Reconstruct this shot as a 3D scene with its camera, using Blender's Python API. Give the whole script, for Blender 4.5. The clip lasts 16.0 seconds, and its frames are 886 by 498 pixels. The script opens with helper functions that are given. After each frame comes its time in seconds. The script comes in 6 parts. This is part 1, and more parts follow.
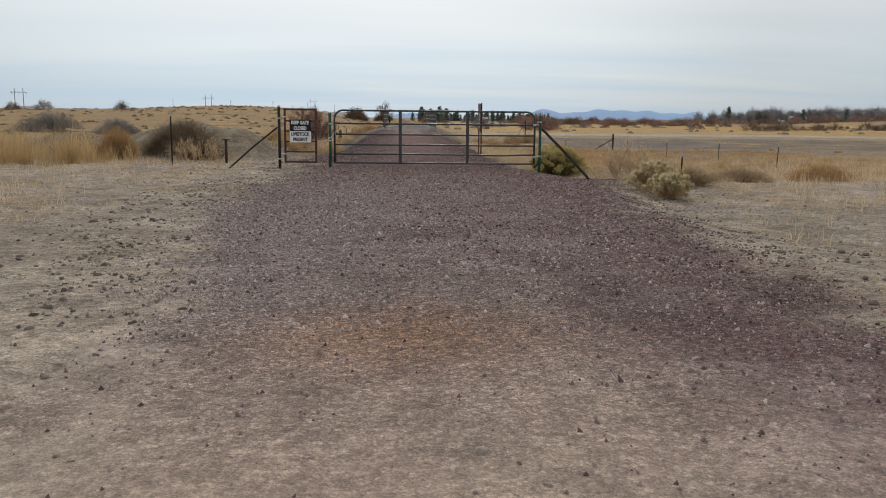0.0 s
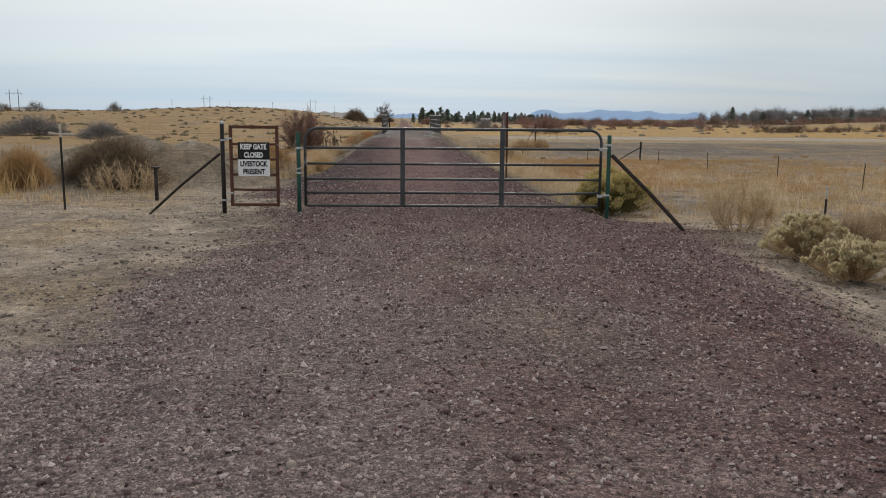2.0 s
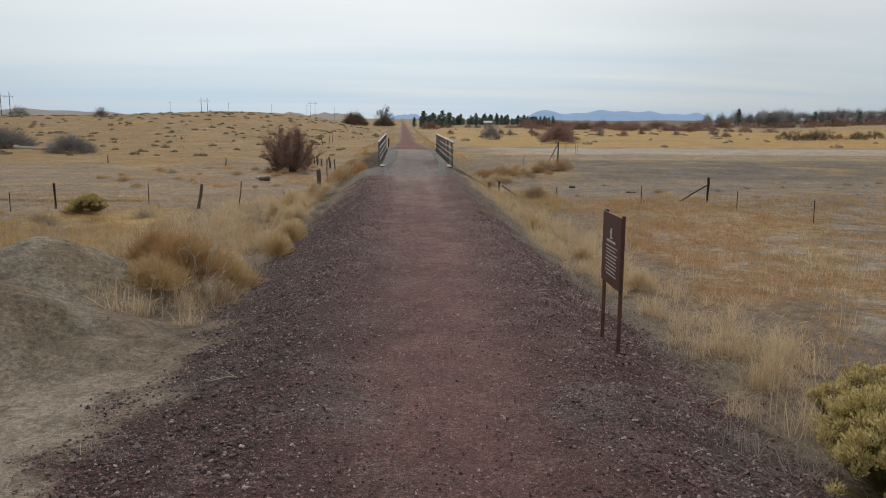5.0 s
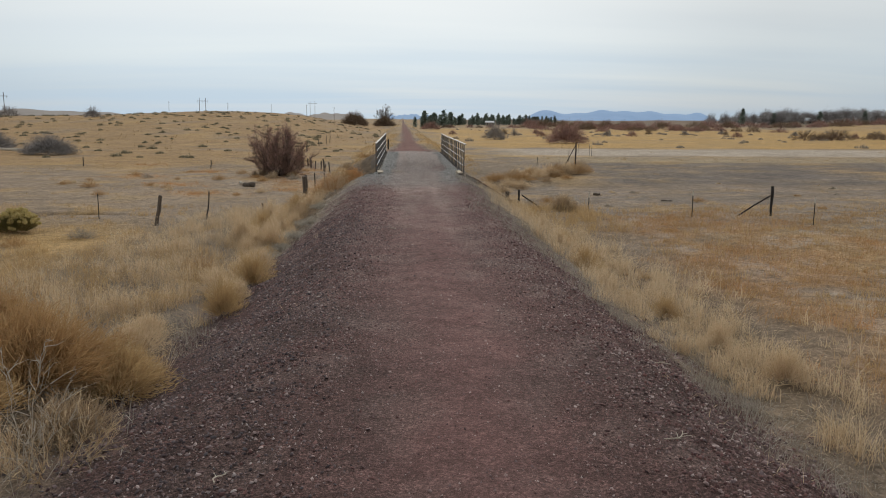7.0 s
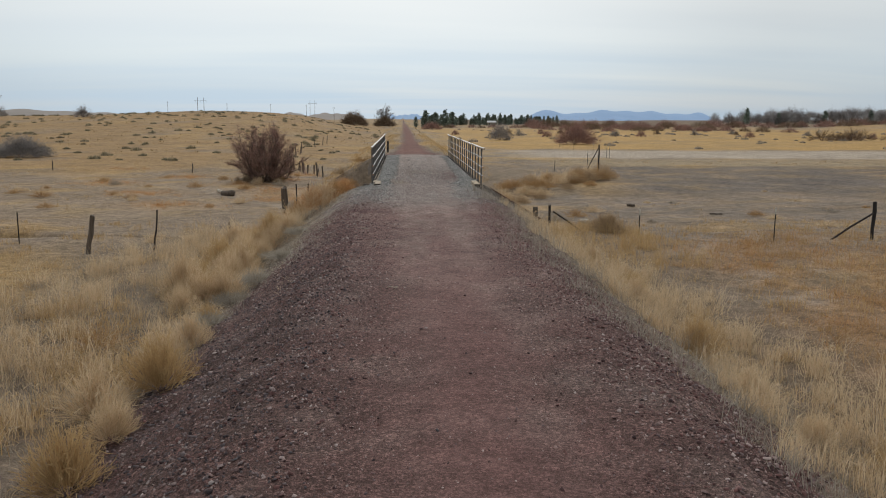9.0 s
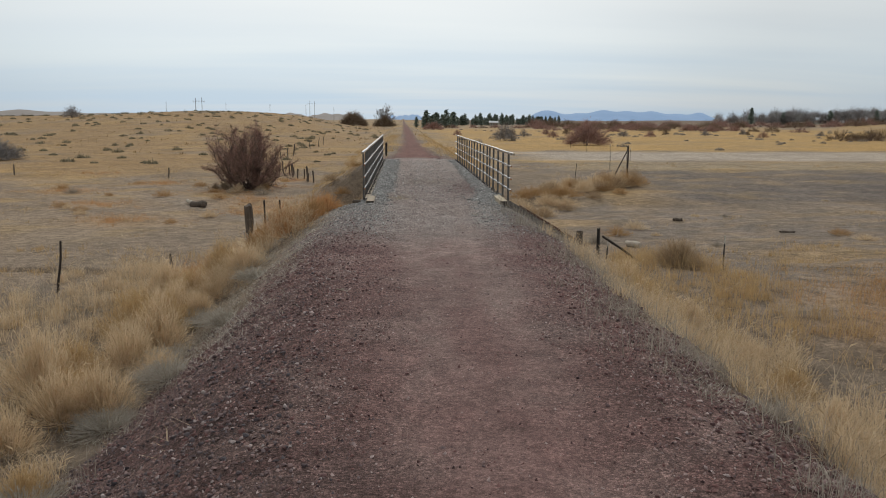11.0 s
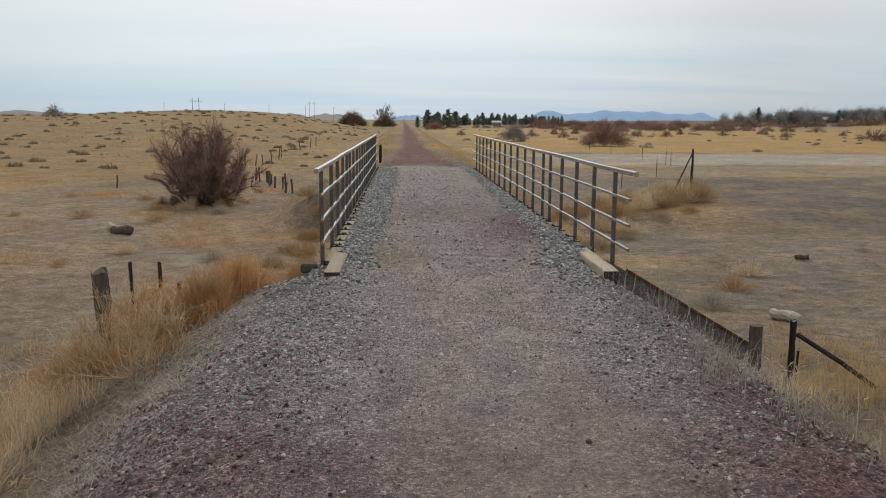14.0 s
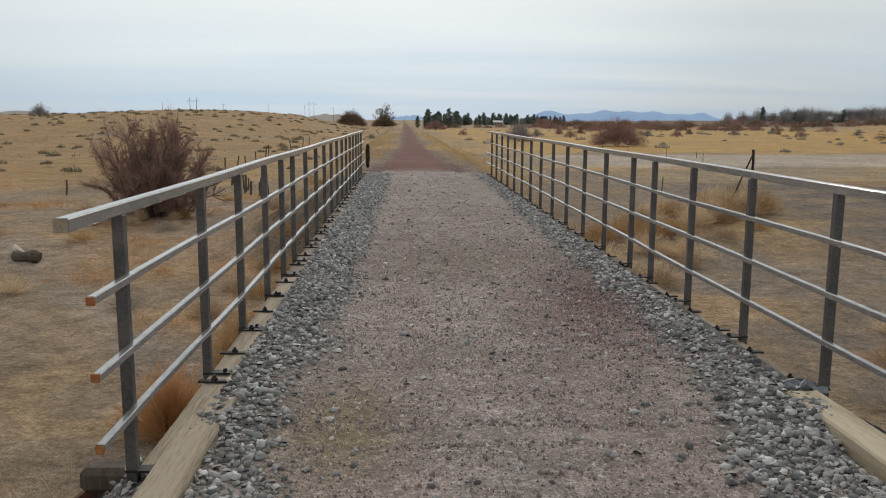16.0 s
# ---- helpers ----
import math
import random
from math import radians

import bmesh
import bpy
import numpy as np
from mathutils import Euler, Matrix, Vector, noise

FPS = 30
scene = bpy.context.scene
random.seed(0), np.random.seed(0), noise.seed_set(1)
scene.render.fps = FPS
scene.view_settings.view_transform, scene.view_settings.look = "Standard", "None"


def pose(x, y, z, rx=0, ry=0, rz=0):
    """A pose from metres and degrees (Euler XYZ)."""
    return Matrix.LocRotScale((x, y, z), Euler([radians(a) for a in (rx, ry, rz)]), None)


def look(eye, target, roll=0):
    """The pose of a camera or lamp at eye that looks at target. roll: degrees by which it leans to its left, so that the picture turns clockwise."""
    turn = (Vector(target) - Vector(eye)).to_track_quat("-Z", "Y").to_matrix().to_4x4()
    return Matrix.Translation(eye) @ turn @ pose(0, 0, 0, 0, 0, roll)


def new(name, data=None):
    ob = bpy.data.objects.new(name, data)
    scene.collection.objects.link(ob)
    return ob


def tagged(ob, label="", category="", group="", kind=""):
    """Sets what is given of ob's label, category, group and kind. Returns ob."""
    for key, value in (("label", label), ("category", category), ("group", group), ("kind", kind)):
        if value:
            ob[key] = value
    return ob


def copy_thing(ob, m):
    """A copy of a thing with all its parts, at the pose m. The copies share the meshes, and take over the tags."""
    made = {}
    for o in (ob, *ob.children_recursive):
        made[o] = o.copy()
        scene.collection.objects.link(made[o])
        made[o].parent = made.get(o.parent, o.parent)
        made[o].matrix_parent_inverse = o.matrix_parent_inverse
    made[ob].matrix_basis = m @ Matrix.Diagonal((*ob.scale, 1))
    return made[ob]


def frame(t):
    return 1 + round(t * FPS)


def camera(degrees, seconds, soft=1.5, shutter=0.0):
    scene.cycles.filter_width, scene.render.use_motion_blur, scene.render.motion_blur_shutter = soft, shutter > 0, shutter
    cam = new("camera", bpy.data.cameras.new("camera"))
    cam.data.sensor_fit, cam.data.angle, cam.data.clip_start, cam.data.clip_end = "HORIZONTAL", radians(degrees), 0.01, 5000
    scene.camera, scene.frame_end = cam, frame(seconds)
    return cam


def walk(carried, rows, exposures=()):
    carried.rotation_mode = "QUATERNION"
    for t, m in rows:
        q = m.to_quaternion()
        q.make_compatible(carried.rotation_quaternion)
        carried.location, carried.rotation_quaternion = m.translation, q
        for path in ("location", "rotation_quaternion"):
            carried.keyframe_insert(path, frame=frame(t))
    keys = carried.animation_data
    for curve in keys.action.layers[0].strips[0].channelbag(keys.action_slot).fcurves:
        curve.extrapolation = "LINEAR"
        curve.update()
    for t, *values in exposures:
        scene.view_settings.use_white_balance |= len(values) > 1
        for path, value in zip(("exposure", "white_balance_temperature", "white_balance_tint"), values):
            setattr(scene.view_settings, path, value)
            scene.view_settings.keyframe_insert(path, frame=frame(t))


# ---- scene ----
cam = camera(57.0, 16.0, soft=1.0)
# seconds, place, yaw, pitch, roll
PATH = [
    (0, -1.928, 0.977, 1.351, -2.99, -9.22, 0.60),
    (0.5, -1.938, 2.512, 1.310, -2.98, -9.21, 0.59),
    (1, -1.948, 4.092, 1.298, -2.97, -9.21, 0.58),
    (1.5, -1.958, 5.748, 1.389, -2.96, -9.21, 0.56),
    (2, -1.969, 7.485, 1.673, -2.96, -9.20, 0.55),
    (2.5, -1.980, 9.289, 2.016, -2.95, -9.20, 0.54),
    (3, -1.992, 11.138, 2.360, -2.94, -9.19, 0.53),
    (3.5, -2.003, 13.020, 2.707, -2.93, -9.19, 0.52),
    (4, -2.012, 14.935, 2.972, -2.93, -9.19, 0.51),
    (4.5, -2.018, 16.923, 3.055, -2.92, -9.18, 0.50),
    (7, -2.081, 25.555, 2.903, -2.88, -9.16, 0.45),
    (7.5, -2.106, 27.320, 2.872, -2.87, -9.16, 0.44),
    (8, -2.127, 29.090, 2.841, -2.86, -9.16, 0.43),
    (10.5, -2.175, 37.952, 2.739, -2.83, -9.14, 0.37),
    (11, -2.184, 39.738, 2.670, -2.82, -9.13, 0.36),
    (11.5, -2.197, 41.555, 2.626, -2.81, -9.13, 0.35),
    (12, -2.209, 43.390, 2.598, -2.80, -9.13, 0.34),
    (12.5, -2.213, 45.237, 2.546, -2.80, -9.12, 0.33),
    (13, -2.204, 47.090, 2.531, -2.79, -9.12, 0.32),
    (13.5, -2.184, 48.942, 2.494, -2.78, -9.11, 0.31),
    (14, -2.156, 50.766, 2.419, -2.77, -9.11, 0.30),
    (14.5, -2.119, 52.562, 2.353, -2.76, -9.11, 0.29),
    (15, -2.074, 54.334, 2.282, -2.76, -9.10, 0.28),
    (15.5, -2.022, 56.077, 2.221, -2.75, -9.10, 0.27),
    (16, -1.964, 57.792, 2.165, -2.74, -9.09, 0.26),
]
walk(cam, [(t, pose(x, y, z, 90 + pitch, 0, yaw) @ pose(0, 0, 0, 0, 0, roll)) for t, x, y, z, yaw, pitch, roll in PATH])
scene.view_settings.exposure = 0.0

# ---- sky and sun: a veiled sun ahead, behind thin high cloud ----
SUN_UP, SUN_YAW = 34.0, 4.0
sky = bpy.data.worlds.new("sky")
scene.world = sky
sky.use_nodes = True
nt = sky.node_tree
nt.nodes.clear()


def wire(tree, a, b, out=0, into=0):
    tree.links.new(a.outputs[out], b.inputs[into])


def sky_node(kind, **values):
    n = nt.nodes.new(kind)
    for k, v in values.items():
        n.inputs[k.replace("_", " ")].default_value = v
    return n


s_out, s_bg = nt.nodes.new("ShaderNodeOutputWorld"), nt.nodes.new("ShaderNodeBackground")
air = nt.nodes.new("ShaderNodeTexSky")
air.sky_type, air.sun_disc = "NISHITA", False
air.sun_elevation, air.sun_rotation = radians(SUN_UP), radians(SUN_YAW)
air.air_density, air.dust_density, air.ozone_density = 1.0, 1.6, 1.2
dim = nt.nodes.new("ShaderNodeVectorMath")
dim.operation = "SCALE"
dim.inputs["Scale"].default_value = 0.105
wire(nt, air, dim)
way = nt.nodes.new("ShaderNodeTexCoord")
# cloud sheets: noise on a flat layer overhead, so that they close up towards the horizon
split = nt.nodes.new("ShaderNodeSeparateXYZ")
wire(nt, way, split, 0, 0)
lift = nt.nodes.new("ShaderNodeMath")
lift.operation = "ADD"
lift.inputs[1].default_value = 0.10
lift.use_clamp = False
wire(nt, split, lift, 2, 0)
top = nt.nodes.new("ShaderNodeMath")
top.operation = "MAXIMUM"
top.inputs[1].default_value = 0.03
wire(nt, lift, top)
over = nt.nodes.new("ShaderNodeCombineXYZ")
for k in (0, 1):
    d = nt.nodes.new("ShaderNodeMath")
    d.operation = "DIVIDE"
    wire(nt, split, d, k, 0)
    wire(nt, top, d, 0, 1)
    wire(nt, d, over, 0, k)
stretch = nt.nodes.new("ShaderNodeMapping")
stretch.inputs["Scale"].default_value = (0.32, 1.25, 1)
stretch.inputs["Rotation"].default_value = (0, 0, radians(-6))
wire(nt, over, stretch)
sheets = sky_node("ShaderNodeTexNoise", Scale=0.8, Detail=4.0, Roughness=0.45, Distortion=0.25)
wire(nt, stretch, sheets)
thick = nt.nodes.new("ShaderNodeValToRGB")
thick.color_ramp.elements[0].position, thick.color_ramp.elements[0].color = 0.30, (0.89, 0.89, 0.89, 1)
thick.color_ramp.elements[1].position, thick.color_ramp.elements[1].color = 0.64, (1, 1, 1, 1)
wire(nt, sheets, thick)
# the cloud is brightest round the veiled sun and fades to blue grey low down
low = nt.nodes.new("ShaderNodeValToRGB")
els = low.color_ramp.elements
els[0].position, els[0].color = 0.0, (0.47, 0.575, 0.675, 1)
els[1].position, els[1].color = 1.0, (0.56, 0.585, 0.61, 1)
for at, c in ((0.03, (0.50, 0.60, 0.685)), (0.065, (0.595, 0.68, 0.74)), (0.11, (0.675, 0.73, 0.76)), (0.2, (0.74, 0.76, 0.76)), (0.5, (0.66, 0.68, 0.70))):
    e = els.new(at)
    e.color = (*c, 1)
wire(nt, split, low, 2, 0)
toward = nt.nodes.new("ShaderNodeVectorMath")
toward.operation = "DOT_PRODUCT"
sunward = Vector((-0.09, 0.98, 0.18)).normalized()
toward.inputs[1].default_value = sunward
wire(nt, way, toward, 0, 0)
glow = nt.nodes.new("ShaderNodeMapRange")
glow.interpolation_type = "SMOOTHSTEP"
for k, v in (("From Min", 0.86), ("From Max", 1.0), ("To Min", 0.90), ("To Max", 1.13)):
    glow.inputs[k].default_value = v
wire(nt, toward, glow, 1, 0)
lit = nt.nodes.new("ShaderNodeVectorMath")
lit.operation = "SCALE"
wire(nt, low, lit, 0, 0)
wire(nt, glow, lit, 0, 3)
veil = nt.nodes.new("ShaderNodeMix")
veil.data_type = "RGBA"
wire(nt, thick, veil, 0, 0)
wire(nt, dim, veil, 0, 6)
wire(nt, lit, veil, 0, 7)
wire(nt, veil, s_bg, 2, 0)
s_bg.inputs["Strength"].default_value = 1.0
wire(nt, s_bg, s_out)

sun = new("sun", bpy.data.lights.new("sun", "SUN"))
sun.data.energy, sun.data.angle, sun.data.color = 1.5, radians(12), (1.0, 0.95, 0.88)
sun.matrix_world = look((0, 0, 60), (0 - 60 * math.sin(radians(SUN_YAW)), -60 / math.tan(radians(SUN_UP)), 0))

# ---- materials ----
def mat(name, colours, rough=0.8, scale=6.0, bump=0.3, metal=0.0, island=False, fine=40.0, stretch=(1, 1, 1), spread=0.5, piece=False, through_light=0.0, distance=0.004):
    """A surface with grain: a ramp of colours over two sizes of noise (and over each loose piece, if island; over each object, if piece)."""
    m = bpy.data.materials.new(name)
    m.use_nodes = True
    t = m.node_tree
    p = t.nodes["Principled BSDF"]
    where = t.nodes.new("ShaderNodeTexCoord")
    mapping = t.nodes.new("ShaderNodeMapping")
    mapping.inputs["Scale"].default_value = stretch
    wire(t, where, mapping, 3)
    big, small = t.nodes.new("ShaderNodeTexNoise"), t.nodes.new("ShaderNodeTexNoise")
    for n, s in ((big, scale), (small, fine)):
        n.inputs["Scale"].default_value, n.inputs["Detail"].default_value = s, 5
        wire(t, mapping, n)
    both = t.nodes.new("ShaderNodeMix")
    both.inputs["Factor"].default_value = 0.45
    wire(t, big, both, 0, 2)
    wire(t, small, both, 0, 3)
    value = both
    if island or piece:
        rnd = t.nodes.new("ShaderNodeNewGeometry" if island else "ShaderNodeObjectInfo")
        value = t.nodes.new("ShaderNodeMix")
        value.inputs["Factor"].default_value = spread
        wire(t, both, value, 0, 2)
        t.links.new(rnd.outputs["Random Per Island" if island else "Random"], value.inputs[3])
    ramp = t.nodes.new("ShaderNodeValToRGB")
    el = ramp.color_ramp.elements
    n = len(colours)
    lo, hi = (0.04, 0.96) if island else (0.3, 0.7)
    for k, c in enumerate(colours):
        at = lo + (hi - lo) * k / max(1, n - 1)
        e = el[k] if k < 2 else el.new(at)
        e.position, e.color = at, (*c, 1)
    wire(t, value, ramp)
    wire(t, ramp, p, 0, "Base Color")
    p.inputs["Roughness"].default_value, p.inputs["Metallic"].default_value = rough, metal
    p.inputs["Specular IOR Level"].default_value = 0.3 if metal == 0 else 0.5
    if bump:
        b = t.nodes.new("ShaderNodeBump")
        b.inputs["Strength"].default_value, b.inputs["Distance"].default_value = bump, distance
        wire(t, both, b, 0, "Height")
        wire(t, b, p, 0, "Normal")
    if through_light:
        # thin dry leaves let some light through
        tr = t.nodes.new("ShaderNodeBsdfTranslucent")
        mixed = t.nodes.new("ShaderNodeMixShader")
        mixed.inputs[0].default_value = through_light
        wire(t, ramp, tr)
        wire(t, p, mixed, 0, 1)
        wire(t, tr, mixed, 0, 2)
        wire(t, mixed, t.nodes["Material Output"])
    return m


def soil_mat(name, fine=60.0, bump=0.6, distance=0.012, contrast=0.35, pebble=(42.0, 95.0)):
    """Earth whose colour lies in the mesh's 'soil' layer, mottled and grained; where that layer says it is stony, packed with pebbles."""
    m = bpy.data.materials.new(name)
    m.use_nodes = True
    t = m.node_tree
    p = t.nodes["Principled BSDF"]
    where = t.nodes.new("ShaderNodeTexCoord")
    layer = t.nodes.new("ShaderNodeAttribute")
    layer.attribute_name = "soil"

    def remap(source, lo, hi, a=0.3, b=0.7, out=0):
        r = t.nodes.new("ShaderNodeMapRange")
        for k, v in (("From Min", a), ("From Max", b), ("To Min", lo), ("To Max", hi)):
            r.inputs[k].default_value = v
        wire(t, source, r, out, 0)
        return r

    def times(colour, factor):
        s = t.nodes.new("ShaderNodeVectorMath")
        s.operation = "SCALE"
        wire(t, colour, s, 0, 0)
        wire(t, factor, s, 0, 3)
        return s

    colour, noises = layer, []
    for scale, detail, k in ((0.35, 6, .6), (2.6, 7, 1.0), (13.0, 6, 1.1), (fine, 5, 1.2)):
        n = t.nodes.new("ShaderNodeTexNoise")
        n.inputs["Scale"].default_value, n.inputs["Detail"].default_value, n.inputs["Roughness"].default_value = scale, detail, 0.66
        wire(t, where, n, 3)
        noises.append(n)
        colour = times(colour, remap(n, 1 - contrast * k, 1 + contrast * k))
    heights = []
    warp = t.nodes.new("ShaderNodeMix")
    warp.data_type = "RGBA"
    warp.inputs["Factor"].default_value = 0.03
    wire(t, where, warp, 3, 6)
    wire(t, noises[3], warp, 1, 7)
    for scale, lo, hi in ((pebble[0], .62, 1.7), (pebble[1], .70, 1.5)):
        v = t.nodes.new("ShaderNodeTexVoronoi")
        v.inputs["Scale"].default_value = scale
        wire(t, warp, v, 2, 0)
        one = t.nodes.new("ShaderNodeSeparateColor")
        wire(t, v, one, 1, 0)
        curve = t.nodes.new("ShaderNodeMath")
        curve.operation = "POWER"
        curve.inputs[1].default_value = 2.2
        wire(t, one, curve)
        r = remap(curve, lo, hi, 0.0, 1.0)
        k = t.nodes.new("ShaderNodeMix")
        k.inputs[2].default_value = 1.0
        wire(t, layer, k, 3, 0)
        wire(t, r, k, 0, 3)
        colour = times(colour, k)
        heights.append(v)
    wire(t, colour, p, 0, "Base Color")
    p.inputs["Roughness"].default_value = 0.95
    p.inputs["Specular IOR Level"].default_value = 0.15
    normal = None
    for source, dist, flip in ((noises[1], distance * 6, False), (noises[2], distance * 3, False), (noises[3], distance, False), (heights[0], .011, True), (heights[1], .006, True)):
        bm = t.nodes.new("ShaderNodeBump")
        bm.inputs["Strength"].default_value, bm.inputs["Distance"].default_value, bm.invert = bump, dist, flip
        wire(t, source, bm, 0, "Height")
        if flip:
            s = t.nodes.new("ShaderNodeMath")
            s.operation = "MULTIPLY"
            s.inputs[1].default_value = bump
            wire(t, layer, s, 3, 0)
            wire(t, s, bm, 0, "Strength")
        if normal:
            wire(t, normal, bm, 0, "Normal")
        normal = bm
    wire(t, normal, p, 0, "Normal")
    return m


EARTH = soil_mat("earth", bump=.85, distance=.015, contrast=.38)
TREAD = soil_mat("tread", fine=90.0, bump=0.7, distance=0.008, contrast=0.25, pebble=(55.0, 120.0))
RED_STONE = mat("red stone", [(.022, .015, .016), (.095, .048, .045), (.19, .096, .085), (.135, .098, .098), (.28, .19, .172), (.48, .40, .37)], .9, 20, .4, island=True, spread=.83, fine=90)
RAMP_STONE = mat("ramp stone", [(.06, .042, .041), (.145, .096, .09), (.245, .18, .172), (.335, .262, .242), (.20, .132, .124), (.41, .335, .305), (.53, .455, .415)], .9, 20, .4, island=True, spread=.86, fine=90)
DARK_STONE = mat("dark cinder", [(.018, .014, .016), (.06, .044, .046), (.115, .082, .082), (.078, .070, .075), (.20, .15, .145), (.13, .075, .07), (.44, .385, .36)], .9, 20, .4, island=True, spread=.86, fine=90)
GREY_STONE = mat("grey stone", [(.055, .055, .054), (.14, .14, .134), (.27, .265, .25), (.20, .212, .203), (.37, .335, .31), (.40, .395, .375), (.62, .605, .57)], .85, 18, .4, island=True, spread=.88, fine=80)
DECK_STONE = mat("deck grit", [(.075, .058, .052), (.17, .135, .122), (.27, .225, .205), (.15, .10, .092), (.36, .31, .285), (.56, .51, .47)], .9, 20, .4, island=True, spread=.85, fine=90)
HEAP_STONE = mat("heap clod", [(.10, .078, .055), (.17, .135, .10), (.22, .18, .135), (.30, .26, .21)], .95, 20, .4, island=True, spread=.7, fine=90)
TAN_STONE = mat("tan stone", [(.13, .10, .085), (.23, .185, .155), (.33, .275, .235), (.24, .19, .18), (.50, .44, .38)], .9, 20, .4, island=True, spread=.75, fine=90)
STRAW = mat("straw", [(.30, .20, .115), (.50, .365, .22), (.64, .495, .32), (.75, .605, .42), (.57, .45, .30)], .75, 1.8, 0, island=True, spread=.45, through_light=.48, fine=.5)
GOLD = mat("golden grass", [(.23, .15, .075), (.39, .26, .125), (.50, .345, .17), (.59, .43, .23), (.46, .345, .205)], .75, .9, 0, island=True, spread=.45, through_light=.45, fine=.3)
RUST_WEED = mat("rust weed", [(.28, .14, .06), (.46, .24, .10), (.57, .33, .15), (.66, .44, .24)], .8, 1.0, 0, island=True, spread=.5, through_light=.5)
RANGE = mat("range grass", [(.22, .128, .046), (.32, .195, .072), (.38, .245, .095), (.44, .305, .14)], .8, .02, 0, island=True, spread=.5, fine=.008)
GREY_WEED = mat("grey weed", [(.19, .162, .13), (.29, .252, .205), (.38, .335, .275), (.46, .41, .335)], .85, 1.0, 0, island=True, spread=.6, through_light=.35)
LITTER = mat("bleached litter", [(.26, .23, .185), (.38, .34, .28), (.48, .44, .37), (.58, .53, .45)], .85, 1.0, 0, island=True, spread=.6, through_light=.3)
BRUSH = mat("rabbitbrush", [(.30, .24, .09), (.46, .37, .14), (.58, .475, .20), (.66, .56, .30), (.74, .65, .42)], .8, 3.0, 0, island=True, spread=.6, through_light=.4)
WEED_BROWN = mat("brown dead weed", [(.22, .15, .09), (.33, .235, .145), (.43, .32, .20), (.52, .40, .26)], .85, 1.5, 0, island=True, spread=.6, through_light=.45)
TWIG_RED = mat("red twig", [(.17, .095, .078), (.27, .158, .13), (.35, .22, .18), (.44, .30, .24)], .85, 1.0, 0, island=True, spread=.6, through_light=.2)
TWIG_TIP = mat("red twig tip", [(.19, .105, .085), (.29, .165, .135), (.37, .225, .18), (.45, .30, .24)], .85, 1.0, 0, island=True, spread=.6, through_light=.2)
# grey twigs of the far trees, lightened to paint in the air haze
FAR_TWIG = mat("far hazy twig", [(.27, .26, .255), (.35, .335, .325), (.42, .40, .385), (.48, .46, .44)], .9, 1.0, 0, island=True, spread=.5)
TWIG_GREY = mat("grey twig", [(.15, .14, .138), (.235, .218, .21), (.31, .285, .27), (.38, .35, .32)], .85, 1.0, 0, island=True, spread=.6)
TWIG_BROWN = mat("brown twig", [(.09, .058, .038), (.16, .108, .07), (.235, .165, .105), (.31, .225, .14)], .85, 1.0, 0, island=True, spread=.6)
PALE_BRUSH = mat("cream rabbitbrush", [(.36, .29, .15), (.50, .42, .24), (.62, .53, .33), (.72, .63, .44), (.78, .70, .53)], .8, 3.0, 0, island=True, spread=.6, through_light=.55)
BRUSH_STEM = mat("rabbitbrush stem", [(.09, .085, .035), (.17, .15, .06), (.26, .22, .09), (.36, .31, .15)], .85, 3.0, 0, island=True, spread=.6, through_light=.25)
DARK_WEED = mat("dark dead weed", [(.10, .07, .046), (.16, .115, .075), (.23, .17, .11), (.33, .25, .165)], .85, 1.5, 0, island=True, spread=.6, through_light=.45)
AMBER = mat("amber weed", [(.22, .13, .06), (.37, .225, .10), (.47, .30, .145), (.56, .39, .215)], .85, .8, 0, island=True, spread=.5, through_light=.45)
CLOD = mat("dark clod", [(.08, .062, .052), (.14, .11, .092), (.20, .16, .132), (.26, .21, .17)], .95, 14, .6, island=True, spread=.7, fine=70, distance=.008)
BARK = mat("bark", [(.06, .042, .035), (.13, .095, .08), (.20, .155, .13)], .9, 9, .6, stretch=(1, 1, .25))
# dark green needles, greyed and lightened in the colour for distance haze
NEEDLES = mat("haze-paled pine needles", [(.13, .165, .14), (.18, .225, .18), (.23, .275, .22), (.28, .315, .26)], .8, .5, 0, island=True, spread=.6, through_light=.35)
SAGE = mat("sage", [(.12, .105, .065), (.18, .16, .105), (.245, .22, .15), (.31, .26, .17)], .85, .8, 0, island=True, spread=.6, through_light=.3)
STEEL = mat("weathered grey steel", [(.055, .052, .050), (.085, .08, .076), (.125, .117, .108), (.165, .142, .12)], .5, 5, .15, metal=.3, fine=60)
RAIL_TOP = mat("worn steel rail", [(.25, .25, .248), (.34, .34, .335), (.45, .445, .435), (.30, .265, .23)], .24, 4, .08, metal=.7, fine=50, stretch=(1, .2, 1))
RAIL_TOP.node_tree.nodes["Principled BSDF"].inputs["Specular IOR Level"].default_value = .7
CUT_STEEL = mat("rusty cut end", [(.20, .07, .02), (.34, .13, .04), (.42, .19, .07)], .8, 30, .2)
GATE_PAINT = mat("dull gate enamel", [(.034, .040, .044), (.050, .056, .060), (.066, .071, .073), (.092, .086, .082)], .42, 4, .1, metal=.2, fine=60)
RUST_PAINT = mat("red oxide steel", [(.055, .024, .017), (.085, .036, .025), (.12, .052, .034), (.15, .075, .05)], .75, 8, .25, fine=70)
GREEN_PAINT = mat("green post enamel", [(.012, .050, .036), (.020, .075, .055), (.030, .10, .075), (.07, .09, .075)], .5, 6, .15, fine=60)
BLACK_PIPE = mat("black pipe", [(.012, .011, .010), (.022, .019, .017), (.04, .032, .026)], .6, 10, .2, fine=80)
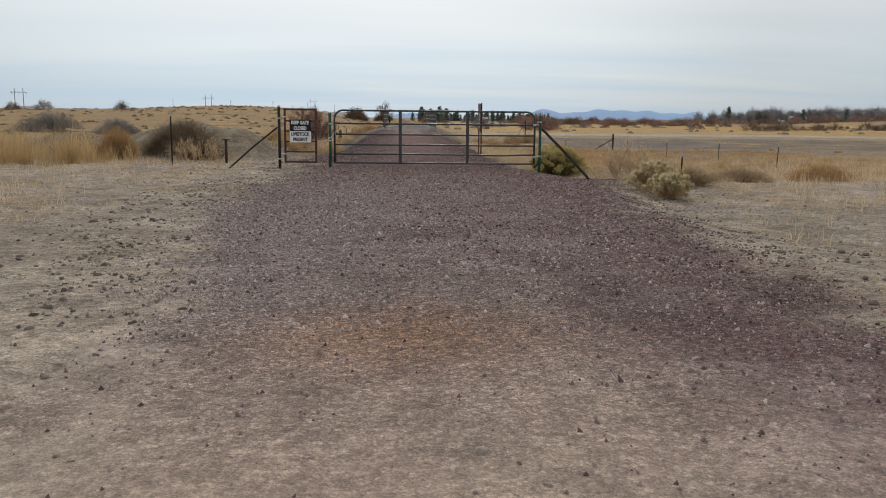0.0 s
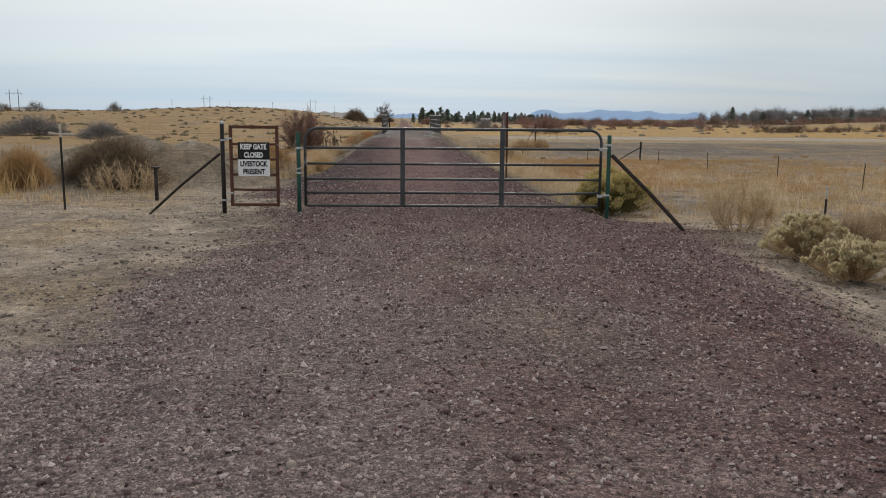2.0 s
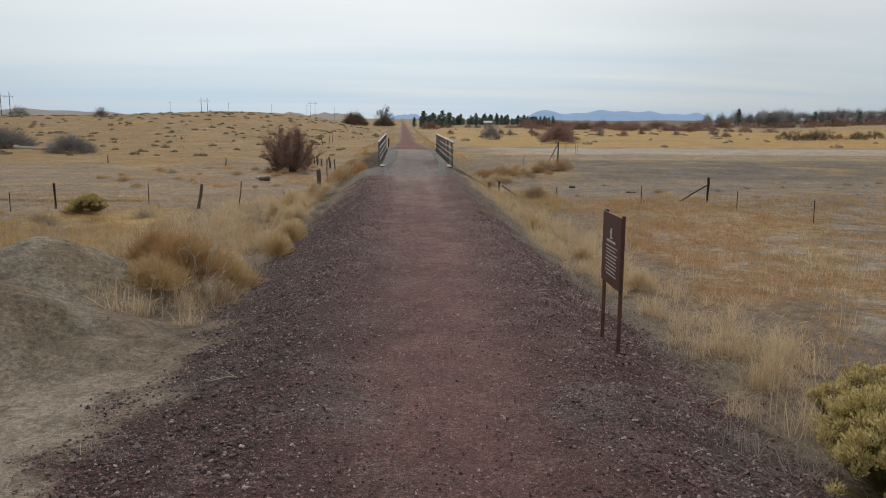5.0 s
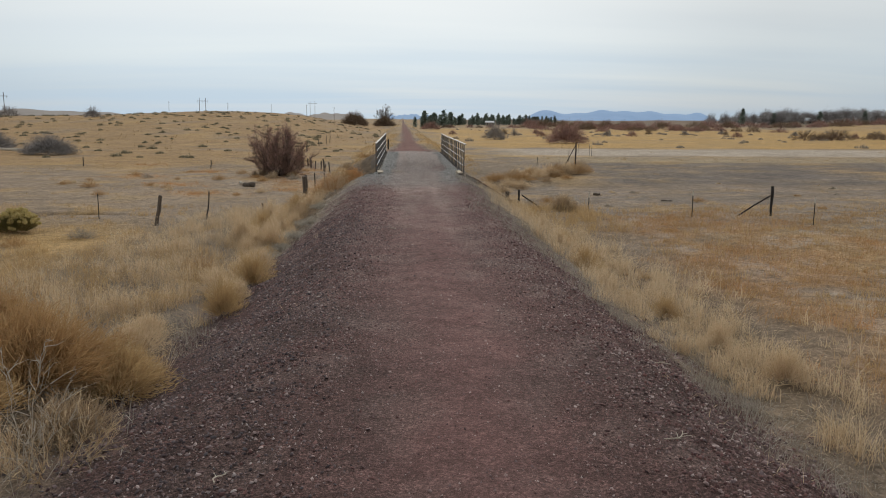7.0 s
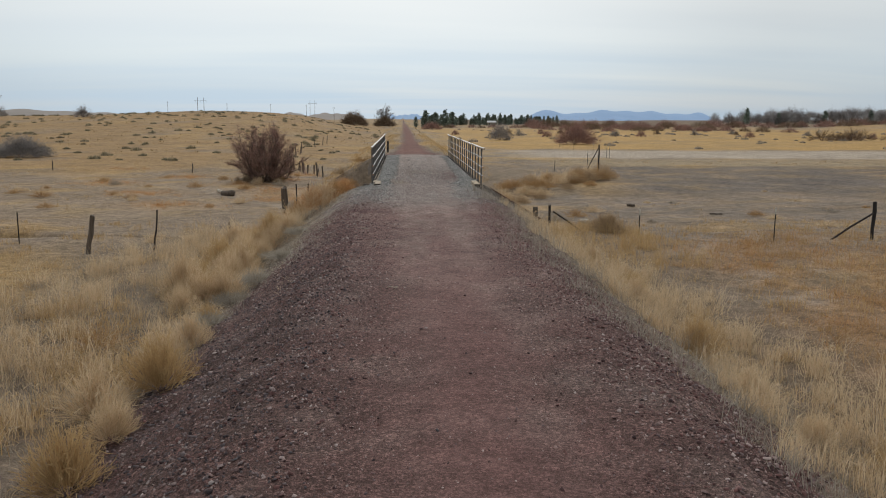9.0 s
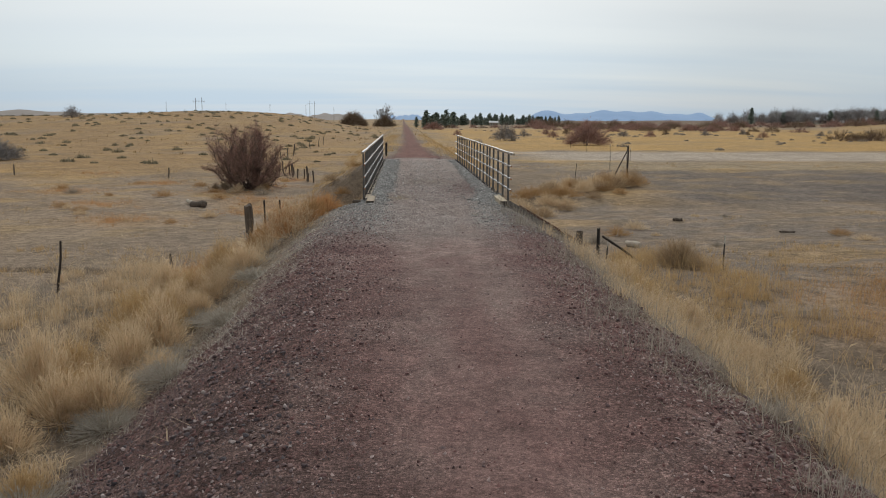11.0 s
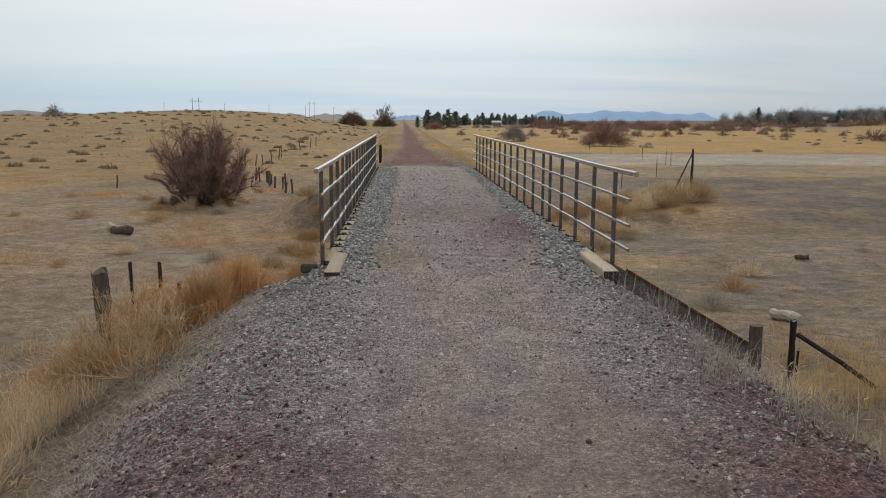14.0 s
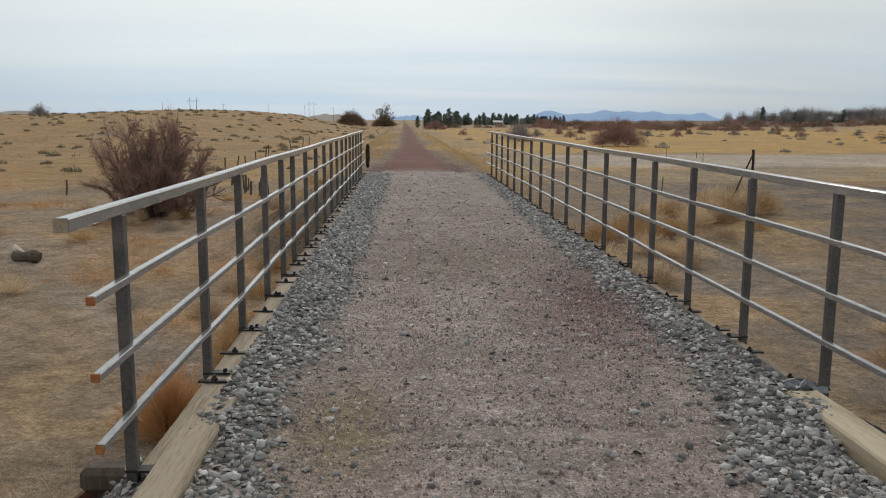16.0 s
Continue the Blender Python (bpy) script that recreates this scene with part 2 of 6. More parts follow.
RUST_PIPE = mat("rusted pipe", [(.022, .017, .014), (.038, .03, .025), (.065, .05, .042)], .8, 9, .3, fine=70)
ZINC = mat("galvanised metal", [(.38, .39, .40), (.52, .53, .53), (.63, .63, .62)], .45, 20, .1, metal=.6)
GREY_FILM = mat("grey plastic film", [(.13, .145, .16), (.20, .215, .23), (.30, .31, .32)], .4, 20, .2)
WIRE_METAL = mat("fence wire", [(.10, .09, .08), (.17, .16, .145)], .6, 20, 0, metal=.5)
BLACK_IRON = mat("black iron clip", [(.010, .010, .010), (.022, .02, .02), (.045, .036, .03)], .6, 25, .3, metal=.3)
NEW_WOOD = mat("weathered timber", [(.13, .10, .068), (.27, .215, .148), (.39, .325, .235), (.22, .178, .13)], .85, 3.0, .5, fine=26, stretch=(6, .35, 6), distance=.003)
YELLOW_WOOD = mat("yellowed timber", [(.30, .235, .15), (.44, .36, .235), (.56, .48, .35), (.38, .30, .19)], .85, 3.0, .5, fine=26, stretch=(6, .35, 6), distance=.003)
OLD_WOOD = mat("old grey timber", [(.11, .088, .066), (.19, .155, .12), (.27, .225, .175), (.15, .12, .095)], .9, 3.0, .6, fine=24, stretch=(6, .35, 6), distance=.004)
WALL_WOOD = mat("grey tarred plank", [(.07, .064, .06), (.12, .11, .103), (.175, .16, .148), (.13, .11, .095)], .85, 3.0, .6, fine=20, stretch=(.4, 6, 6), distance=.004)
DARK_WOOD = mat("dark creosoted timber", [(.024, .020, .017), (.048, .040, .034), (.085, .07, .058)], .85, 3.0, .6, fine=20, stretch=(.4, 6, 6), distance=.004)
POST_WOOD = mat("split cedar", [(.06, .046, .036), (.11, .086, .066), (.17, .135, .105)], .9, 8, .8, fine=40, stretch=(3, 3, .25), distance=.006)
PALE_WOOD = mat("bleached driftwood", [(.34, .29, .22), (.47, .41, .33), (.58, .52, .43)], .85, 6, .5, fine=40, stretch=(1, 4, 4))
SIGN_BLACK = mat("black sign sheet", [(.010, .010, .011), (.016, .016, .017)], .5, 8, 0)
SIGN_WHITE = mat("white sign sheet", [(.80, .81, .83), (.86, .87, .89)], .5, 6, 0)
SIGN_BROWN = mat("brown sign sheet", [(.085, .034, .027), (.115, .048, .038)], .55, 6, .05)
SIGN_CREAM = mat("cream print", [(.50, .46, .40), (.58, .54, .47)], .6, 10, 0)
HOUSE_WHITE = mat("house siding", [(.55, .55, .54), (.66, .65, .63)], .7, 2, 0)
HOUSE_TAN = mat("house stucco", [(.33, .29, .24), (.40, .36, .30)], .8, 2, 0)
ROOFING = mat("roof sheet", [(.34, .36, .38), (.46, .48, .50)], .6, 1, 0)
DARK_GLASS = mat("dark window", [(.03, .035, .04), (.05, .055, .06)], .15, 1, 0)
# far ridge: air haze put into a blue colour and a self-glow
BLUE_RIDGE = mat("haze-blue glowing ridge", [(.10, .15, .22), (.14, .19, .27)], 1.0, .004, 0, fine=.02)
# brown hills, their colour paled by painted-in haze
BROWN_RIDGE = mat("haze-paled brown hill", [(.25, .225, .205), (.31, .28, .25)], 1.0, .01, 0, fine=.05)
# blue emission in place of the haze before the ridge
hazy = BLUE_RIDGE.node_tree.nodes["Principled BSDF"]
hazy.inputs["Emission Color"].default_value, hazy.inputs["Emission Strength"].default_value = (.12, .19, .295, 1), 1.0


# ---- the lie of the land ----
CROWN = ([-40, 0, 8, 21, 27, 36, 48, 58, 60.5, 83, 100, 300, 500, 3000], [-.05, .1, .15, .12, .14, .2, .34, .46, .5, .5, .45, .3, -1.0, -3])
RIGHT = ([-60, 8, 14, 20, 28, 45, 57, 70, 80, 99, 115, 150, 260, 500, 1200, 4500], [-.3, -.15, -.2, -.1, -.6, -.85, -.9, -1.5, -1.55, -1.0, -1.05, -1.2, -1.5, -1.5, -4, -8])
LEFT = ([-60, 8, 14, 22, 30, 40, 52, 70, 80, 102, 150, 260, 500, 1200, 4500], [-.2, -.05, .1, .1, -.2, -.7, -1.1, -1.5, -1.55, -1.9, -1.6, -1.2, -1.5, -4, -8])
MIDDLE = -1.45                       # the trail's middle line
# heaps of dug earth: middle, half widths, height, roundness of the top
MEADOW_WEEDS = ((7.4, 54.7), (8.6, 56.4), (10.2, 58.2), (6.3, 52.6), (7.6, 48.8), (9.4, 53.2), (5.9, 46.4), (8.2, 44.6), (6.0, 40.2), (7.2, 37.4), (5.4, 43.2), (9.6, 47.6), (11.6, 55.4), (5.2, 36.0), (12.4, 50.2))
ORANGE_WEEDS = ((-18.5, 95), (-26.5, 106), (-9.4, 78.7), (-9.5, 82.5), (-6.0, 73.8), (-10.5, 92.5), (-12.4, 87.2), (-10.3, 99.3), (-6.2, 79.4), (-17.0, 80.3), (-22, 88), (-14, 74))
HEAPS = ((-9.3, 30.1, 3.4, 2.0, 1.3, .05), (-8.5, 33.6, 2.5, 2.8, 1.28, .03), (-13.8, 31.5, 3.0, 2.4, .9, .06))


def smooth(a, b, v):
    s = np.clip((v - a) / (b - a), 0, 1)
    return s * s * (3 - 2 * s)


def rolling(x, y, size, seed):
    """Cheap smooth unevenness, from -1 to 1, about `size` metres across."""
    rng = np.random.RandomState(seed)
    out = 0 * x
    for k in range(6):
        a, p, q = rng.uniform(0, 6.28), rng.uniform(0, 6.28), rng.uniform(.6, 1.7)
        out = out + np.sin((x * np.cos(a) + y * np.sin(a)) * 6.28 * q / size + p + 1.3 * np.sin((x * np.sin(a) - y * np.cos(a)) * 4.1 * q / size))
    return out / 6


def height(x, y):
    """The ground's height, bare of stones."""
    x, y = np.asarray(x, float), np.asarray(y, float)
    near = np.exp(-(np.abs(x - MIDDLE) / 60) ** 2) * np.exp(-(np.maximum(y - 40, 0) / 160) ** 2)
    crown = np.interp(y, *CROWN)
    side = np.where(x > MIDDLE, np.interp(y, *RIGHT), np.interp(y, *LEFT))
    side = side + .10 * rolling(x, y, 9, 3) * near + .45 * rolling(x, y, 70, 4) * smooth(30, 120, np.abs(x - MIDDLE))
    # the low hill on one side and the slow rise on the other
    side = side + np.interp(-x, [4, 14, 20, 27, 34, 45, 55, 63, 72, 90, 120, 400], [0, .3, 1.0, 2.8, 4.2, 5.2, 5.6, 5.6, 5.2, 4.3, 3.7, 3.2]) * smooth(140, 300, y) * (1 - .85 * smooth(310, 400, y))
    side = side + 4.5 * smooth(60, 260, x - .25 * y) * smooth(200, 460, y)
    # heaps of dug earth beside the gate, at their angle of rest
    dug = 0 * x
    for hx, hy, sx, sy, hh, top in HEAPS:
        u, v = x - hx + .22 * rolling(x, y, 1.7, 12), y - hy
        r = np.sqrt((u / sx) ** 2 + (v / sy) ** 2 + top)
        dug = np.maximum(dug, hh * np.clip(1 + top ** .5 - r, 0, None))
    dug = dug * (1 + .05 * rolling(x, y, .55, 13)) - .10 * smooth(-7.4, -6.9, x) * (1 - smooth(-6.6, -5.6, x)) * np.exp(-((y - 29.2) / .8) ** 2) * (dug > .1)
    side = side + dug
    flat = np.interp(y, [-10, 3, 9, 19, 24, 60, 83, 90, 3000], [9, 5, 2.4, 2.2, 1.45, 1.7, 1.7, 1.6, 1.6])
    reach = np.interp(y, [-10, 5, 12, 20, 26, 34, 60, 90, 120, 400], [8, 5, 2.4, 2.2, 2.6, 2.6, 3.0, 3.4, 3.2, 3])
    reach = np.where(x < MIDDLE, reach * np.interp(y, [10, 24, 34, 52, 60], [1.5, 1.2, 1.0, 1.1, 1.5]), reach)
    bank = 1 - smooth(0, 1, (np.abs(x - MIDDLE) + .22 * rolling(x, y, 2.6, 8) - flat) / reach)
    # the gap that the bridge spans
    out = 1.3 * smooth(1.9, 3.6, np.abs(x - MIDDLE))
    gap = smooth(61.7 - out, 62.3, y) * (1 - smooth(81.0, 81.6 + out, y))
    bank = bank * (1 - gap)
    side = side - .35 * gap * np.exp(-((x - MIDDLE) / 12) ** 2)
    z = side * (1 - bank) + crown * bank
    # the fill drops away before the plank wing wall
    brink = np.interp(y, [57.5, 59, 60.5, 62], [1.25, .55, .24, .14])
    z = z - .95 * smooth(0, .75, x - brink) * (1 - smooth(2.3, 3.4, x)) * smooth(57.3, 59.6, y) * (1 - smooth(62.1, 62.6, y))
    z = z - .42 * smooth(0, .45, -3.25 - x) * smooth(60.5, 61.3, y) * (1 - smooth(62.1, 62.6, y))
    return z + .018 * rolling(x, y, 1.3, 9) * near + .03 * rolling(x, y, 3.1, 10) * near * (1 - bank)


# ---- building helpers ----
def link_mesh(name, verts, faces, material, parent=None, smooth_faces=False):
    me = bpy.data.meshes.new(name)
    verts, faces = np.asarray(verts, np.float32), np.asarray(faces, np.int32)
    n, k = faces.shape
    me.vertices.add(len(verts))
    me.vertices.foreach_set("co", verts.ravel())
    me.loops.add(n * k)
    me.loops.foreach_set("vertex_index", faces.ravel())
    me.polygons.add(n)
    me.polygons.foreach_set("loop_start", np.arange(0, n * k, k, dtype=np.int32))
    me.polygons.foreach_set("loop_total", np.full(n, k, np.int32))
    if smooth_faces:
        me.polygons.foreach_set("use_smooth", np.ones(n, bool))
    me.materials.append(material)
    me.update()
    me.validate()
    ob = new(name, me)
    if parent:
        ob.parent = parent
    return ob


def part(name, bm, material, parent, label="", soft=False):
    me = bpy.data.meshes.new(name)
    bm.to_mesh(me)
    bm.free()
    me.materials.append(material)
    if soft:
        me.polygons.foreach_set("use_smooth", np.ones(len(me.polygons), bool))
    ob = new(name, me)
    if parent:
        ob.parent = parent
    return tagged(ob, label)


def thing(name, at, label, category, group="", turn=0.0):
    e = new(name)
    e.empty_display_size = 0.2
    e.matrix_world = pose(*at, 0, 0, turn)
    return tagged(e, label, category, group)


def block(bm, at, size, turn=(0, 0, 0), bevel=0.0):
    """A box with worn edges."""
    r = bmesh.ops.create_cube(bm, size=1)
    vs = r["verts"]
    bmesh.ops.scale(bm, vec=size, verts=vs)
    if bevel:
        es = list({e for v in vs for e in v.link_edges})
        out = bmesh.ops.bevel(bm, geom=es, offset=bevel, segments=1, affect="EDGES", profile=0.5)
        vs = list({v for f in out["faces"] for v in f.verts} | {v for v in vs if v.is_valid})
    bmesh.ops.transform(bm, matrix=pose(*at, *turn), verts=vs)
    return vs


def tube(bm, pts, radii, sides=10, caps=True):
    """A round bar along points."""
    pts = [Vector(p) for p in pts]
    if not hasattr(radii, "__len__"):
        radii = [radii] * len(pts)
    rings = []
    for k, p in enumerate(pts):
        ahead = (pts[min(k + 1, len(pts) - 1)] - pts[max(k - 1, 0)]).normalized()
        a = ahead.orthogonal().normalized() if k == 0 else (rings[-1][1] - ahead * rings[-1][1].dot(ahead)).normalized()
        b = ahead.cross(a)
        rings.append(([bm.verts.new(p + radii[k] * (a * math.cos(6.2832 * s / sides) + b * math.sin(6.2832 * s / sides))) for s in range(sides)], a))
    for (r0, _), (r1, _) in zip(rings, rings[1:]):
        for s in range(sides):
            bm.faces.new((r0[s], r0[(s + 1) % sides], r1[(s + 1) % sides], r1[s]))
    if caps:
        bm.faces.new(list(reversed(rings[0][0])))
        bm.faces.new(rings[-1][0])


def ground_z(x, y):
    return float(height(x, y))


# ---- ground ----
def spaced(dense, reach, step, grow):
    """Coordinates: close together over the dense stretches, wider and wider out to the reach."""
    out = [np.arange(a, b, s) for a, b, s in dense]
    first, last = dense[0][0], dense[-1][1]
    lo, hi, s = [], [last], step
    while hi[-1] < reach[1]:
        hi.append(hi[-1] + s)
        s *= grow
    s, v = dense[0][2], first
    while v > reach[0]:
        v -= s
        lo.append(v)
        s *= grow
    return np.concatenate([np.array(lo[::-1]), *out, np.array(hi)])


def patches(x, y, size, seed, a=-.1, b=.25):
    return smooth(a, b, rolling(x, y, size, seed) + .5 * rolling(x, y, size * .37, seed + 50))


def blend(c, other, k):
    return c + (np.asarray(other) - c) * np.asarray(k)[..., None]


TAN, DUST, GREYSOIL = (.295, .245, .195), (.285, .225, .165), (.172, .140, .112)
OCHRE, ORANGE, DARKBANK = (.275, .195, .105), (.37, .23, .078), (.125, .105, .092)
REDGRAVEL, PALEDUST, GREYGRAVEL = (.148, .087, .077), (.24, .178, .155), (.285, .26, .235)


def on_heap(x, y):
    """1 on the heaps of dug earth, 0 off them."""
    near = [np.sqrt(((x - hx) / sx) ** 2 + ((y - hy) / sy) ** 2) for hx, hy, sx, sy, _, _ in HEAPS]
    return 1 - smooth(.9, 1.08, np.minimum.reduce(near) + .08 * rolling(x, y, 1.1, 39))


def gravel_edge(x, y):
    """How far from the middle the loose gravel reaches, ragged."""
    left = np.interp(y, [-8, 1, 4, 8, 13, 16, 18, 22, 24, 26, 28, 30, 34, 44, 50, 55, 60, 62, 82, 90, 110, 400], [.4, .9, 1.9, 2.3, 3.0, 2.8, 2.3, 2.5, 3.4, 3.6, 3.4, 3.1, 4.0, 4.3, 3.9, 3.0, 2.6, 2.4, 2.2, 1.1, .8, .8])
    right = np.interp(y, [-8, 1, 4, 8, 13, 15, 18, 21, 24, 32, 38, 45, 50, 62, 82, 90, 110, 400], [.6, 1.4, 2.4, 2.6, 2.9, 3.5, 4.1, 4.2, 3.6, 3.7, 3.2, 2.6, 2.3, 2.4, 2.2, 1.1, .8, .8])
    return np.where(x < MIDDLE, left, right) + .5 * rolling(x, y, 2.1, 18) + .35 * rolling(x, y, .8, 19)


def soil(x, y):
    """The colour of the earth at a place."""
    c = np.empty(x.shape + (3,))
    c[:] = OCHRE
    c = blend(c, GREYSOIL, .75 * patches(x, y, 16, 11))
    c = blend(c, ORANGE, .6 * patches(x, y, 23, 12, .05, .35))
    litter = smooth(22, 28, y) * (1 - smooth(58, 66, y) * (1 - smooth(80, 83, y)) - smooth(96, 106, y)) * (1 - smooth(7, 12, np.abs(x - MIDDLE)))
    c = blend(c, (.165, .130, .098), .85 * litter)
    start = 1 - smooth(20, 30, y)
    c = blend(c, np.array(TAN) * 1.12, .85 * start * (1 - .4 * patches(x, y, 5, 13)))
    c = blend(c, (.40, .33, .262), .8 * (1 - smooth(4, 10, y)))
    c = blend(c, (.225, .185, .15), .6 * smooth(8, 14, y) * (1 - smooth(22, 26, y)) * patches(x, y, 2.4, 25, .0, .3))
    meadow = smooth(4.5, 7, x) * smooth(24, 30, y) * (1 - smooth(54, 60, y))
    c = blend(c, (.30, .265, .225), .75 * meadow * patches(x, y, 4.5, 23, .05, .3))
    c = blend(c, (.29, .185, .095), .85 * smooth(26, 36, y) * meadow * patches(x, y, 3.0, 24, -.1, .35))
    c = blend(c, (.31, .19, .10), np.clip(sum(.7 * np.exp(-((x - wx) / 1.3) ** 2 - ((y - wy) / 1.5) ** 2) for wx, wy in MEADOW_WEEDS), 0, .75))
    # the bare flats on both sides of the creek
    left_flat = smooth(2.5, 5.5, -x) * smooth(53, 62, y - .25 * x - 2) * (1 - smooth(88, 104, y + .15 * x))
    c = blend(c, (.225, .172, .122), .9 * left_flat * (1 - .7 * patches(x, y, 7, 14, .1, .4)))
    c = blend(c, (.30, .195, .105), np.clip(sum(.75 * np.exp(-((x - wx) / 2.1) ** 2 - ((y - wy) / 1.8) ** 2) for wx, wy in ORANGE_WEEDS), 0, .8))
    worn = np.abs(x + 4.6 + .71 * (y - 69.3)) * .815 + .2 * rolling(x, y, 3, 67)
    c = blend(c, (.25, .21, .17), .7 * np.exp(-(worn / .45) ** 2) * smooth(68, 71, y) * (1 - smooth(82, 86, y)))
    right_flat = smooth(2.5, 5, x) * smooth(50, 62, y + .1 * x) * (1 - smooth(76, 86, y))
    c = blend(c, GREYSOIL, .92 * right_flat * (1 - .5 * patches(x, y, 8, 15, .1, .4)))
    c = blend(c, (.275, .195, .118), .45 * right_flat * patches(x, y, 3.4, 74, .02, .28))
    bank = smooth(8, 14, x) * smooth(77, 82, y + .8 * rolling(x, y, 9, 5)) * (1 - smooth(97, 101, y + .8 * rolling(x, y, 12, 6)))
    c = blend(c, DARKBANK, .85 * bank * (1 - .55 * patches(x, y, 5, 73, .0, .3)))
    c = blend(c, (.26, .20, .125), smooth(8, 14, x) * smooth(99, 102, y) * (1 - smooth(108, 114, y)))
    dirt_road = smooth(6, 14, x) * smooth(111, 115, y) * (1 - smooth(130, 136, y - .05 * x))
    c = blend(c, (.33, .275, .215), dirt_road)
    c = blend(c, ORANGE, .9 * smooth(134, 142, y - .05 * x) * smooth(2, 12, x) * (1 - smooth(300, 420, y)) * (1 - .35 * patches(x, y, 40, 16)))
    c = blend(c, (.262, .168, .078), .85 * smooth(98, 112, y) * smooth(4, 14, -x) * (1 - smooth(400, 700, y)) * (1 - .6 * patches(x, y, 34, 17, .05, .35)))
    c = blend(c, (.12, .085, .06), .8 * smooth(420, 620, y) * smooth(20, 60, x))
    heap = on_heap(x, y)
    c = blend(c, (.178, .137, .093), heap * (.85 + .15 * patches(x, y, 1.2, 36)))
    c = blend(c, (.235, .205, .165), heap * .6 * patches(x + .4 * y, y * .3, 1.6, 38, .0, .3))
    c = blend(c, (.265, .215, .15), .8 * np.exp(-((y - 26.0) / 1.7) ** 2) * smooth(4.6, 5.2, -x) * (1 - smooth(9, 13, -x)))
    path = np.exp(-((x + 4.4 + .22 * (y - 20)) / 1.1) ** 2) * smooth(14, 18, y) * (1 - smooth(28, 30, y))
    c = blend(c, (.285, .235, .182), .8 * path)
    # cinders and gravel on the bank of the trail
    off = np.abs(x - MIDDLE)
    edge = gravel_edge(x, y)
    gravel = 1 - smooth(-.5, .5, off - edge)
    red = blend(np.broadcast_to(np.array(REDGRAVEL), c.shape), PALEDUST, .35 * patches(x, y, 2.5, 20, 0, .4))
    red = blend(red, (.16, .135, .12), (.6 - .42 * smooth(25, 31, y)) * patches(x, y, 6, 27, .1, .4))
    red = red * (1 - .2 * smooth(12, 18, y) * (1 - smooth(30, 40, y)))[..., None]
    # shoulder soil a tenth darker: painted shade in the gaps between stones
    red = red * (1 - .10 * smooth(21, 26, y) * (1 - smooth(38, 44, y)) * smooth(.9, 2.0, off))[..., None]
    red = red * (1 - .16 * smooth(25, 29, y) * (1 - smooth(47, 53, y)) * smooth(.9, 2.3, MIDDLE - x))[..., None]
    grey = smooth(53, 57.5, y - np.where(x < MIDDLE, .3, 2.5) * smooth(1.2, 2.0, off) + .8 * rolling(x, y, 2, 21)) * (1 - smooth(83.2, 84.2, y))
    red = red * (1 + .16 * smooth(44, 50, y) * (1 - smooth(58, 60, y)))[..., None]
    red = blend(red, GREYGRAVEL, grey * .9)
    front = 1 - smooth(19, 24, y)
    front = front * (1 - .75 * smooth(9, 15, y))
    red = blend(red, (.262, .198, .18), front * (.45 + .55 * patches(x, y, 1.9, 28, -.2, .3)))
    red = blend(red, (.135, .088, .082), front * .8 * patches(x, y, 2.6, 29, .05, .3))
    red = blend(red, (.15, .09, .08), .62 * smooth(.5, 1.7, x - MIDDLE + .3 * rolling(x, y, 2, 26)) * smooth(3.5, 5.5, y) * (1 - smooth(21, 24, y)))
    red = blend(red, (.245, .20, .185), .75 * smooth(-.1, 1.1, MIDDLE - x + .35 * rolling(x, y, 2, 37)) * smooth(3, 6, y) * (1 - smooth(13, 18, y)))
    early = 1 - smooth(2.2, 8.4, y + 1.1 * rolling(x, y, 3, 22) + 2.9 * smooth(.2, 1.7, x - MIDDLE))
    red = blend(red, (.40, .308, .246), early * .92)
    c, red = 1.17 * c, 1.1 * red
    return c + (red - c) * gravel[..., None], np.clip(gravel * (.35 + .65 * smooth(2, 6, y)), .12 + .18 * (1 - smooth(18, 30, y)), 1)


def sheet(name, xs, ys, lift, material, colour, label, category):
    gx, gy = np.meshgrid(xs, ys)
    z = height(gx, gy) + lift(gx, gy)
    nx, ny = len(xs), len(ys)
    idx = np.arange(nx * ny).reshape(ny, nx)
    faces = np.stack([idx[:-1, :-1], idx[:-1, 1:], idx[1:, 1:], idx[1:, :-1]], -1).reshape(-1, 4)
    ob = link_mesh(name, np.stack([gx, gy, z], -1).reshape(-1, 3), faces, material, smooth_faces=True)
    layer = ob.data.color_attributes.new("soil", "FLOAT_COLOR", "POINT")
    rgb = np.ones((nx * ny, 4), np.float32)
    rgb_, stony = colour(gx, gy)
    rgb[:, :3], rgb[:, 3] = np.clip(rgb_.reshape(-1, 3), .01, .9), stony.ravel()
    layer.data.foreach_set("color", rgb.ravel())
    return tagged(ob, label, category, kind="structure")


gx_lines = spaced([(-8.4, 5.4, .18)], (-3800, 3800), .18, 1.08)
gy_lines = spaced([(-3, 64, .26), (64, 132, .65)], (-600, 4400), .6, 1.085)
sheet("ground", gx_lines, gy_lines, lambda x, y: -.035 * (1 - smooth(1.0, 1.5, np.abs(x - MIDDLE))) * smooth(-2, 2, y), EARTH, soil,
      "dry winter rangeland of tan dirt and dead ochre grass", "ground")


def tread_edge(x, y, wide=(3.0, 2.5, 2.2, 2.0, 2.1, 2.2, 2.0, 1.72, 1.72, 1.35, .85, .8)):
    return np.abs(x - MIDDLE) - np.interp(y, [-4, 4, 9, 20, 25, 34, 58, 62, 82, 84, 110, 420], wide) + (.2 * rolling(x, y, 1.1, 31) + .38 * rolling(x, y, 3.4, 35)) * (1 - smooth(60, 61, y) * (1 - smooth(82, 83, y)))


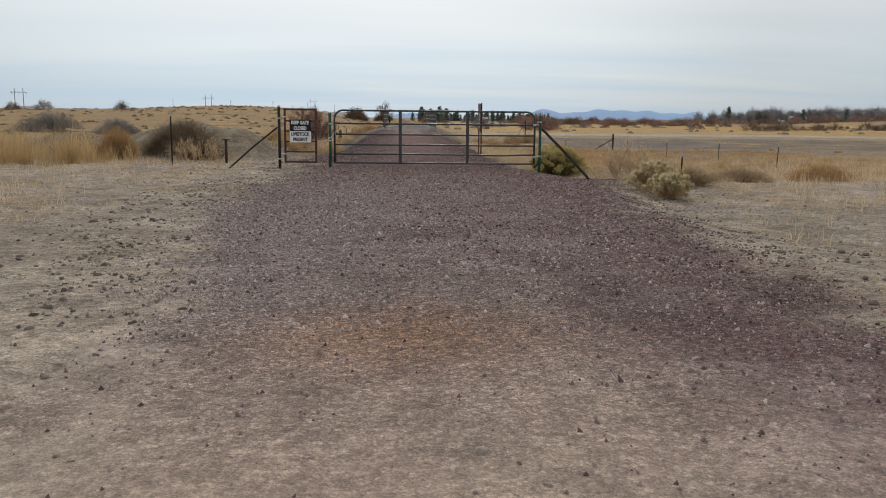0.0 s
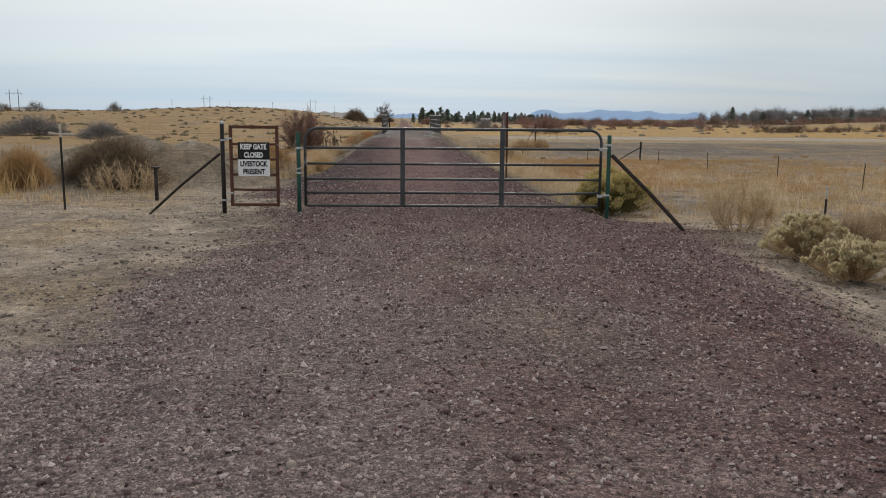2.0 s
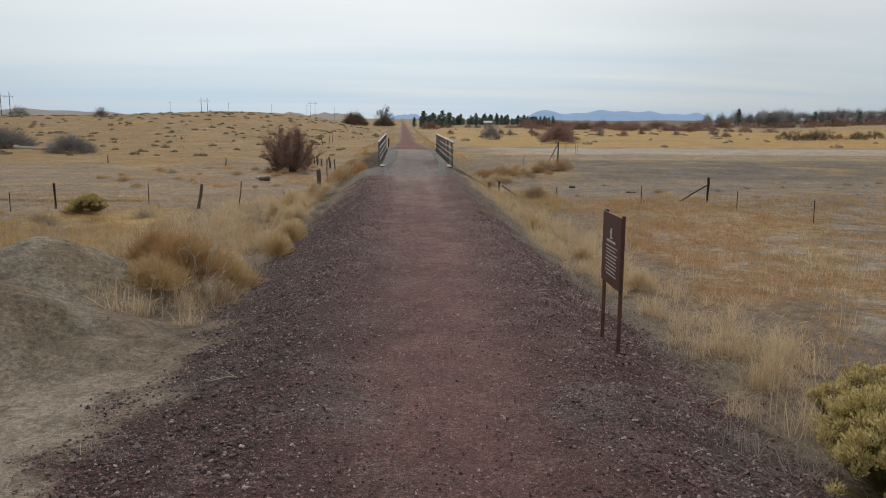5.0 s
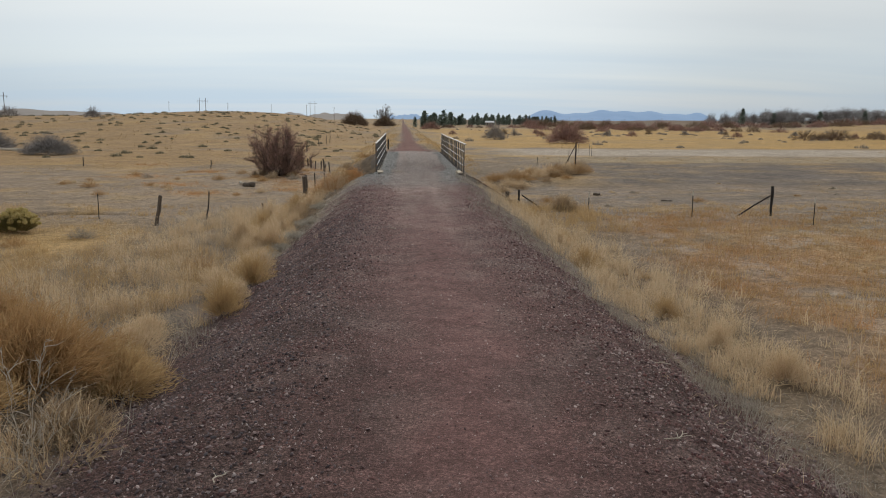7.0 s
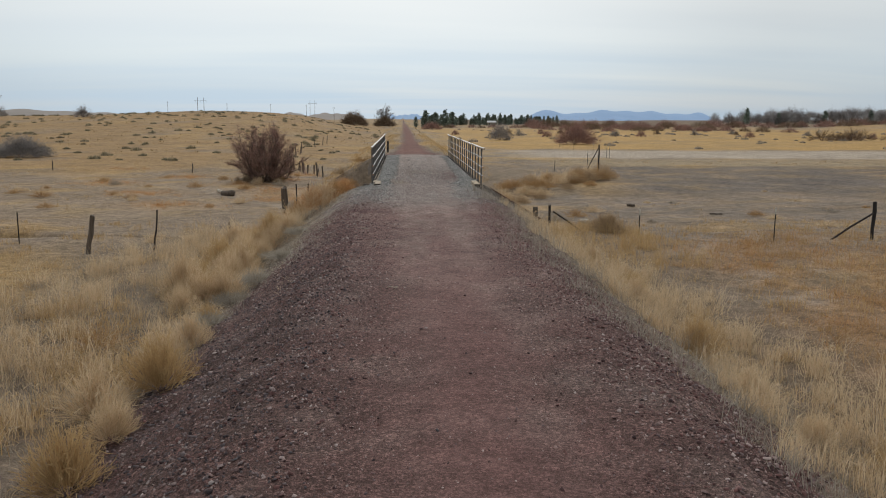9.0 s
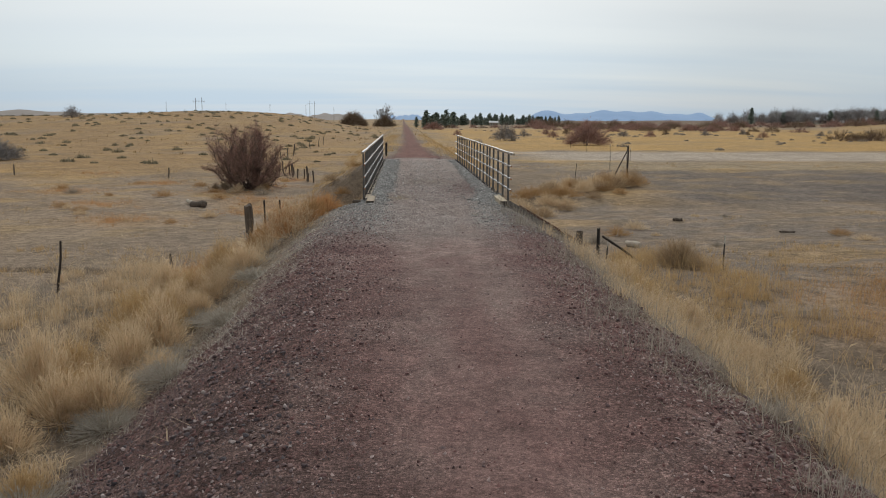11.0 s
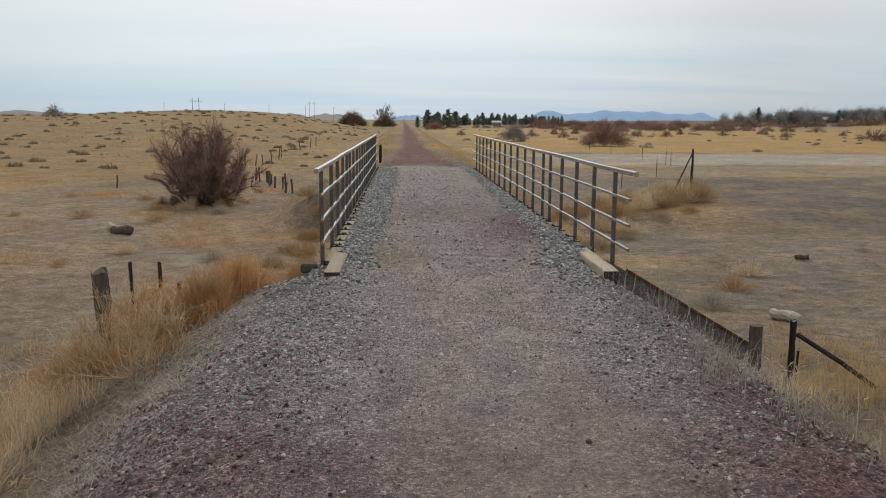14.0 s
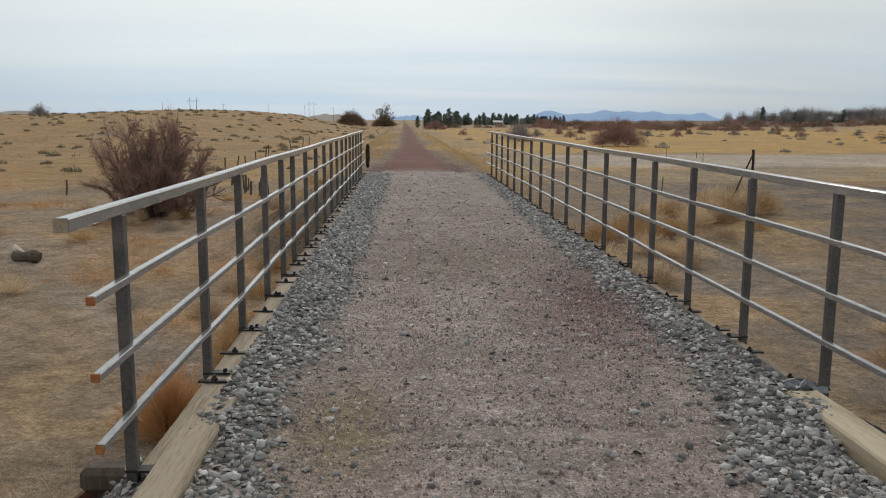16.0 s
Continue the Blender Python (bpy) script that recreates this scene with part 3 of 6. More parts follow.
def rock_band(x, y):
    """How far inside the band of crushed rock along each edge of the bridge a place lies."""
    left = np.interp(y, [57, 60, 62.4, 63.5, 66, 82], [1.0, 1.08, 1.24, 1.12, 1.04, 1.0])
    right = np.interp(y, [57, 60, 61.2, 62.2, 64.2, 68, 82], [.85, .95, 1.1, 1.3, 1.45, 1.52, 1.7])
    return np.where(x < MIDDLE, MIDDLE - x - left, x - MIDDLE - right) + .09 * rolling(x, y, 1.6, 44)


def tread_lift(x, y):
    on_deck = smooth(61.2, 62.0, y) * (1 - smooth(81.2, 82.0, y)) * (np.abs(x - MIDDLE - .13) < 1.78)
    deck = np.interp(y, *CROWN) - height(x, y)
    crown = .03 * (1 - (np.abs(x - MIDDLE) / 1.8) ** 2)
    rut = -.018 * (np.exp(-((x - MIDDLE + .62) / .22) ** 2) + np.exp(-((x - MIDDLE - .62) / .22) ** 2))
    heaped = .05 * on_deck * smooth(-.2, .25, rock_band(x, y))
    return on_deck * deck + heaped + .012 + .5 * crown + rut - .10 * smooth(-.25, .05, tread_edge(x, y)) * (1 - on_deck)


def tread_soil(x, y):
    c, stony = soil(x, y)
    bare = c
    k = patches(x * 2.2, y * .8, 2.6, 32, -.15, .4)
    rut = np.exp(-((x - MIDDLE + .62 + .1 * rolling(x, y, 6, 33)) / .3) ** 2) + np.exp(-((x - MIDDLE - .62 + .1 * rolling(x, y, 6, 34)) / .3) ** 2)
    c = blend(c, (.170, .092, .083), .8 * smooth(20, 26, y) * (1 - smooth(50, 55, y + .9 * rolling(x, y, 2, 21))))
    c = blend(c, (.29, .225, .195), (.6 * smooth(41, 49, y) + .5 * smooth(48, 54, y)) * (1 - smooth(84, 88, y)) * np.clip(.45 + .7 * rut, 0, 1) * (.5 + .5 * k))
    c = blend(c, (.195, .128, .112), .35 * rut * k)
    # patches of fine sand before the gate and on the bridge
    for px, py, sx, sy, s in ((-.9, 13.4, .5, .8, .6), (-1.4, 15.6, .6, .5, .55), (-2.6, 17.5, .35, .8, .45), (-1.0, 17.8, .5, .35, .6), (-2.3, 62.0, .35, .9, .7), (-1.2, 59.5, .5, 1.2, .5)):
        c = blend(c, (.255, .20, .155), s * np.exp(-((x - px) / sx) ** 2 - ((y - py) / sy) ** 2))
    c = blend(c, (.36, .21, .135), .85 * np.exp(-((x + 1.95) / .75) ** 2 - ((y - 5.4) / .6) ** 2))
    c = blend(c, (.32, .264, .234), .75 * smooth(54, 59, y) * (1 - smooth(81, 84, y)) * (1 - smooth(-.2, .15, rock_band(x, y))) * (.6 + .4 * k))
    c = blend(c, (.15, .092, .082), .85 * np.exp(-((x + .2 - .1 * (y - 65)) / .5) ** 2 - ((y - 65.2) / 1.6) ** 2))
    c = blend(c, (.23, .185, .105), .85 * (np.exp(-((x + 2.3) / .3) ** 2 - ((y - 62.0) / .7) ** 2) + .6 * np.exp(-((x + 1.3) / .8) ** 2 - ((y - 67.4) / 1.1) ** 2)))
    # bed under the crushed rock: shade of the gaps painted dark
    c = blend(c, (.13, .125, .115), .8 * smooth(61, 62, y) * (1 - smooth(81, 83, y)) * smooth(-.15, .15, rock_band(x, y)))
    worn = tread_edge(x, y, (3.0, 2.5, 2.2, 2.0, 1.5, 1.3, 1.5, 1.72, 1.72, 1.35, 1.1, 1.1))
    fade = smooth(-1.25, -.05, worn + .25 * rolling(x, y, .7, 48)) * (1 - smooth(60, 61.5, y) * (1 - smooth(82, 83, y)))
    c = c + (bare - c) * fade[..., None]
    packed = np.interp(y, [2, 6, 20, 26, 50, 56, 62, 90], [.6, 1, 1, .6, .5, .5, .5, .4])
    return blend(c, (.172, .080, .064), .9 * smooth(83, 86, y) * (1 - smooth(-.5, -.05, tread_edge(x, y))) * (1 - .35 * smooth(180, 330, y))), stony * (packed + (1 - packed) * fade)


tx = np.arange(MIDDLE - 3.2, MIDDLE + 3.2, .1)
ty = np.concatenate([np.arange(-3, 66, .14), np.arange(66, 100, .4), np.arange(100, 420, 2.5)])
sheet("road", tx, ty, tread_lift, TREAD, tread_soil, "packed red cinder and grey gravel rail trail", "trail")


def trail_z(x, y):
    x, y = np.asarray(x, float), np.asarray(y, float)
    g = height(x, y) - .035 * (1 - smooth(1.0, 1.5, np.abs(x - MIDDLE))) * smooth(-2, 2, y)
    inside = np.abs(x - MIDDLE) < 3.1
    return np.where(inside, np.maximum(g, height(x, y) + tread_lift(x, y)), g)


# ---- distance ----
def ridge(name, x0, x1, y, tall, seed, base, label, material=None):
    rng = np.random.RandomState(seed)
    xs = np.linspace(x0, x1, 90)
    u = (xs - x0) / (x1 - x0)
    prof = .72 + .11 * np.sin(u * 13 + rng.uniform(0, 6)) + .07 * np.sin(u * 23 + rng.uniform(0, 6)) + .05 * np.sin(u * 51)
    prof = tall * np.clip(prof, .12, None) * smooth(0, .12, u) * (1 - smooth(.85, 1, u))
    rows = [np.stack([xs, 0 * xs + y - 250, 0 * xs + base], -1), np.stack([xs, 0 * xs + y - 90, base + prof * .6], -1), np.stack([xs, 0 * xs + y, base + prof], -1), np.stack([xs, 0 * xs + y + 300, 0 * xs + base], -1)]
    v = np.concatenate(rows)
    idx = np.arange(360).reshape(4, 90)
    f = np.stack([idx[:-1, :-1], idx[:-1, 1:], idx[1:, 1:], idx[1:, :-1]], -1).reshape(-1, 4)
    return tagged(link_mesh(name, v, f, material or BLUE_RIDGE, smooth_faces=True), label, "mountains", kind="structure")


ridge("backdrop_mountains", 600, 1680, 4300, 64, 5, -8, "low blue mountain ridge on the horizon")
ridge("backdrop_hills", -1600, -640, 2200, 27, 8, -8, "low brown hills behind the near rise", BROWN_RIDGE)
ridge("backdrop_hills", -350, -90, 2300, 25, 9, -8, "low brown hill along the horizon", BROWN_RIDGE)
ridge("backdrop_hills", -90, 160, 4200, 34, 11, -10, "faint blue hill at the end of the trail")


# ---- grass, weeds and stones: stuff ----
def blades(name, roots, tall, lean, wide, material, label, category, seed, bend=.35, plume=0.0):
    """Thin bent blades, each of two joined pieces, from arrays of roots and heights; a share of them (plume) end in a drooping seed head."""
    rng = np.random.RandomState(seed)
    n = len(roots)
    a = rng.uniform(0, 6.2832, n)
    tilt = rng.uniform(1.05, 1.5, n) if lean > 1.1 else np.abs(rng.normal(0, lean, n))
    face = rng.uniform(0, 6.2832, n)
    side = np.stack([np.cos(face), np.sin(face), 0 * face], -1) * (wide * rng.uniform(.6, 1.3, n))[:, None]
    out = np.stack([np.cos(a), np.sin(a), 0 * a], -1)
    up = np.array([0, 0, 1.0])
    mid = roots + (tall * .5)[:, None] * (up * np.cos(tilt)[:, None] + out * np.sin(tilt)[:, None])
    more = tilt + bend * rng.uniform(.2, 1.6, n)
    way = up * np.cos(more)[:, None] + out * np.sin(more)[:, None]
    tip = mid + (tall * .5)[:, None] * way
    base = roots - np.array([0, 0, .03])
    v = np.stack([base - side, base + side, mid + side * .75, mid - side * .75, tip], 1).reshape(-1, 3)
    k = np.arange(n) * 5
    f = np.concatenate([np.stack([k, k + 1, k + 2], -1), np.stack([k, k + 2, k + 3], -1), np.stack([k + 3, k + 2, k + 4], -1)])
    if plume:
        w = np.flatnonzero(rng.uniform(0, 1, n) < plume)
        m = len(w)
        long = (.06 + .05 * rng.uniform(0, 1, m))[:, None]
        p0 = tip[w] - way[w] * long * .6
        p1 = p0 + way[w] * long * .5
        p2 = p1 + (way[w] * .8 + out[w] * .45 - up * .2) * long * .7
        s2 = side[w] * 2.4
        q = len(v) + np.arange(m) * 4
        v = np.concatenate([v, np.stack([p0, p1 + s2, p2, p1 - s2], 1).reshape(-1, 3)])
        f = np.concatenate([f, np.stack([q, q + 1, q + 2], -1), np.stack([q, q + 2, q + 3], -1)])
    return tagged(link_mesh(name, v, f, material), label, category, kind="stuff")


def tufts(seed, area, count, per, spread, keep):
    """Roots of blades, gathered in tufts, inside a rectangle, kept where keep(x, y) says (0 to 1)."""
    rng = np.random.RandomState(seed)
    x, y = rng.uniform(area[0], area[1], count), rng.uniform(area[2], area[3], count)
    ok = rng.uniform(0, 1, count) < keep(x, y)
    x, y = x[ok], y[ok]
    size = rng.uniform(.45, 1.35, len(x)) * (.75 + .5 * patches(x, y, 1.6, 99))
    bx = np.repeat(x, per) + rng.normal(0, 1, len(x) * per) * np.repeat(size, per) * spread
    by = np.repeat(y, per) + rng.normal(0, 1, len(x) * per) * np.repeat(size, per) * spread
    return np.stack([bx, by, trail_z(bx, by)], -1), np.repeat(size, per) * rng.uniform(.55, 1.15, len(bx))


def stones(name, x, y, size, material, label, seed, sink=.3):
    """Loose broken stones, each a small uneven eight- to twelve-sided lump."""
    rng = np.random.RandomState(seed)
    n = len(x)
    shape = np.array([(1, 0, -.3), (.3, .95, -.25), (-.85, .55, -.3), (-.8, -.6, -.25), (.35, -.9, -.3), (.72, .5, .6), (-.8, .34, .72), (.05, -.78, .6)])
    tri = np.array([(0, 1, 5), (1, 6, 5), (1, 2, 6), (2, 3, 6), (3, 7, 6), (3, 4, 7), (4, 0, 7), (0, 5, 7), (5, 6, 7)])
    p = shape[None] * rng.uniform(.5, 1.4, (n, 8, 3))
    p = p * np.stack([rng.uniform(.7, 1.25, n), rng.uniform(.55, 1.0, n), rng.uniform(.45, .85, n)], -1)[:, None] * (size * .5)[:, None, None]
    tip = rng.normal(0, .35, n)
    c, s = np.cos(tip)[:, None], np.sin(tip)[:, None]
    p[..., 1], p[..., 2] = p[..., 1] * c - p[..., 2] * s, p[..., 1] * s + p[..., 2] * c
    a = rng.uniform(0, 6.2832, n)
    c, s = np.cos(a)[:, None], np.sin(a)[:, None]
    px, py = p[..., 0] * c - p[..., 1] * s, p[..., 0] * s + p[..., 1] * c
    z = trail_z(x, y) + size * (.35 - sink) * .5
    v = np.stack([px + x[:, None], py + y[:, None], p[..., 2] + z[:, None]], -1).reshape(-1, 3)
    f = (np.arange(n) * 8)[:, None, None] + tri[None]
    return tagged(link_mesh(name, v, f.reshape(-1, 3), material), label, "gravel", kind="stuff")


def grit(name, x, y, size, material, label, seed):
    """Fine broken gravel: small four-sided splinters too many to shape one by one."""
    rng = np.random.RandomState(seed)
    n = len(x)
    shape = np.array([(1, .1, -.5), (-.1, .9, -.5), (-.9, -.1, -.5), (.1, -1, -.5), (.1, .1, .75)])
    p = shape[None] * rng.uniform(.6, 1.35, (n, 5, 3)) * (size * .5)[:, None, None]
    p[:, 4, :2] += rng.normal(0, .3, (n, 2)) * (size * .5)[:, None]
    a = rng.uniform(0, 6.2832, n)
    c, s = np.cos(a)[:, None], np.sin(a)[:, None]
    px, py = p[..., 0] * c - p[..., 1] * s, p[..., 0] * s + p[..., 1] * c
    v = np.stack([px + x[:, None], py + y[:, None], p[..., 2] + (trail_z(x, y) + size * .12)[:, None]], -1).reshape(-1, 3)
    f = (np.arange(n) * 5)[:, None, None] + np.array([(0, 1, 4), (1, 2, 4), (2, 3, 4), (3, 0, 4)])[None]
    return tagged(link_mesh(name, v, f.reshape(-1, 3), material), label, "gravel", kind="stuff")


def scatter(seed, area, count, keep):
    rng = np.random.RandomState(seed)
    x, y = rng.uniform(area[0], area[1], count), rng.uniform(area[2], area[3], count)
    ok = rng.uniform(0, 1, count) < keep(x, y)
    return x[ok], y[ok], rng


def grey_side(x, y):
    """Where the ramp before the gate is paler and greyer."""
    return smooth(-.1, 1.1, MIDDLE - x + .35 * rolling(x, y, 2, 37)) * (1 - smooth(13, 18, y))


def gravel_share(x, y):
    """How stony the trail's bank is: bare in the packed middle, thick on the shoulders."""
    off = np.abs(x - MIDDLE)
    edge = gravel_edge(x, y)
    inner = np.interp(y, [0, 18, 24, 60], [0, 0, 1.25, 1.25])
    packed = np.interp(y, [0, 18, 25, 34, 48, 54, 60], [.75, .75, .5, .2, .16, .05, .05])
    return (1 - smooth(-.2, .5, off - edge)) * (packed + (1 - packed) * smooth(-.85, .75, off - inner + .3 * rolling(x, y, 1.7, 47))) * (.62 + .38 * patches(x, y, 1.4, 41, -.2, .3))


def sort_gravel(x, y, seed):
    """Which stones lie on the pale worn ramp, which on the dark shaded-looking left bank of old cinders, and which are plain red."""
    u, v = np.random.RandomState(seed).uniform(0, 1, (2, len(x)))
    ramp = u < .85 * (1 - smooth(14, 23, y)) * (1 - .55 * smooth(1.1, 2.3, x - MIDDLE))
    dark = ~ramp & (v < .8 * smooth(.5, 2.3, MIDDLE - x + .5 * rolling(x, y, 1.6, 70)) * smooth(22, 28, y) * (1 - smooth(44, 54, y)))
    return ramp, dark, ~ramp & ~dark


x, y, rng = scatter(101, (-7.2, 4.4, 1.5, 59), 135000, lambda x, y: gravel_share(x, y) * (1 - .85 * smooth(53, 56.5, y)) * (1 - .35 * grey_side(x, y)) * (1 - .82 * smooth(23, 28, y) * (1 - smooth(.45, 1.7, np.abs(x - MIDDLE) + .4 * rolling(x, y, 1.4, 46)))) * (.02 + .98 * smooth(3.6, 10, y + 1.1 * (x - MIDDLE))))
size = np.minimum(.046, rng.gamma(3.0, .0055, len(x)) + .011) * (.5 + .5 * smooth(3, 10, y)) * (1 + .3 * smooth(1.0, 2.0, np.abs(x - MIDDLE)) * smooth(20, 24, y))
for k, (pick, material, label) in enumerate(zip(sort_gravel(x, y, 3), (RAMP_STONE, DARK_STONE, RED_STONE), ("loose pale and purple gravel on the ramp before the gate", "dark purple-black cinder gravel on the trail bank", "loose red and purple cinder gravel on the trail"))):
    stones("cinder_gravel", x[pick], y[pick], size[pick], material, label, 1 + 20 * k, sink=0.0)
x, y, rng = scatter(106, (-7.2, 4.4, 1.5, 59), 330000, lambda x, y: np.minimum(1, gravel_share(x, y) * 1.2) * (1 - .3 * grey_side(x, y)) * (.05 + .95 * smooth(3.2, 9, y + 1.2 * (x - MIDDLE))))
size = rng.gamma(3.0, .0045, len(x)) + .007
for k, (pick, material, label) in enumerate(zip(sort_gravel(x, y, 4), (RAMP_STONE, DARK_STONE, RED_STONE), ("fine pale and purple grit on the ramp", "fine dark cinder grit on the trail bank", "fine red cinder grit on the trail"))):
    grit("cinder_grit", x[pick], y[pick], size[pick], material, label, 6 + 20 * k)
x, y, rng = scatter(102, (-4.6, 1.7, 51, 62.2), 32000, lambda x, y: smooth(54.5, 58.5, y) * smooth(-.2, .35, rock_band(x, y)) * (1 - smooth(1.9, np.where(x < MIDDLE, np.where(y > 60.6, 2.15, 2.7), 2.9), np.abs(x - MIDDLE))))
x2, y2, _ = scatter(103, (MIDDLE - 1.6, MIDDLE + 1.86, 61.0, 82.4), 56000, lambda x, y: .03 + .97 * smooth(-.16, .14, rock_band(x, y)))
x, y = np.concatenate([x, x2]), np.concatenate([y, y2])
stones("crushed_rock", x, y, np.minimum(.066, rng.gamma(5, .0060, len(x)) + .009) * np.where(y < 60, .72, 1), GREY_STONE, "crushed grey ballast rock along the bridge edges", 2, sink=.08)
x, y, rng = scatter(107, (MIDDLE - 1.4, MIDDLE + 1.75, 54, 82.4), 190000, lambda x, y: smooth(54, 59, y) * (1 - .8 * smooth(-.2, .15, rock_band(x, y))) * (1 - .85 * smooth(66, 74, y)) * (.45 + .55 * patches(x, y, .9, 49, -.2, .3)))
grit("deck_grit", x, y, rng.gamma(3.0, .0036, len(x)) + .006, DECK_STONE, "fine brown and grey grit in the middle of the bridge deck", 7)
x, y, rng = scatter(109, (-7, -.3, 4, 18), 36000, lambda x, y: np.minimum(1, gravel_share(x, y) * 1.2) * grey_side(x, y) * smooth(3.2, 7, y))
grit("pale_grit", x, y, rng.gamma(3.0, .005, len(x)) + .008, RAMP_STONE, "pale grey-brown grit on the worn side of the ramp", 9)
x, y, rng = scatter(110, (-1.5, .45, 62, 70), 20000, lambda x, y: np.exp(-((x + .2 - .1 * (y - 65)) / .5) ** 2 - ((y - 65.2) / 1.7) ** 2))
grit("red_grit", x, y, rng.gamma(3.0, .004, len(x)) + .008, RED_STONE, "spilled red cinder grit on the bridge deck", 10)
x, y, rng = scatter(108, (-8.4, 5.4, 5.5, 24), 34000, lambda x, y: smooth(-.5, .2, np.abs(x - MIDDLE) - gravel_edge(x, y)) * (1 - .92 * smooth(.4, 2.0, np.abs(x - MIDDLE) - gravel_edge(x, y))) * (.15 + .85 * patches(x, y, 1.6, 46, -.1, .3)))
stones("dirt_clods", x, y, np.minimum(.08, rng.gamma(2.0, .011, len(x)) + .011), CLOD, "dark clods rolled off the edge of the gravel ramp", 8, sink=.2)
x, y, rng = scatter(104, (-9.5, 5, 1.5, 24), 32000, lambda x, y: (1 - .35 * gravel_share(x, y)) * (.25 + .75 * patches(x, y, 2, 45)) * (.2 + .8 * smooth(4, 9, y)))
stones("field_stones", x, y, rng.gamma(2.5, .0065, len(x)) + .007, TAN_STONE, "scattered small stones and clods on bare dirt", 3)


def slope_grass(x, y):
    """Tall pale grass along the foot of the bank."""
    off = x - MIDDLE
    r_foot = np.interp(y, [25, 32, 38, 45, 52, 60], [3.8, 4.0, 3.3, 2.6, 2.4, 2.4])
    l_foot = np.interp(y, [25, 34, 44, 50, 56, 60], [3.8, 4.0, 4.5, 4.5, 4.2, 3.6])
    right = smooth(-.3, .5, off - r_foot + .35 * rolling(x, y, 2.4, 51)) * (1 - smooth(4.2, 6.2, off + 1.1 * smooth(49, 54, y) + .5 * rolling(x, y, 5, 63)))
    left = smooth(-.4, .5, -off - l_foot + .4 * rolling(x, y, 2.4, 52)) * (1 - smooth(7.0, 10.0, -off))
    along = smooth(25.5, 29, y) * (1 - smooth(61, 64, y))
    return (right * (.15 + .85 * patches(x, y, 2.2, 53, -.2, .2)) + left * (.03 + .97 * patches(x, y, 2.4, 53, .0, .3))) * along


def clear_heap(x, y):
    return np.clip((1 - on_heap(x, y)) * (1 - 1.4 * np.exp(-((x + 8.2) / 4.2) ** 2 - ((y - 27.0) / 2.0) ** 2)) * (1 - 1.5 * np.exp(-((x + 5.9) / 1.5) ** 2 - ((y - 29.6) / 2.0) ** 2)) * (1 - 1.3 * np.exp(-((x + 4.6 + .2 * (y - 20)) / 1.0) ** 2) * (1 - smooth(27, 29, y))), 0, 1)


def off_wall(x, y):
    """No grass right before the plank wing wall."""
    return 1 - smooth(.4, .8, x) * (1 - smooth(2.3, 2.9, x)) * smooth(58.8, 59.6, y)


r, s = tufts(201, (-13, 6, 25, 64), 6600, 84, .12, lambda x, y: slope_grass(x, y) * off_wall(x, y) * clear_heap(x, y))
blades("tall_grass", r, (.66 - .24 * smooth(48, 53, r[:, 1]) * (r[:, 0] > MIDDLE)) * s, .62, .0032, STRAW, "tall pale straw-coloured bunch grass on the trail bank", "grass", 11, bend=.8, plume=.12)
r, s = tufts(216, (-13, 6, 25, 62), 7000, 36, .16, lambda x, y: np.maximum(slope_grass(x + .7, y + 1.3), .5 * smooth(3.4, 4.3, MIDDLE - x) * (1 - smooth(7, 10, MIDDLE - x))) * off_wall(x, y) * clear_heap(x, y) * (1 - .8 * slope_grass(x, y)))
blades("grey_weeds", r, .4 * s, .8, .0028, GREY_WEED, "ash-grey dead weeds between the grass clumps", "weeds", 26, bend=.9)
r, s = tufts(202, (-30, 26, 22, 66), 9000, 18, .11,
             lambda x, y: smooth(3.2, 5, np.abs(x - MIDDLE)) * (.08 + .92 * patches(x, y, 3.6, 54, -.05, .25)) * clear_heap(x, y) * smooth(20, 27, y))
blades("meadow_grass", r, .28 * s, .7, .0055, GOLD, "knee-high golden dead grass in the meadow", "grass", 12, bend=.6)
r, s = tufts(218, (-26, -5.2, 34.5, 50), 4200, 30, .15, lambda x, y: clear_heap(x, y) * smooth(4.2, 5.5, MIDDLE - x) * (1 - .6 * smooth(42, 50, y)) * (.12 + .88 * patches(x, y, 3.0, 68, -.15, .25)))
blades("gold_grass", r, .42 * s, .65, .0045, GOLD, "golden dead grass behind the earth heaps", "grass", 28, bend=.7, plume=.1)
r, s = tufts(214, (3.5, 24, 26, 60), 5200, 22, .2, lambda x, y: smooth(3.6, 6.0, x) * smooth(26, 36, y) * patches(x, y, 3.0, 24, -.25, .25))
blades("amber_grass", r, .2 * s, .9, .0045, AMBER, "amber-brown dead grass patches in the fenced meadow", "grass", 24, bend=.7)
r, s = tufts(219, (3.4, 15, 33, 61), 3600, 30, .22, lambda x, y: np.clip(sum(.8 * np.exp(-((x - wx) / 1.1) ** 2 - ((y - wy) / 1.2) ** 2) for wx, wy in MEADOW_WEEDS), 0, .8) * (.4 + .6 * patches(x, y, 1.3, 71, -.1, .3)))
pick = np.repeat(np.random.RandomState(72).uniform(0, 1, len(r) // 30) < .4, 30)
blades("amber_weeds", r[pick], .34 * s[pick], .9, .0035, RUST_WEED, "rust-orange dead weeds in patches in the meadow", "weeds", 29, bend=.8, plume=.1)
blades("amber_weeds", r[~pick], .34 * s[~pick], .9, .0035, AMBER, "amber-brown dead weeds in patches in the meadow", "weeds", 30, bend=.8, plume=.1)
r, s = tufts(217, (-30, -4, 70, 108), 9000, 34, .2, lambda x, y: np.clip(sum(.6 * np.exp(-((x - wx) / 1.5) ** 2 - ((y - wy) / 1.3) ** 2) for wx, wy in ORANGE_WEEDS), 0, .6))
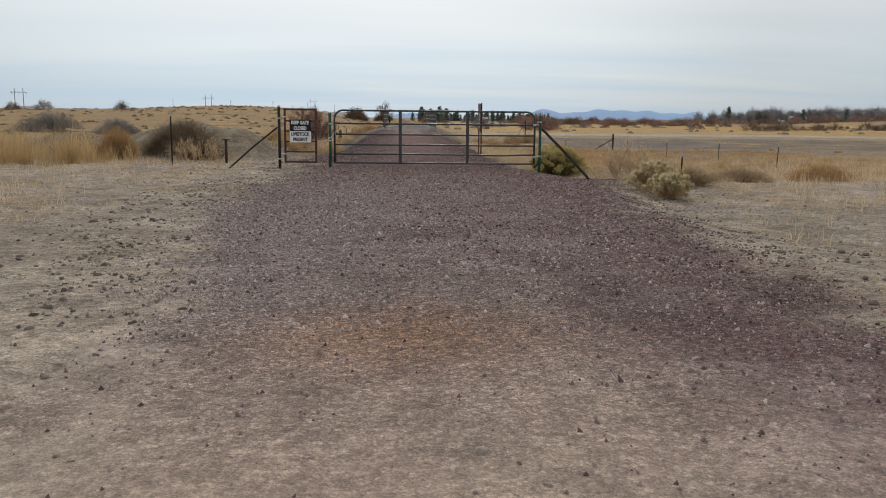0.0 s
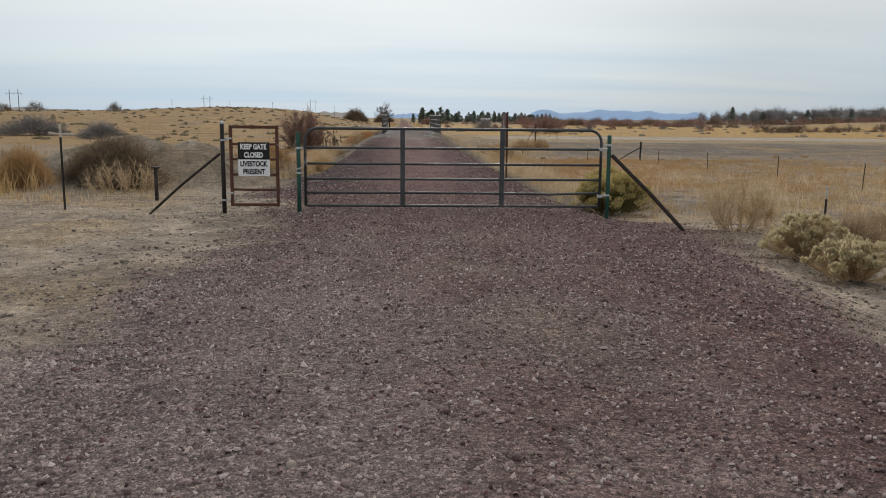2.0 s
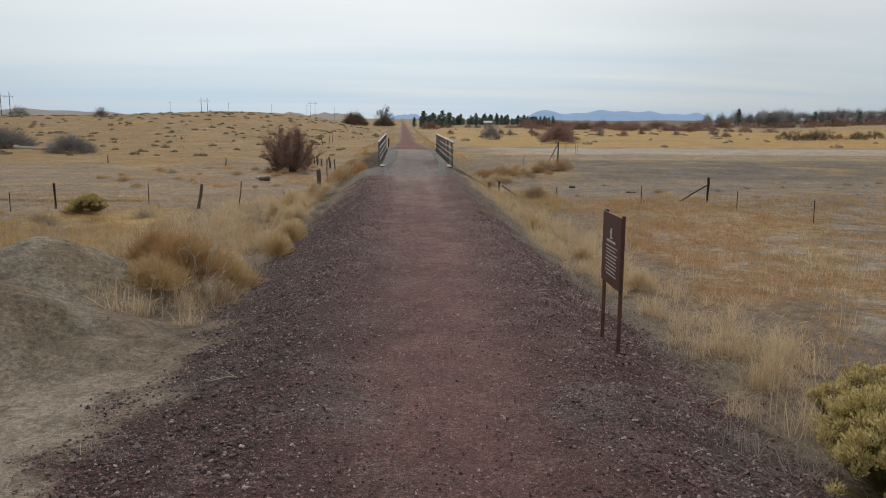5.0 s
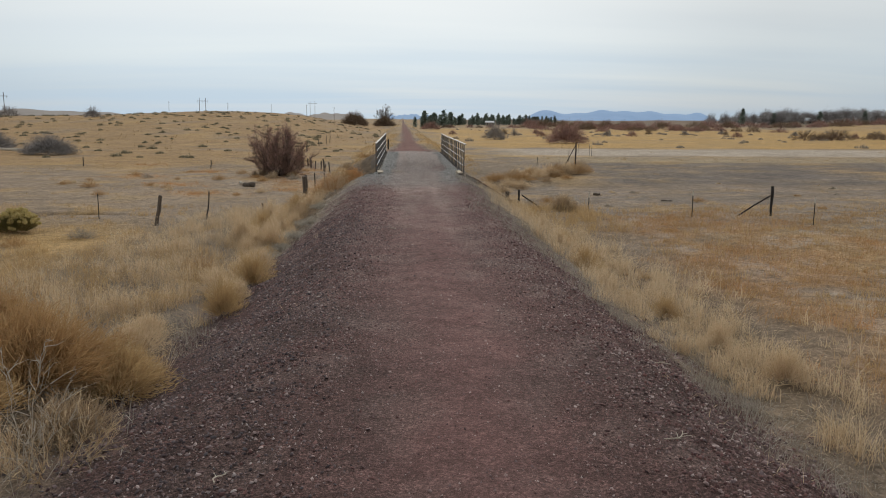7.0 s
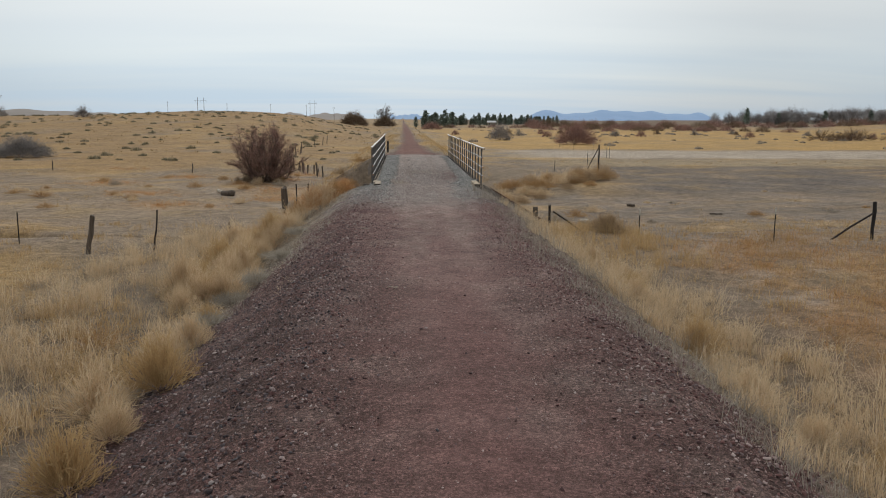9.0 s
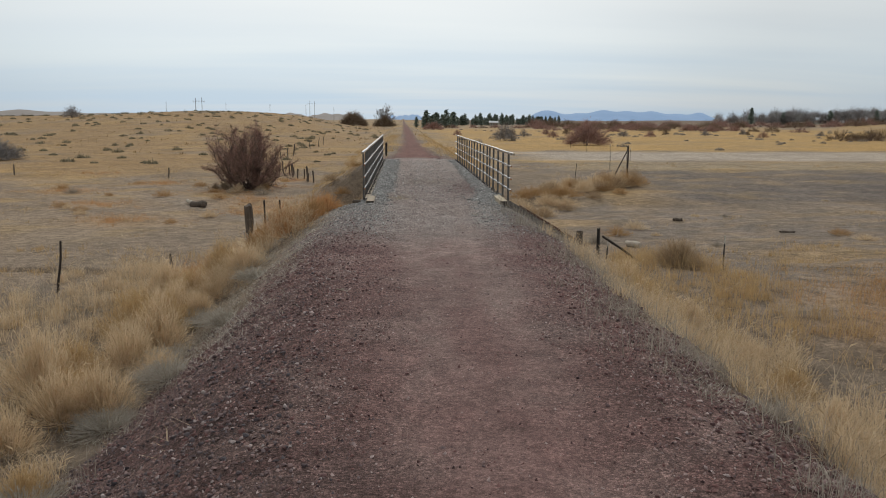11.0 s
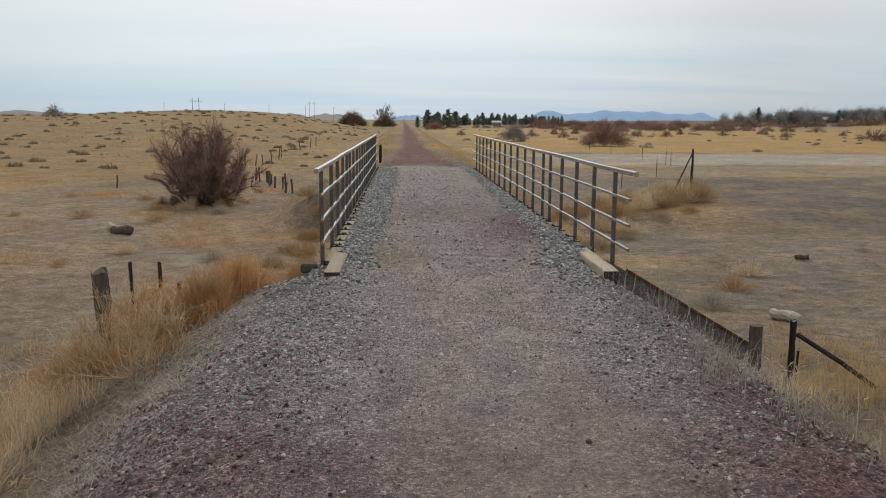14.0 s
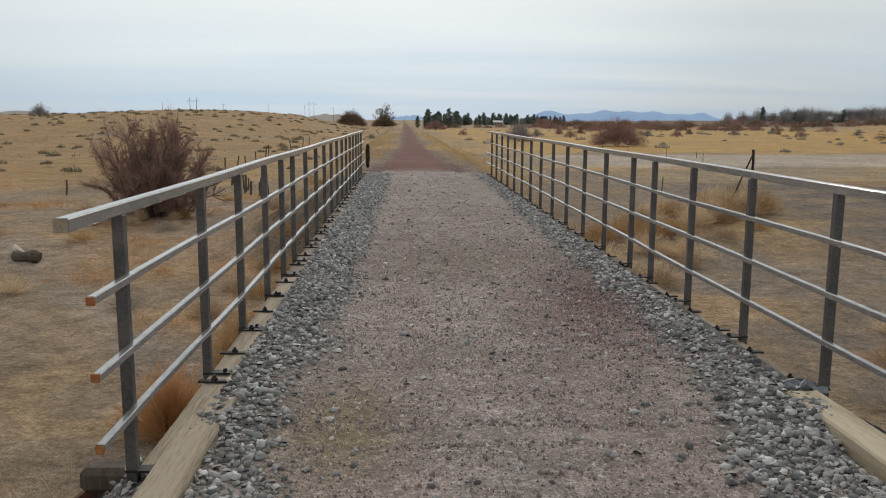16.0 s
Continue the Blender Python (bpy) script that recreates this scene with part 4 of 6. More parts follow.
blades("orange_weeds", r, .26 * s, .9, .0038, RUST_WEED, "low orange dead weeds in patches on the creek flat", "weeds", 27, bend=.8)
r, s = tufts(203, (-8, -3.2, 57, 64), 900, 64, .15, lambda x, y: smooth(2.5, 3.2, -(x - MIDDLE)) * (1 - smooth(4.6, 7.0, -(x - MIDDLE))) * smooth(58.2, 60, y) * (.3 + .7 * patches(x, y, 2.5, 55)))
blades("rust_weeds", r, .5 * s, .65, .0036, RUST_WEED, "rust-orange dead kochia weeds by the bridge", "weeds", 13, bend=.7)
r, s = tufts(204, (.8, 8, 52, 64), 700, 34, .15, lambda x, y: off_wall(x, y) * smooth(2.7, 3.5, x - MIDDLE) * (1 - smooth(5.5, 8, x - MIDDLE)) * (.3 + .7 * patches(x, y, 2.5, 56)))
blades("yellow_grass", r, .5 * s, .35, .004, GOLD, "yellow dead grass below the bridge wing wall", "grass", 14)
r, s = tufts(205, (-26, 24, -1, 26), 7500, 12, .14,
             lambda x, y: smooth(3.4, 5.5, np.abs(x - MIDDLE)) * (.12 + .5 * patches(x, y, 3, 57) + .5 * smooth(5, 9, np.abs(x - MIDDLE))))
blades("short_grass", r, .17 * s, .6, .005, STRAW, "short trampled straw grass beside the gravel ramp", "grass", 15)
r, s = tufts(206, (-48, 60, 62, 132), 9000, 18, .2,
             lambda x, y: np.where(np.abs(x - MIDDLE) < 3.4, 0, .06 + .7 * patches(x, y, 7, 58)) * np.where((x > 2) & (y < 101), .35, 1) * np.where((x < -2) & (y < 92), .4, 1) * np.where((x > 9) & (y > 76) & (y < 101), .06, 1) * np.where((x > 5) & (y > 109) & (y < 136), .05, 1))
blades("flat_grass", r, .2 * s, .9, .0065, GOLD, "sparse ochre grass over the creek flats", "grass", 16)
r, s = tufts(207, (-170, 190, 132, 420), 13000, 5, .55, lambda x, y: np.where(np.abs(x - MIDDLE) < 2.0, 0, np.where(x > 3, 0, .35 + .6 * patches(x, y, 30, 59))))
blades("range_grass", r, .26 * s, 1.0, .05, RANGE, "far golden rangeland grass", "grass", 17)
r, s = tufts(208, (-8, 4.5, 82.5, 150), 2600, 26, .17, lambda x, y: smooth(.95, 1.6, np.abs(x - MIDDLE) - .5 * (1 - smooth(84, 92, y))) * (.25 + .75 * patches(x, y, 3, 69)))
blades("verge_grass", r, .3 * s, .8, .0055, GOLD, "pale grass on the verge beyond the bridge", "grass", 18)
r, s = tufts(209, (-15, -6.5, 23, 27.5), 260, 16, .14, lambda x, y: .2 + .8 * patches(x, y, 2.5, 60))
blades("grey_weeds", r, .2 * s, .6, .0045, GREY_WEED, "grey dead weeds round the earth heaps", "weeds", 19)
r, s = tufts(211, (-34, -8.5, 21.5, 34), 2400, 28, .13, lambda x, y: smooth(8.5, 11.5, -x - .15 * (y - 22)) * (.25 + .75 * patches(x, y, 3, 61, -.2, .2)) * clear_heap(x, y))
blades("wild_rye", r, .85 * s, .32, .008, GOLD, "tall golden wild grass before the earth heaps", "grass", 21)
r, s = tufts(212, (3.2, 24, 9, 42), 2700, 18, .13, lambda x, y: smooth(4.0, 8, x + .8 * rolling(x, y, 3, 64)) * (1 - .8 * (1 - smooth(13, 19, y + 2 * rolling(x, y, 4, 65)))) * (.1 + .9 * patches(x, y, 3.4, 62, -.1, .25)))
blades("wild_rye", r, .36 * s, .6, .005, STRAW, "pale golden grass clumps in the fenced meadow", "grass", 22)
x, y, rng = scatter(105, (-16, -4.2, 25, 37), 7000, lambda x, y: on_heap(x, y))
stones("clods", x, y, rng.gamma(2.5, .007, len(x)) + .008, HEAP_STONE, "clods and stones on the heaps of dug earth", 5)
r, s = tufts(213, (-9, 4, 24, 61), 6200, 12, .13, lambda x, y: np.where((x < MIDDLE) & (y < 50), .22, 1) * smooth(-.9, -.1, np.abs(x - MIDDLE) - gravel_edge(x, y)) * (1 - smooth(.5, 1.3, np.abs(x - MIDDLE) - gravel_edge(x, y))))
blades("grass_litter", r, .26 * s, 1.15, .0032, LITTER, "matted grey dead grass along the gravel's edge", "grass", 23)
r, s = tufts(215, (-7.4, -3.0, 49.5, 60), 2200, 18, .15, lambda x, y: smooth(2.0, 3.2, MIDDLE - x + .02 * (y - 52)) * (1 - smooth(4.0, 5.4, MIDDLE - x)) * (.08 + .92 * patches(x, y, 1.8, 66, -.1, .3)))
blades("grass_litter", r, .26 * s, 1.25, .003, LITTER, "ash-grey matted stems on the bank before the bridge", "grass", 25, bend=.8)
# fine dead stems lying on the gravel edges
r, s = tufts(210, (-7.5, 3.8, 22, 58.4), 900, 7, .16, lambda x, y: np.where((x < MIDDLE) & (y < 50), .3, 1) * smooth(2.0, 2.8, np.abs(x - MIDDLE)) * (1 - smooth(4.2, 5.2, np.abs(x - MIDDLE))))
blades("dead_stems", r, .3 * s, 1.3, .003, STRAW, "dead stems lying over the gravel edge", "grass", 20)


# ---- shrubs and trees ----
def twigs(name, starts, ways, lengths, wide, material, parent, seed, flat=False):
    """Thin three-sided (or, far off, flat) twigs in one mesh."""
    rng = np.random.RandomState(seed)
    n = len(starts)
    ways = ways / np.linalg.norm(ways, axis=1)[:, None]
    a = np.cross(ways, rng.normal(0, 1, (n, 3)))
    a /= np.linalg.norm(a, axis=1)[:, None]
    b = np.cross(ways, a)
    w = (wide * rng.uniform(.6, 1.3, n))[:, None]
    mid = starts + ways * (lengths * .55)[:, None] + rng.normal(0, .06, (n, 3)) * lengths[:, None]
    tip = starts + ways * lengths[:, None] + rng.normal(0, .10, (n, 3)) * lengths[:, None]
    if flat:
        v = np.stack([starts + a * w, starts - a * w, mid + a * w * .7, mid - a * w * .7, tip], 1).reshape(-1, 3)
        f = (np.arange(n) * 5)[:, None, None] + np.array([(0, 1, 3), (0, 3, 2), (2, 3, 4)])[None]
        return tagged(link_mesh(name, v, f.reshape(-1, 3), material, parent), kind="stuff")
    v = np.stack([starts + a * w, starts - a * .5 * w + b * .87 * w, starts - a * .5 * w - b * .87 * w, mid + a * w * .7, mid - a * w * .35 + b * w * .6, mid - a * w * .35 - b * w * .6, tip], 1).reshape(-1, 3)
    k = (np.arange(n) * 7)[:, None, None]
    f = k + np.array([(0, 1, 4), (0, 4, 3), (1, 2, 5), (1, 5, 4), (2, 0, 3), (2, 3, 5), (3, 4, 6), (4, 5, 6), (5, 3, 6)])[None]
    return tagged(link_mesh(name, v, f.reshape(-1, 3), material, parent), kind="stuff")


def bare_shrub(name, at, wide, tall, stems, count, material, label, category, seed, thick=.035, twig=.35, twig_wide=.004, droop=.15, group="", flat=False):
    """A leafless many-stemmed shrub: tapering stems from the root, limbs that fork off them, and a rounded crown of fine twigs."""
    rng = np.random.RandomState(seed)
    e = thing(name, at, label, category, group)
    bm = bmesh.new()
    wood = BARK if tall > 1.8 else material
    lines = []
    for k in range(stems):
        a = 2.39996 * k + rng.uniform(-.3, .3)
        out = math.sqrt((k + .6) / stems) * rng.uniform(.82, 1.08)
        top = tall * math.sqrt(max(.05, 1 - .93 * min(1, out) ** 2.2)) * rng.uniform(.74, 1.0) * (.93 + .07 * math.sin(3 * a + seed))
        reach = Vector((math.cos(a) * wide * .47 * out, math.sin(a) * wide * .47 * out, top))
        foot = Vector((math.cos(a) * .11 * wide * out, math.sin(a) * .11 * wide * out, -.06))
        pts = []
        for j in range(6):
            u = j / 5
            q = Vector((reach.x * u ** (.68 + droop), reach.y * u ** (.68 + droop), reach.z * u ** (1.12 - .25 * droop))) + foot * (1 - u)
            pts.append(q + Vector(rng.normal(0, .018 * tall, 3)) * (u > 0))
        tube(bm, pts, [thick * (1 - .9 * j / 5) for j in range(6)], 3 if flat else 5, caps=False)
        lines.append([list(p) for p in pts])
    tagged(part("branchwork", bm, wood, e, "woody stems", soft=True), "woody stems", kind="stuff")
    P = np.array(lines)

    def along(which, u):
        j = np.minimum(u.astype(int), 4)
        w = (u - j)[:, None]
        d = P[which, j + 1] - P[which, j]
        return P[which, j] * (1 - w) + P[which, j + 1] * w, d / (np.linalg.norm(d, axis=1)[:, None] + 1e-6)

    per = 5 if flat else 9
    n = stems * per
    s, d = along(np.repeat(np.arange(stems), per), rng.uniform(.9, 4.8, n))
    way = d + rng.normal(0, .42, (n, 3)) + np.array([0, 0, .1])
    way /= np.linalg.norm(way, axis=1)[:, None]
    size = tall * rng.uniform(.16, .34, n) * (.6 + twig)
    twigs("limb_spray", s, way, size, np.full(n, max(thick * .3, twig_wide)), material, e, seed + 1, flat)
    k = rng.randint(0, n, count)
    s2 = s[k] + way[k] * (size[k] * rng.uniform(.15, .95, count))[:, None]
    way2 = way[k] + rng.normal(0, .5, (count, 3)) + np.array([0, 0, .12])
    way2 /= np.linalg.norm(way2, axis=1)[:, None]
    size2 = tall * twig * rng.uniform(.15, .42, count)
    twigs("crown", s2, way2, size2, np.full(count, twig_wide), material, e, seed + 2, flat or count > 1200)
    more = count if flat else count * 2
    k = rng.randint(0, count, more)
    s3 = s2[k] + way2[k] * (size2[k] * rng.uniform(.3, 1, more))[:, None]
    twigs("twig_spray", s3, way2[k] + rng.normal(0, .6, (more, 3)), tall * twig * rng.uniform(.08, .24, more), np.full(more, twig_wide * .7), material, e, seed + 3, True)
    return e


def tamarisk(at, wide, tall, seed, label):
    """A leafless tamarisk: dark limbs fanning from one foot, each carrying its own feathery lobe of fine red-brown sprays that sweep upwards."""
    rng = np.random.RandomState(seed)
    e = thing("tamarisk", at, label, "shrub")
    bm = bmesh.new()
    spots, ways, reach = [], [], []
    count = 44
    for k in range(count):
        u = (k + .5) / count
        az, rise = 2.39996 * k + rng.uniform(-.3, .3), radians(25 + 58 * u + rng.uniform(-7, 7))
        long = rng.uniform(.70, .93) / math.hypot(math.cos(rise) / (wide * .5), math.sin(rise) / (tall * .9))
        line = []
        for j in range(7):
            v = j / 6
            lift = rise + .3 * (v - .75)
            q = Vector((math.cos(az) * math.cos(lift), math.sin(az) * math.cos(lift), math.sin(lift))) * long * v
            q += Vector((math.cos(az) * .25, math.sin(az) * .25, -.08)) * (1 - v) * .8
            line.append(q + Vector(rng.normal(0, .03 * long, 3)) * (v > 0))
        tube(bm, line, [.06 * (1 - .88 * j / 6) for j in range(7)], 5, caps=False)
        for _ in range(15):
            f = rng.uniform(1.3, 5.8)
            j = int(f)
            start = line[j].lerp(line[j + 1], f - j)
            d = (line[j + 1] - line[j]).normalized()
            d = (d + Vector(rng.normal(0, .62, 3)) + Vector((0, 0, .1))).normalized()
            size = long * rng.uniform(.14, .32)
            bend = start + d * size * .5 + Vector((0, 0, .04 * size))
            end = bend + (d + Vector((0, 0, .2))).normalized() * size * .5
            tube(bm, [start, bend, end], [.02, .012, .004], 3, caps=False)
            spots.append((start, bend, end))
            ways.append(d)
            reach.append(size)
    tagged(part("branchwork", bm, BARK, e, "dark forking limbs", soft=True), "dark forking limbs", kind="stuff")
    S, W, R = np.array(spots), np.array(ways), np.array(reach)
    for name, n, length, wide_, material in (("limb_spray", 5000, .6, .007, TWIG_BROWN), ("crown", 17000, .48, .0055, TWIG_RED), ("twig_spray", 15000, .36, .005, TWIG_TIP)):
        k = rng.randint(0, len(S), n)
        f = rng.uniform(.0, 1, n)[:, None] if name != "twig_spray" else rng.uniform(.45, 1.15, n)[:, None]
        from_ = np.where(f < .5, S[k, 0] + (S[k, 1] - S[k, 0]) * f * 2, S[k, 1] + (S[k, 2] - S[k, 1]) * (f * 2 - 1)) + rng.normal(0, .05, (n, 3))
        way = W[k] + rng.normal(0, .75, (n, 3)) + np.array([0, 0, .3])
        twigs(name, from_, way, R[k] * length * rng.uniform(.5, 1.2, n), np.full(n, wide_), material, e, seed + n, True)
    return e


def rabbitbrush(at, wide, tall, seed, heads=64, deep=1.0, bloom=None, label="rounded yellow-green rabbitbrush with dry fluffy seed heads"):
    """Many flaring sprays of stems, each under a dense cream seed head."""
    rng = np.random.RandomState(seed)
    e = thing("rabbitbrush", at, label, "shrub", "rabbitbrush by the fences")
    k = np.arange(heads)
    a, r = 2.39996 * k + rng.uniform(-.4, .4, heads), np.sqrt((k + .5) / heads) * rng.uniform(.85, 1.1, heads)
    lump = .86 + .16 * np.sin(3 * a + seed) + .10 * np.sin(5 * a + 2 * seed)
    top = np.stack([np.cos(a) * r * wide * .5 * lump, np.sin(a) * r * wide * .5 * lump * deep, tall * (1 - .62 * r ** 2.3) * rng.uniform(.74, 1.08, heads)], -1)
    size = tall * rng.uniform(.085, .15, heads)
    per = 30
    i = np.repeat(k, per)
    end = top[i] + rng.normal(0, .42, (heads * per, 3)) * size[i, None] * np.array([1, 1, .5])
    root = top[i] * np.array([.3, .3, 0]) + rng.normal(0, .03, (heads * per, 3)) * np.array([1, 1, 0])
    start = root + (end - root) * rng.uniform(.1, .6, heads * per)[:, None]
    d = end - start
    twigs("stem_mass", start, d, np.linalg.norm(d, axis=1), np.full(heads * per, .0042), STRAW if bloom else BRUSH_STEM, e, seed + 1, True)
    per = 110
    i = np.repeat(k, per)
    ball = rng.normal(0, 1, (heads * per, 3))
    ball /= np.linalg.norm(ball, axis=1)[:, None]
    ball *= rng.uniform(.4, 1.0, (heads * per, 1))
    s = top[i] * np.array([1, 1, .96]) + ball * size[i, None] * np.array([.75, .75, .7])
    twigs("bloom", s, ball + np.array([0, 0, .9]), rng.uniform(.02, .05, heads * per), np.full(heads * per, .0105), bloom or BRUSH, e, seed + 2, True)
    return e


def weed_mound(at, wide, tall, material, label, seed, count=1500, group=""):
    """A soft rounded dead weed: fine wiry stalks from one root, bushing out into a dome."""
    rng = np.random.RandomState(seed)
    e = thing("weed_mound", at, label, "weed", group)
    a, r = rng.uniform(0, 6.2832, count), rng.uniform(0, 1, count) ** .6
    lump = .85 + .15 * np.sin(2 * a + seed) + .12 * np.sin(5 * a + 3 * seed)
    top = np.stack([np.cos(a) * r * wide * .5 * lump, np.sin(a) * r * wide * .5 * lump, tall * (1 - .8 * r ** 2.2) * rng.uniform(.6, 1.08, count)], -1)
    start = top * np.array([.55, .55, .3]) * rng.uniform(.3, 1.2, (count, 1))
    d = top - start
    twigs("stalk_mass", start, d, np.linalg.norm(d, axis=1), np.full(count, .003 + .0012 * wide), material, e, seed + 1, True)
    n = count * 2
    k = rng.randint(0, count, n)
    s = start[k] + d[k] * rng.uniform(.35, 1.0, (n, 1))
    twigs("twig_haze", s, d[k] / np.linalg.norm(d[k], axis=1)[:, None] + rng.normal(0, .6, (n, 3)), rng.uniform(.08, .24, n) * tall, np.full(n, .0025 + .001 * wide), material, e, seed + 2, True)
    return e


def soft_shrub(name, at, wide, tall, count, material, label, category, seed, width, group="", low=0.0):
    """A far leafless shrub or tree: a few tapering stems and a full, uneven crown of fine twigs; low is where the crown begins."""
    rng = np.random.RandomState(seed)
    e = thing(name, at, label, category, group)
    bm = bmesh.new()
    for k in range(7):
        a, out = 2.4 * k + seed, .25 + .1 * k
        x, y = math.cos(a) * wide * .3 * out, math.sin(a) * wide * .3 * out
        tube(bm, [(x * .1, y * .1, -.1), (x * .5, y * .5, tall * .4), (x, y, tall * .8)], [width * 1.6, width, width * .3], 3, caps=False)
    tagged(part("branchwork", bm, BARK, e, "woody stems"), "woody stems", kind="stuff")
    a, r = rng.uniform(0, 6.2832, count), rng.uniform(0, 1, count) ** .55
    lump = .82 + .16 * np.sin(2 * a + seed) + .12 * np.sin(5 * a + 3 * seed)
    high = (1 - low) * (1 - .85 * r ** 2.4) * rng.uniform(.35, 1.08, count) * (.9 + .1 * np.sin(4 * a + seed))
    top = np.stack([np.cos(a) * r * wide * .5 * lump, np.sin(a) * r * wide * .5 * lump, tall * (low + high)], -1)
    start = top * np.array([.6, .6, .55])
    d = top - start
    twigs("crown", start, d + rng.normal(0, .12, (count, 3)) * tall, np.linalg.norm(d, axis=1) * 1.05, np.full(count, width), material, e, seed + 1, True)
    n = int(count * 1.3)
    k = rng.randint(0, count, n)
    s = start[k] + d[k] * rng.uniform(.4, 1.0, (n, 1))
    twigs("twig_haze", s, rng.normal(0, .6, (n, 3)) + np.array([0, 0, .5]), rng.uniform(.06, .16, n) * tall, np.full(n, width * .9), material, e, seed + 2, True)
    return e


def pine(at, tall, seed, group="pine windbreak"):
    rng = np.random.RandomState(seed)
    e = thing("pine_tree", at, "dark green pine in a far windbreak row", "tree", group)
    bm = bmesh.new()
    tube(bm, [(0, 0, -.3), (0, 0, tall * .5), (0, 0, tall * .97)], [.16, .10, .02], 6)
    part("trunk", bm, BARK, e)
    n = 420
    u = rng.uniform(.10, 1, n)
    a = rng.uniform(0, 6.2832, n)
    whorl = .78 + .22 * np.sin(u * 34 + seed)
    reach = tall * .28 * np.minimum(1, (1.02 - u) * 2.1) ** .6 * rng.uniform(.25, 1.05, n) * (1 + .22 * np.sin(a * 3 + u * 11 + seed)) * whorl + .04
    c = np.stack([np.cos(a) * reach, np.sin(a) * reach, u * tall - .12 * reach + rng.normal(0, .1, n)], -1)
    size = rng.uniform(.22, .55, n) * tall / 9
    p = c[:, None] + rng.normal(0, 1, (n, 4, 3)) * np.array([1, 1, .6]) * size[:, None, None]
    f = (np.arange(n) * 4)[:, None, None] + np.array([(0, 1, 2), (0, 2, 3), (1, 3, 2)])[None]
    link_mesh("crown", p.reshape(-1, 3), f.reshape(-1, 3), NEEDLES, e)
    return e


# ---- the gate across the trail ----
GATE_Y = 20.8


def round_gate():
    e = thing("tube_gate", (-1.1, GATE_Y, 0.1), "closed dull grey-green six-bar tubular steel farm gate", "gate")
    x0, x1, zt, zb, r = -2.42, 2.40, 1.375, .13, .024
    bm = bmesh.new()
    arc = [(x0, 0, zb)]
    arc += [(x0 + .2 - .2 * math.cos(a), 0, zt - .2 + .2 * math.sin(a)) for a in np.linspace(0, 1.5708, 7)]
    arc += [(x1 - .2 + .2 * math.sin(a), 0, zt - .2 + .2 * math.cos(a)) for a in np.linspace(0, 1.5708, 7)]
    arc += [(x1, 0, zb)]
    tube(bm, arc, r, 12)
    part("outer_frame", bm, GATE_PAINT, e, soft=True)
    for k, z in enumerate((1.065, .81, .565, .34, .13)):
        bm = bmesh.new()
        sag = (.0, .0, .0, .012, .0)[k]
        tube(bm, [(x0 + .01, 0, z), (-.5, 0, z + .3 * sag), (.9, 0, z - .2 * sag), (1.6, 0, z - sag), (x1 - .01, 0, z + sag)], .0205, 12)
        part("bar", bm, GATE_PAINT, e, soft=True)
    for x in (-.85, .77):
        bm = bmesh.new()
        block(bm, (x, -.026, .74), (.072, .012, 1.24), bevel=.004)
        block(bm, (x - .034, -.012, .74), (.008, .03, 1.24))
        block(bm, (x + .034, -.012, .74), (.008, .03, 1.24))
        part("upright_brace", bm, GATE_PAINT, e)
    for z in (1.07, .30):
        bm = bmesh.new()
        tube(bm, [(x1 - .03, -.01, z), (x1 + .17, -.01, z + .01)], .012, 8)
        block(bm, (x1, -.0, z), (.075, .075, .055), bevel=.008)
        part("hinge", bm, ZINC, e, "galvanised hinge strap")
    bm = bmesh.new()
    for k in range(13):
        u = k / 12
        c = Vector((x0 - .13 + .16 * u, -.035, .72 + .17 * u - .05 * math.sin(u * 3.14)))
        ring = [c + Vector((.013 * math.cos(a), .009 * math.sin(a) * (1 if k % 2 else .4), .017 * math.sin(a))) for a in np.linspace(0, 5.5, 7)]
        tube(bm, ring, .0032, 5)
    tube(bm, [(x0 + .03, -.03, .89), (x0 + .02, -.04, .80), (x0 + .05, -.035, .76)], .004, 5)
    part("chain", bm, ZINC, e, "galvanised latch chain")
    return e


def gate_post(x, top, label, strap):
    z = ground_z(x, GATE_Y)
    e = thing("gate_post", (x, GATE_Y, z), label, "post", "posts of the gate")
    bm = bmesh.new()
    tube(bm, [(0, 0, -.3), (.008, 0, .5), (.0, 0, top - z - .01), (0, 0, top - z)], [.034, .034, .034, .03], 14)
    part("pipe", bm, GREEN_PAINT, e, "green painted steel pipe", soft=True)
    for s in strap:
        bm = bmesh.new()
        tube(bm, [(0, 0, s), (0, 0, s + .035)], .039, 14)
        block(bm, (-.05 if x > 0 else .05, -.01, s + .018), (.06, .014, .03), bevel=.003)
        part("strap", bm, ZINC, e, "galvanised clamp")
    return e


round_gate()
gate_post(-3.63, 1.41, "green painted pipe latch post beside the farm gate", (.62, 1.02))
right_post = gate_post(1.43, 1.40, "green painted pipe hinge post with zinc clamps", (.38, 1.2))


def brace_rail(a, b, label, r=.032):
    e = thing("brace_rail", b, label, "brace", "slanted fence braces")
    bm = bmesh.new()
    p, q = Vector(a) - Vector(b), Vector((0, 0, -.08))
    tube(bm, [q, p * .5 + Vector((0, 0, -.01)), p], r, 8)
    part("pipe", bm, RUST_PIPE, e)
    return e


brace_rail((1.47, 20.76, 1.08), (2.62, 20.2, ground_z(2.62, 20.2)), "dark rusted pipe brace leaning from the hinge post")
brace_rail((-4.87, 20.8, 1.06), (-6.13, 20.85, ground_z(-6.13, 20.85)), "long dark rusted pipe brace of the walk gate post", .021)


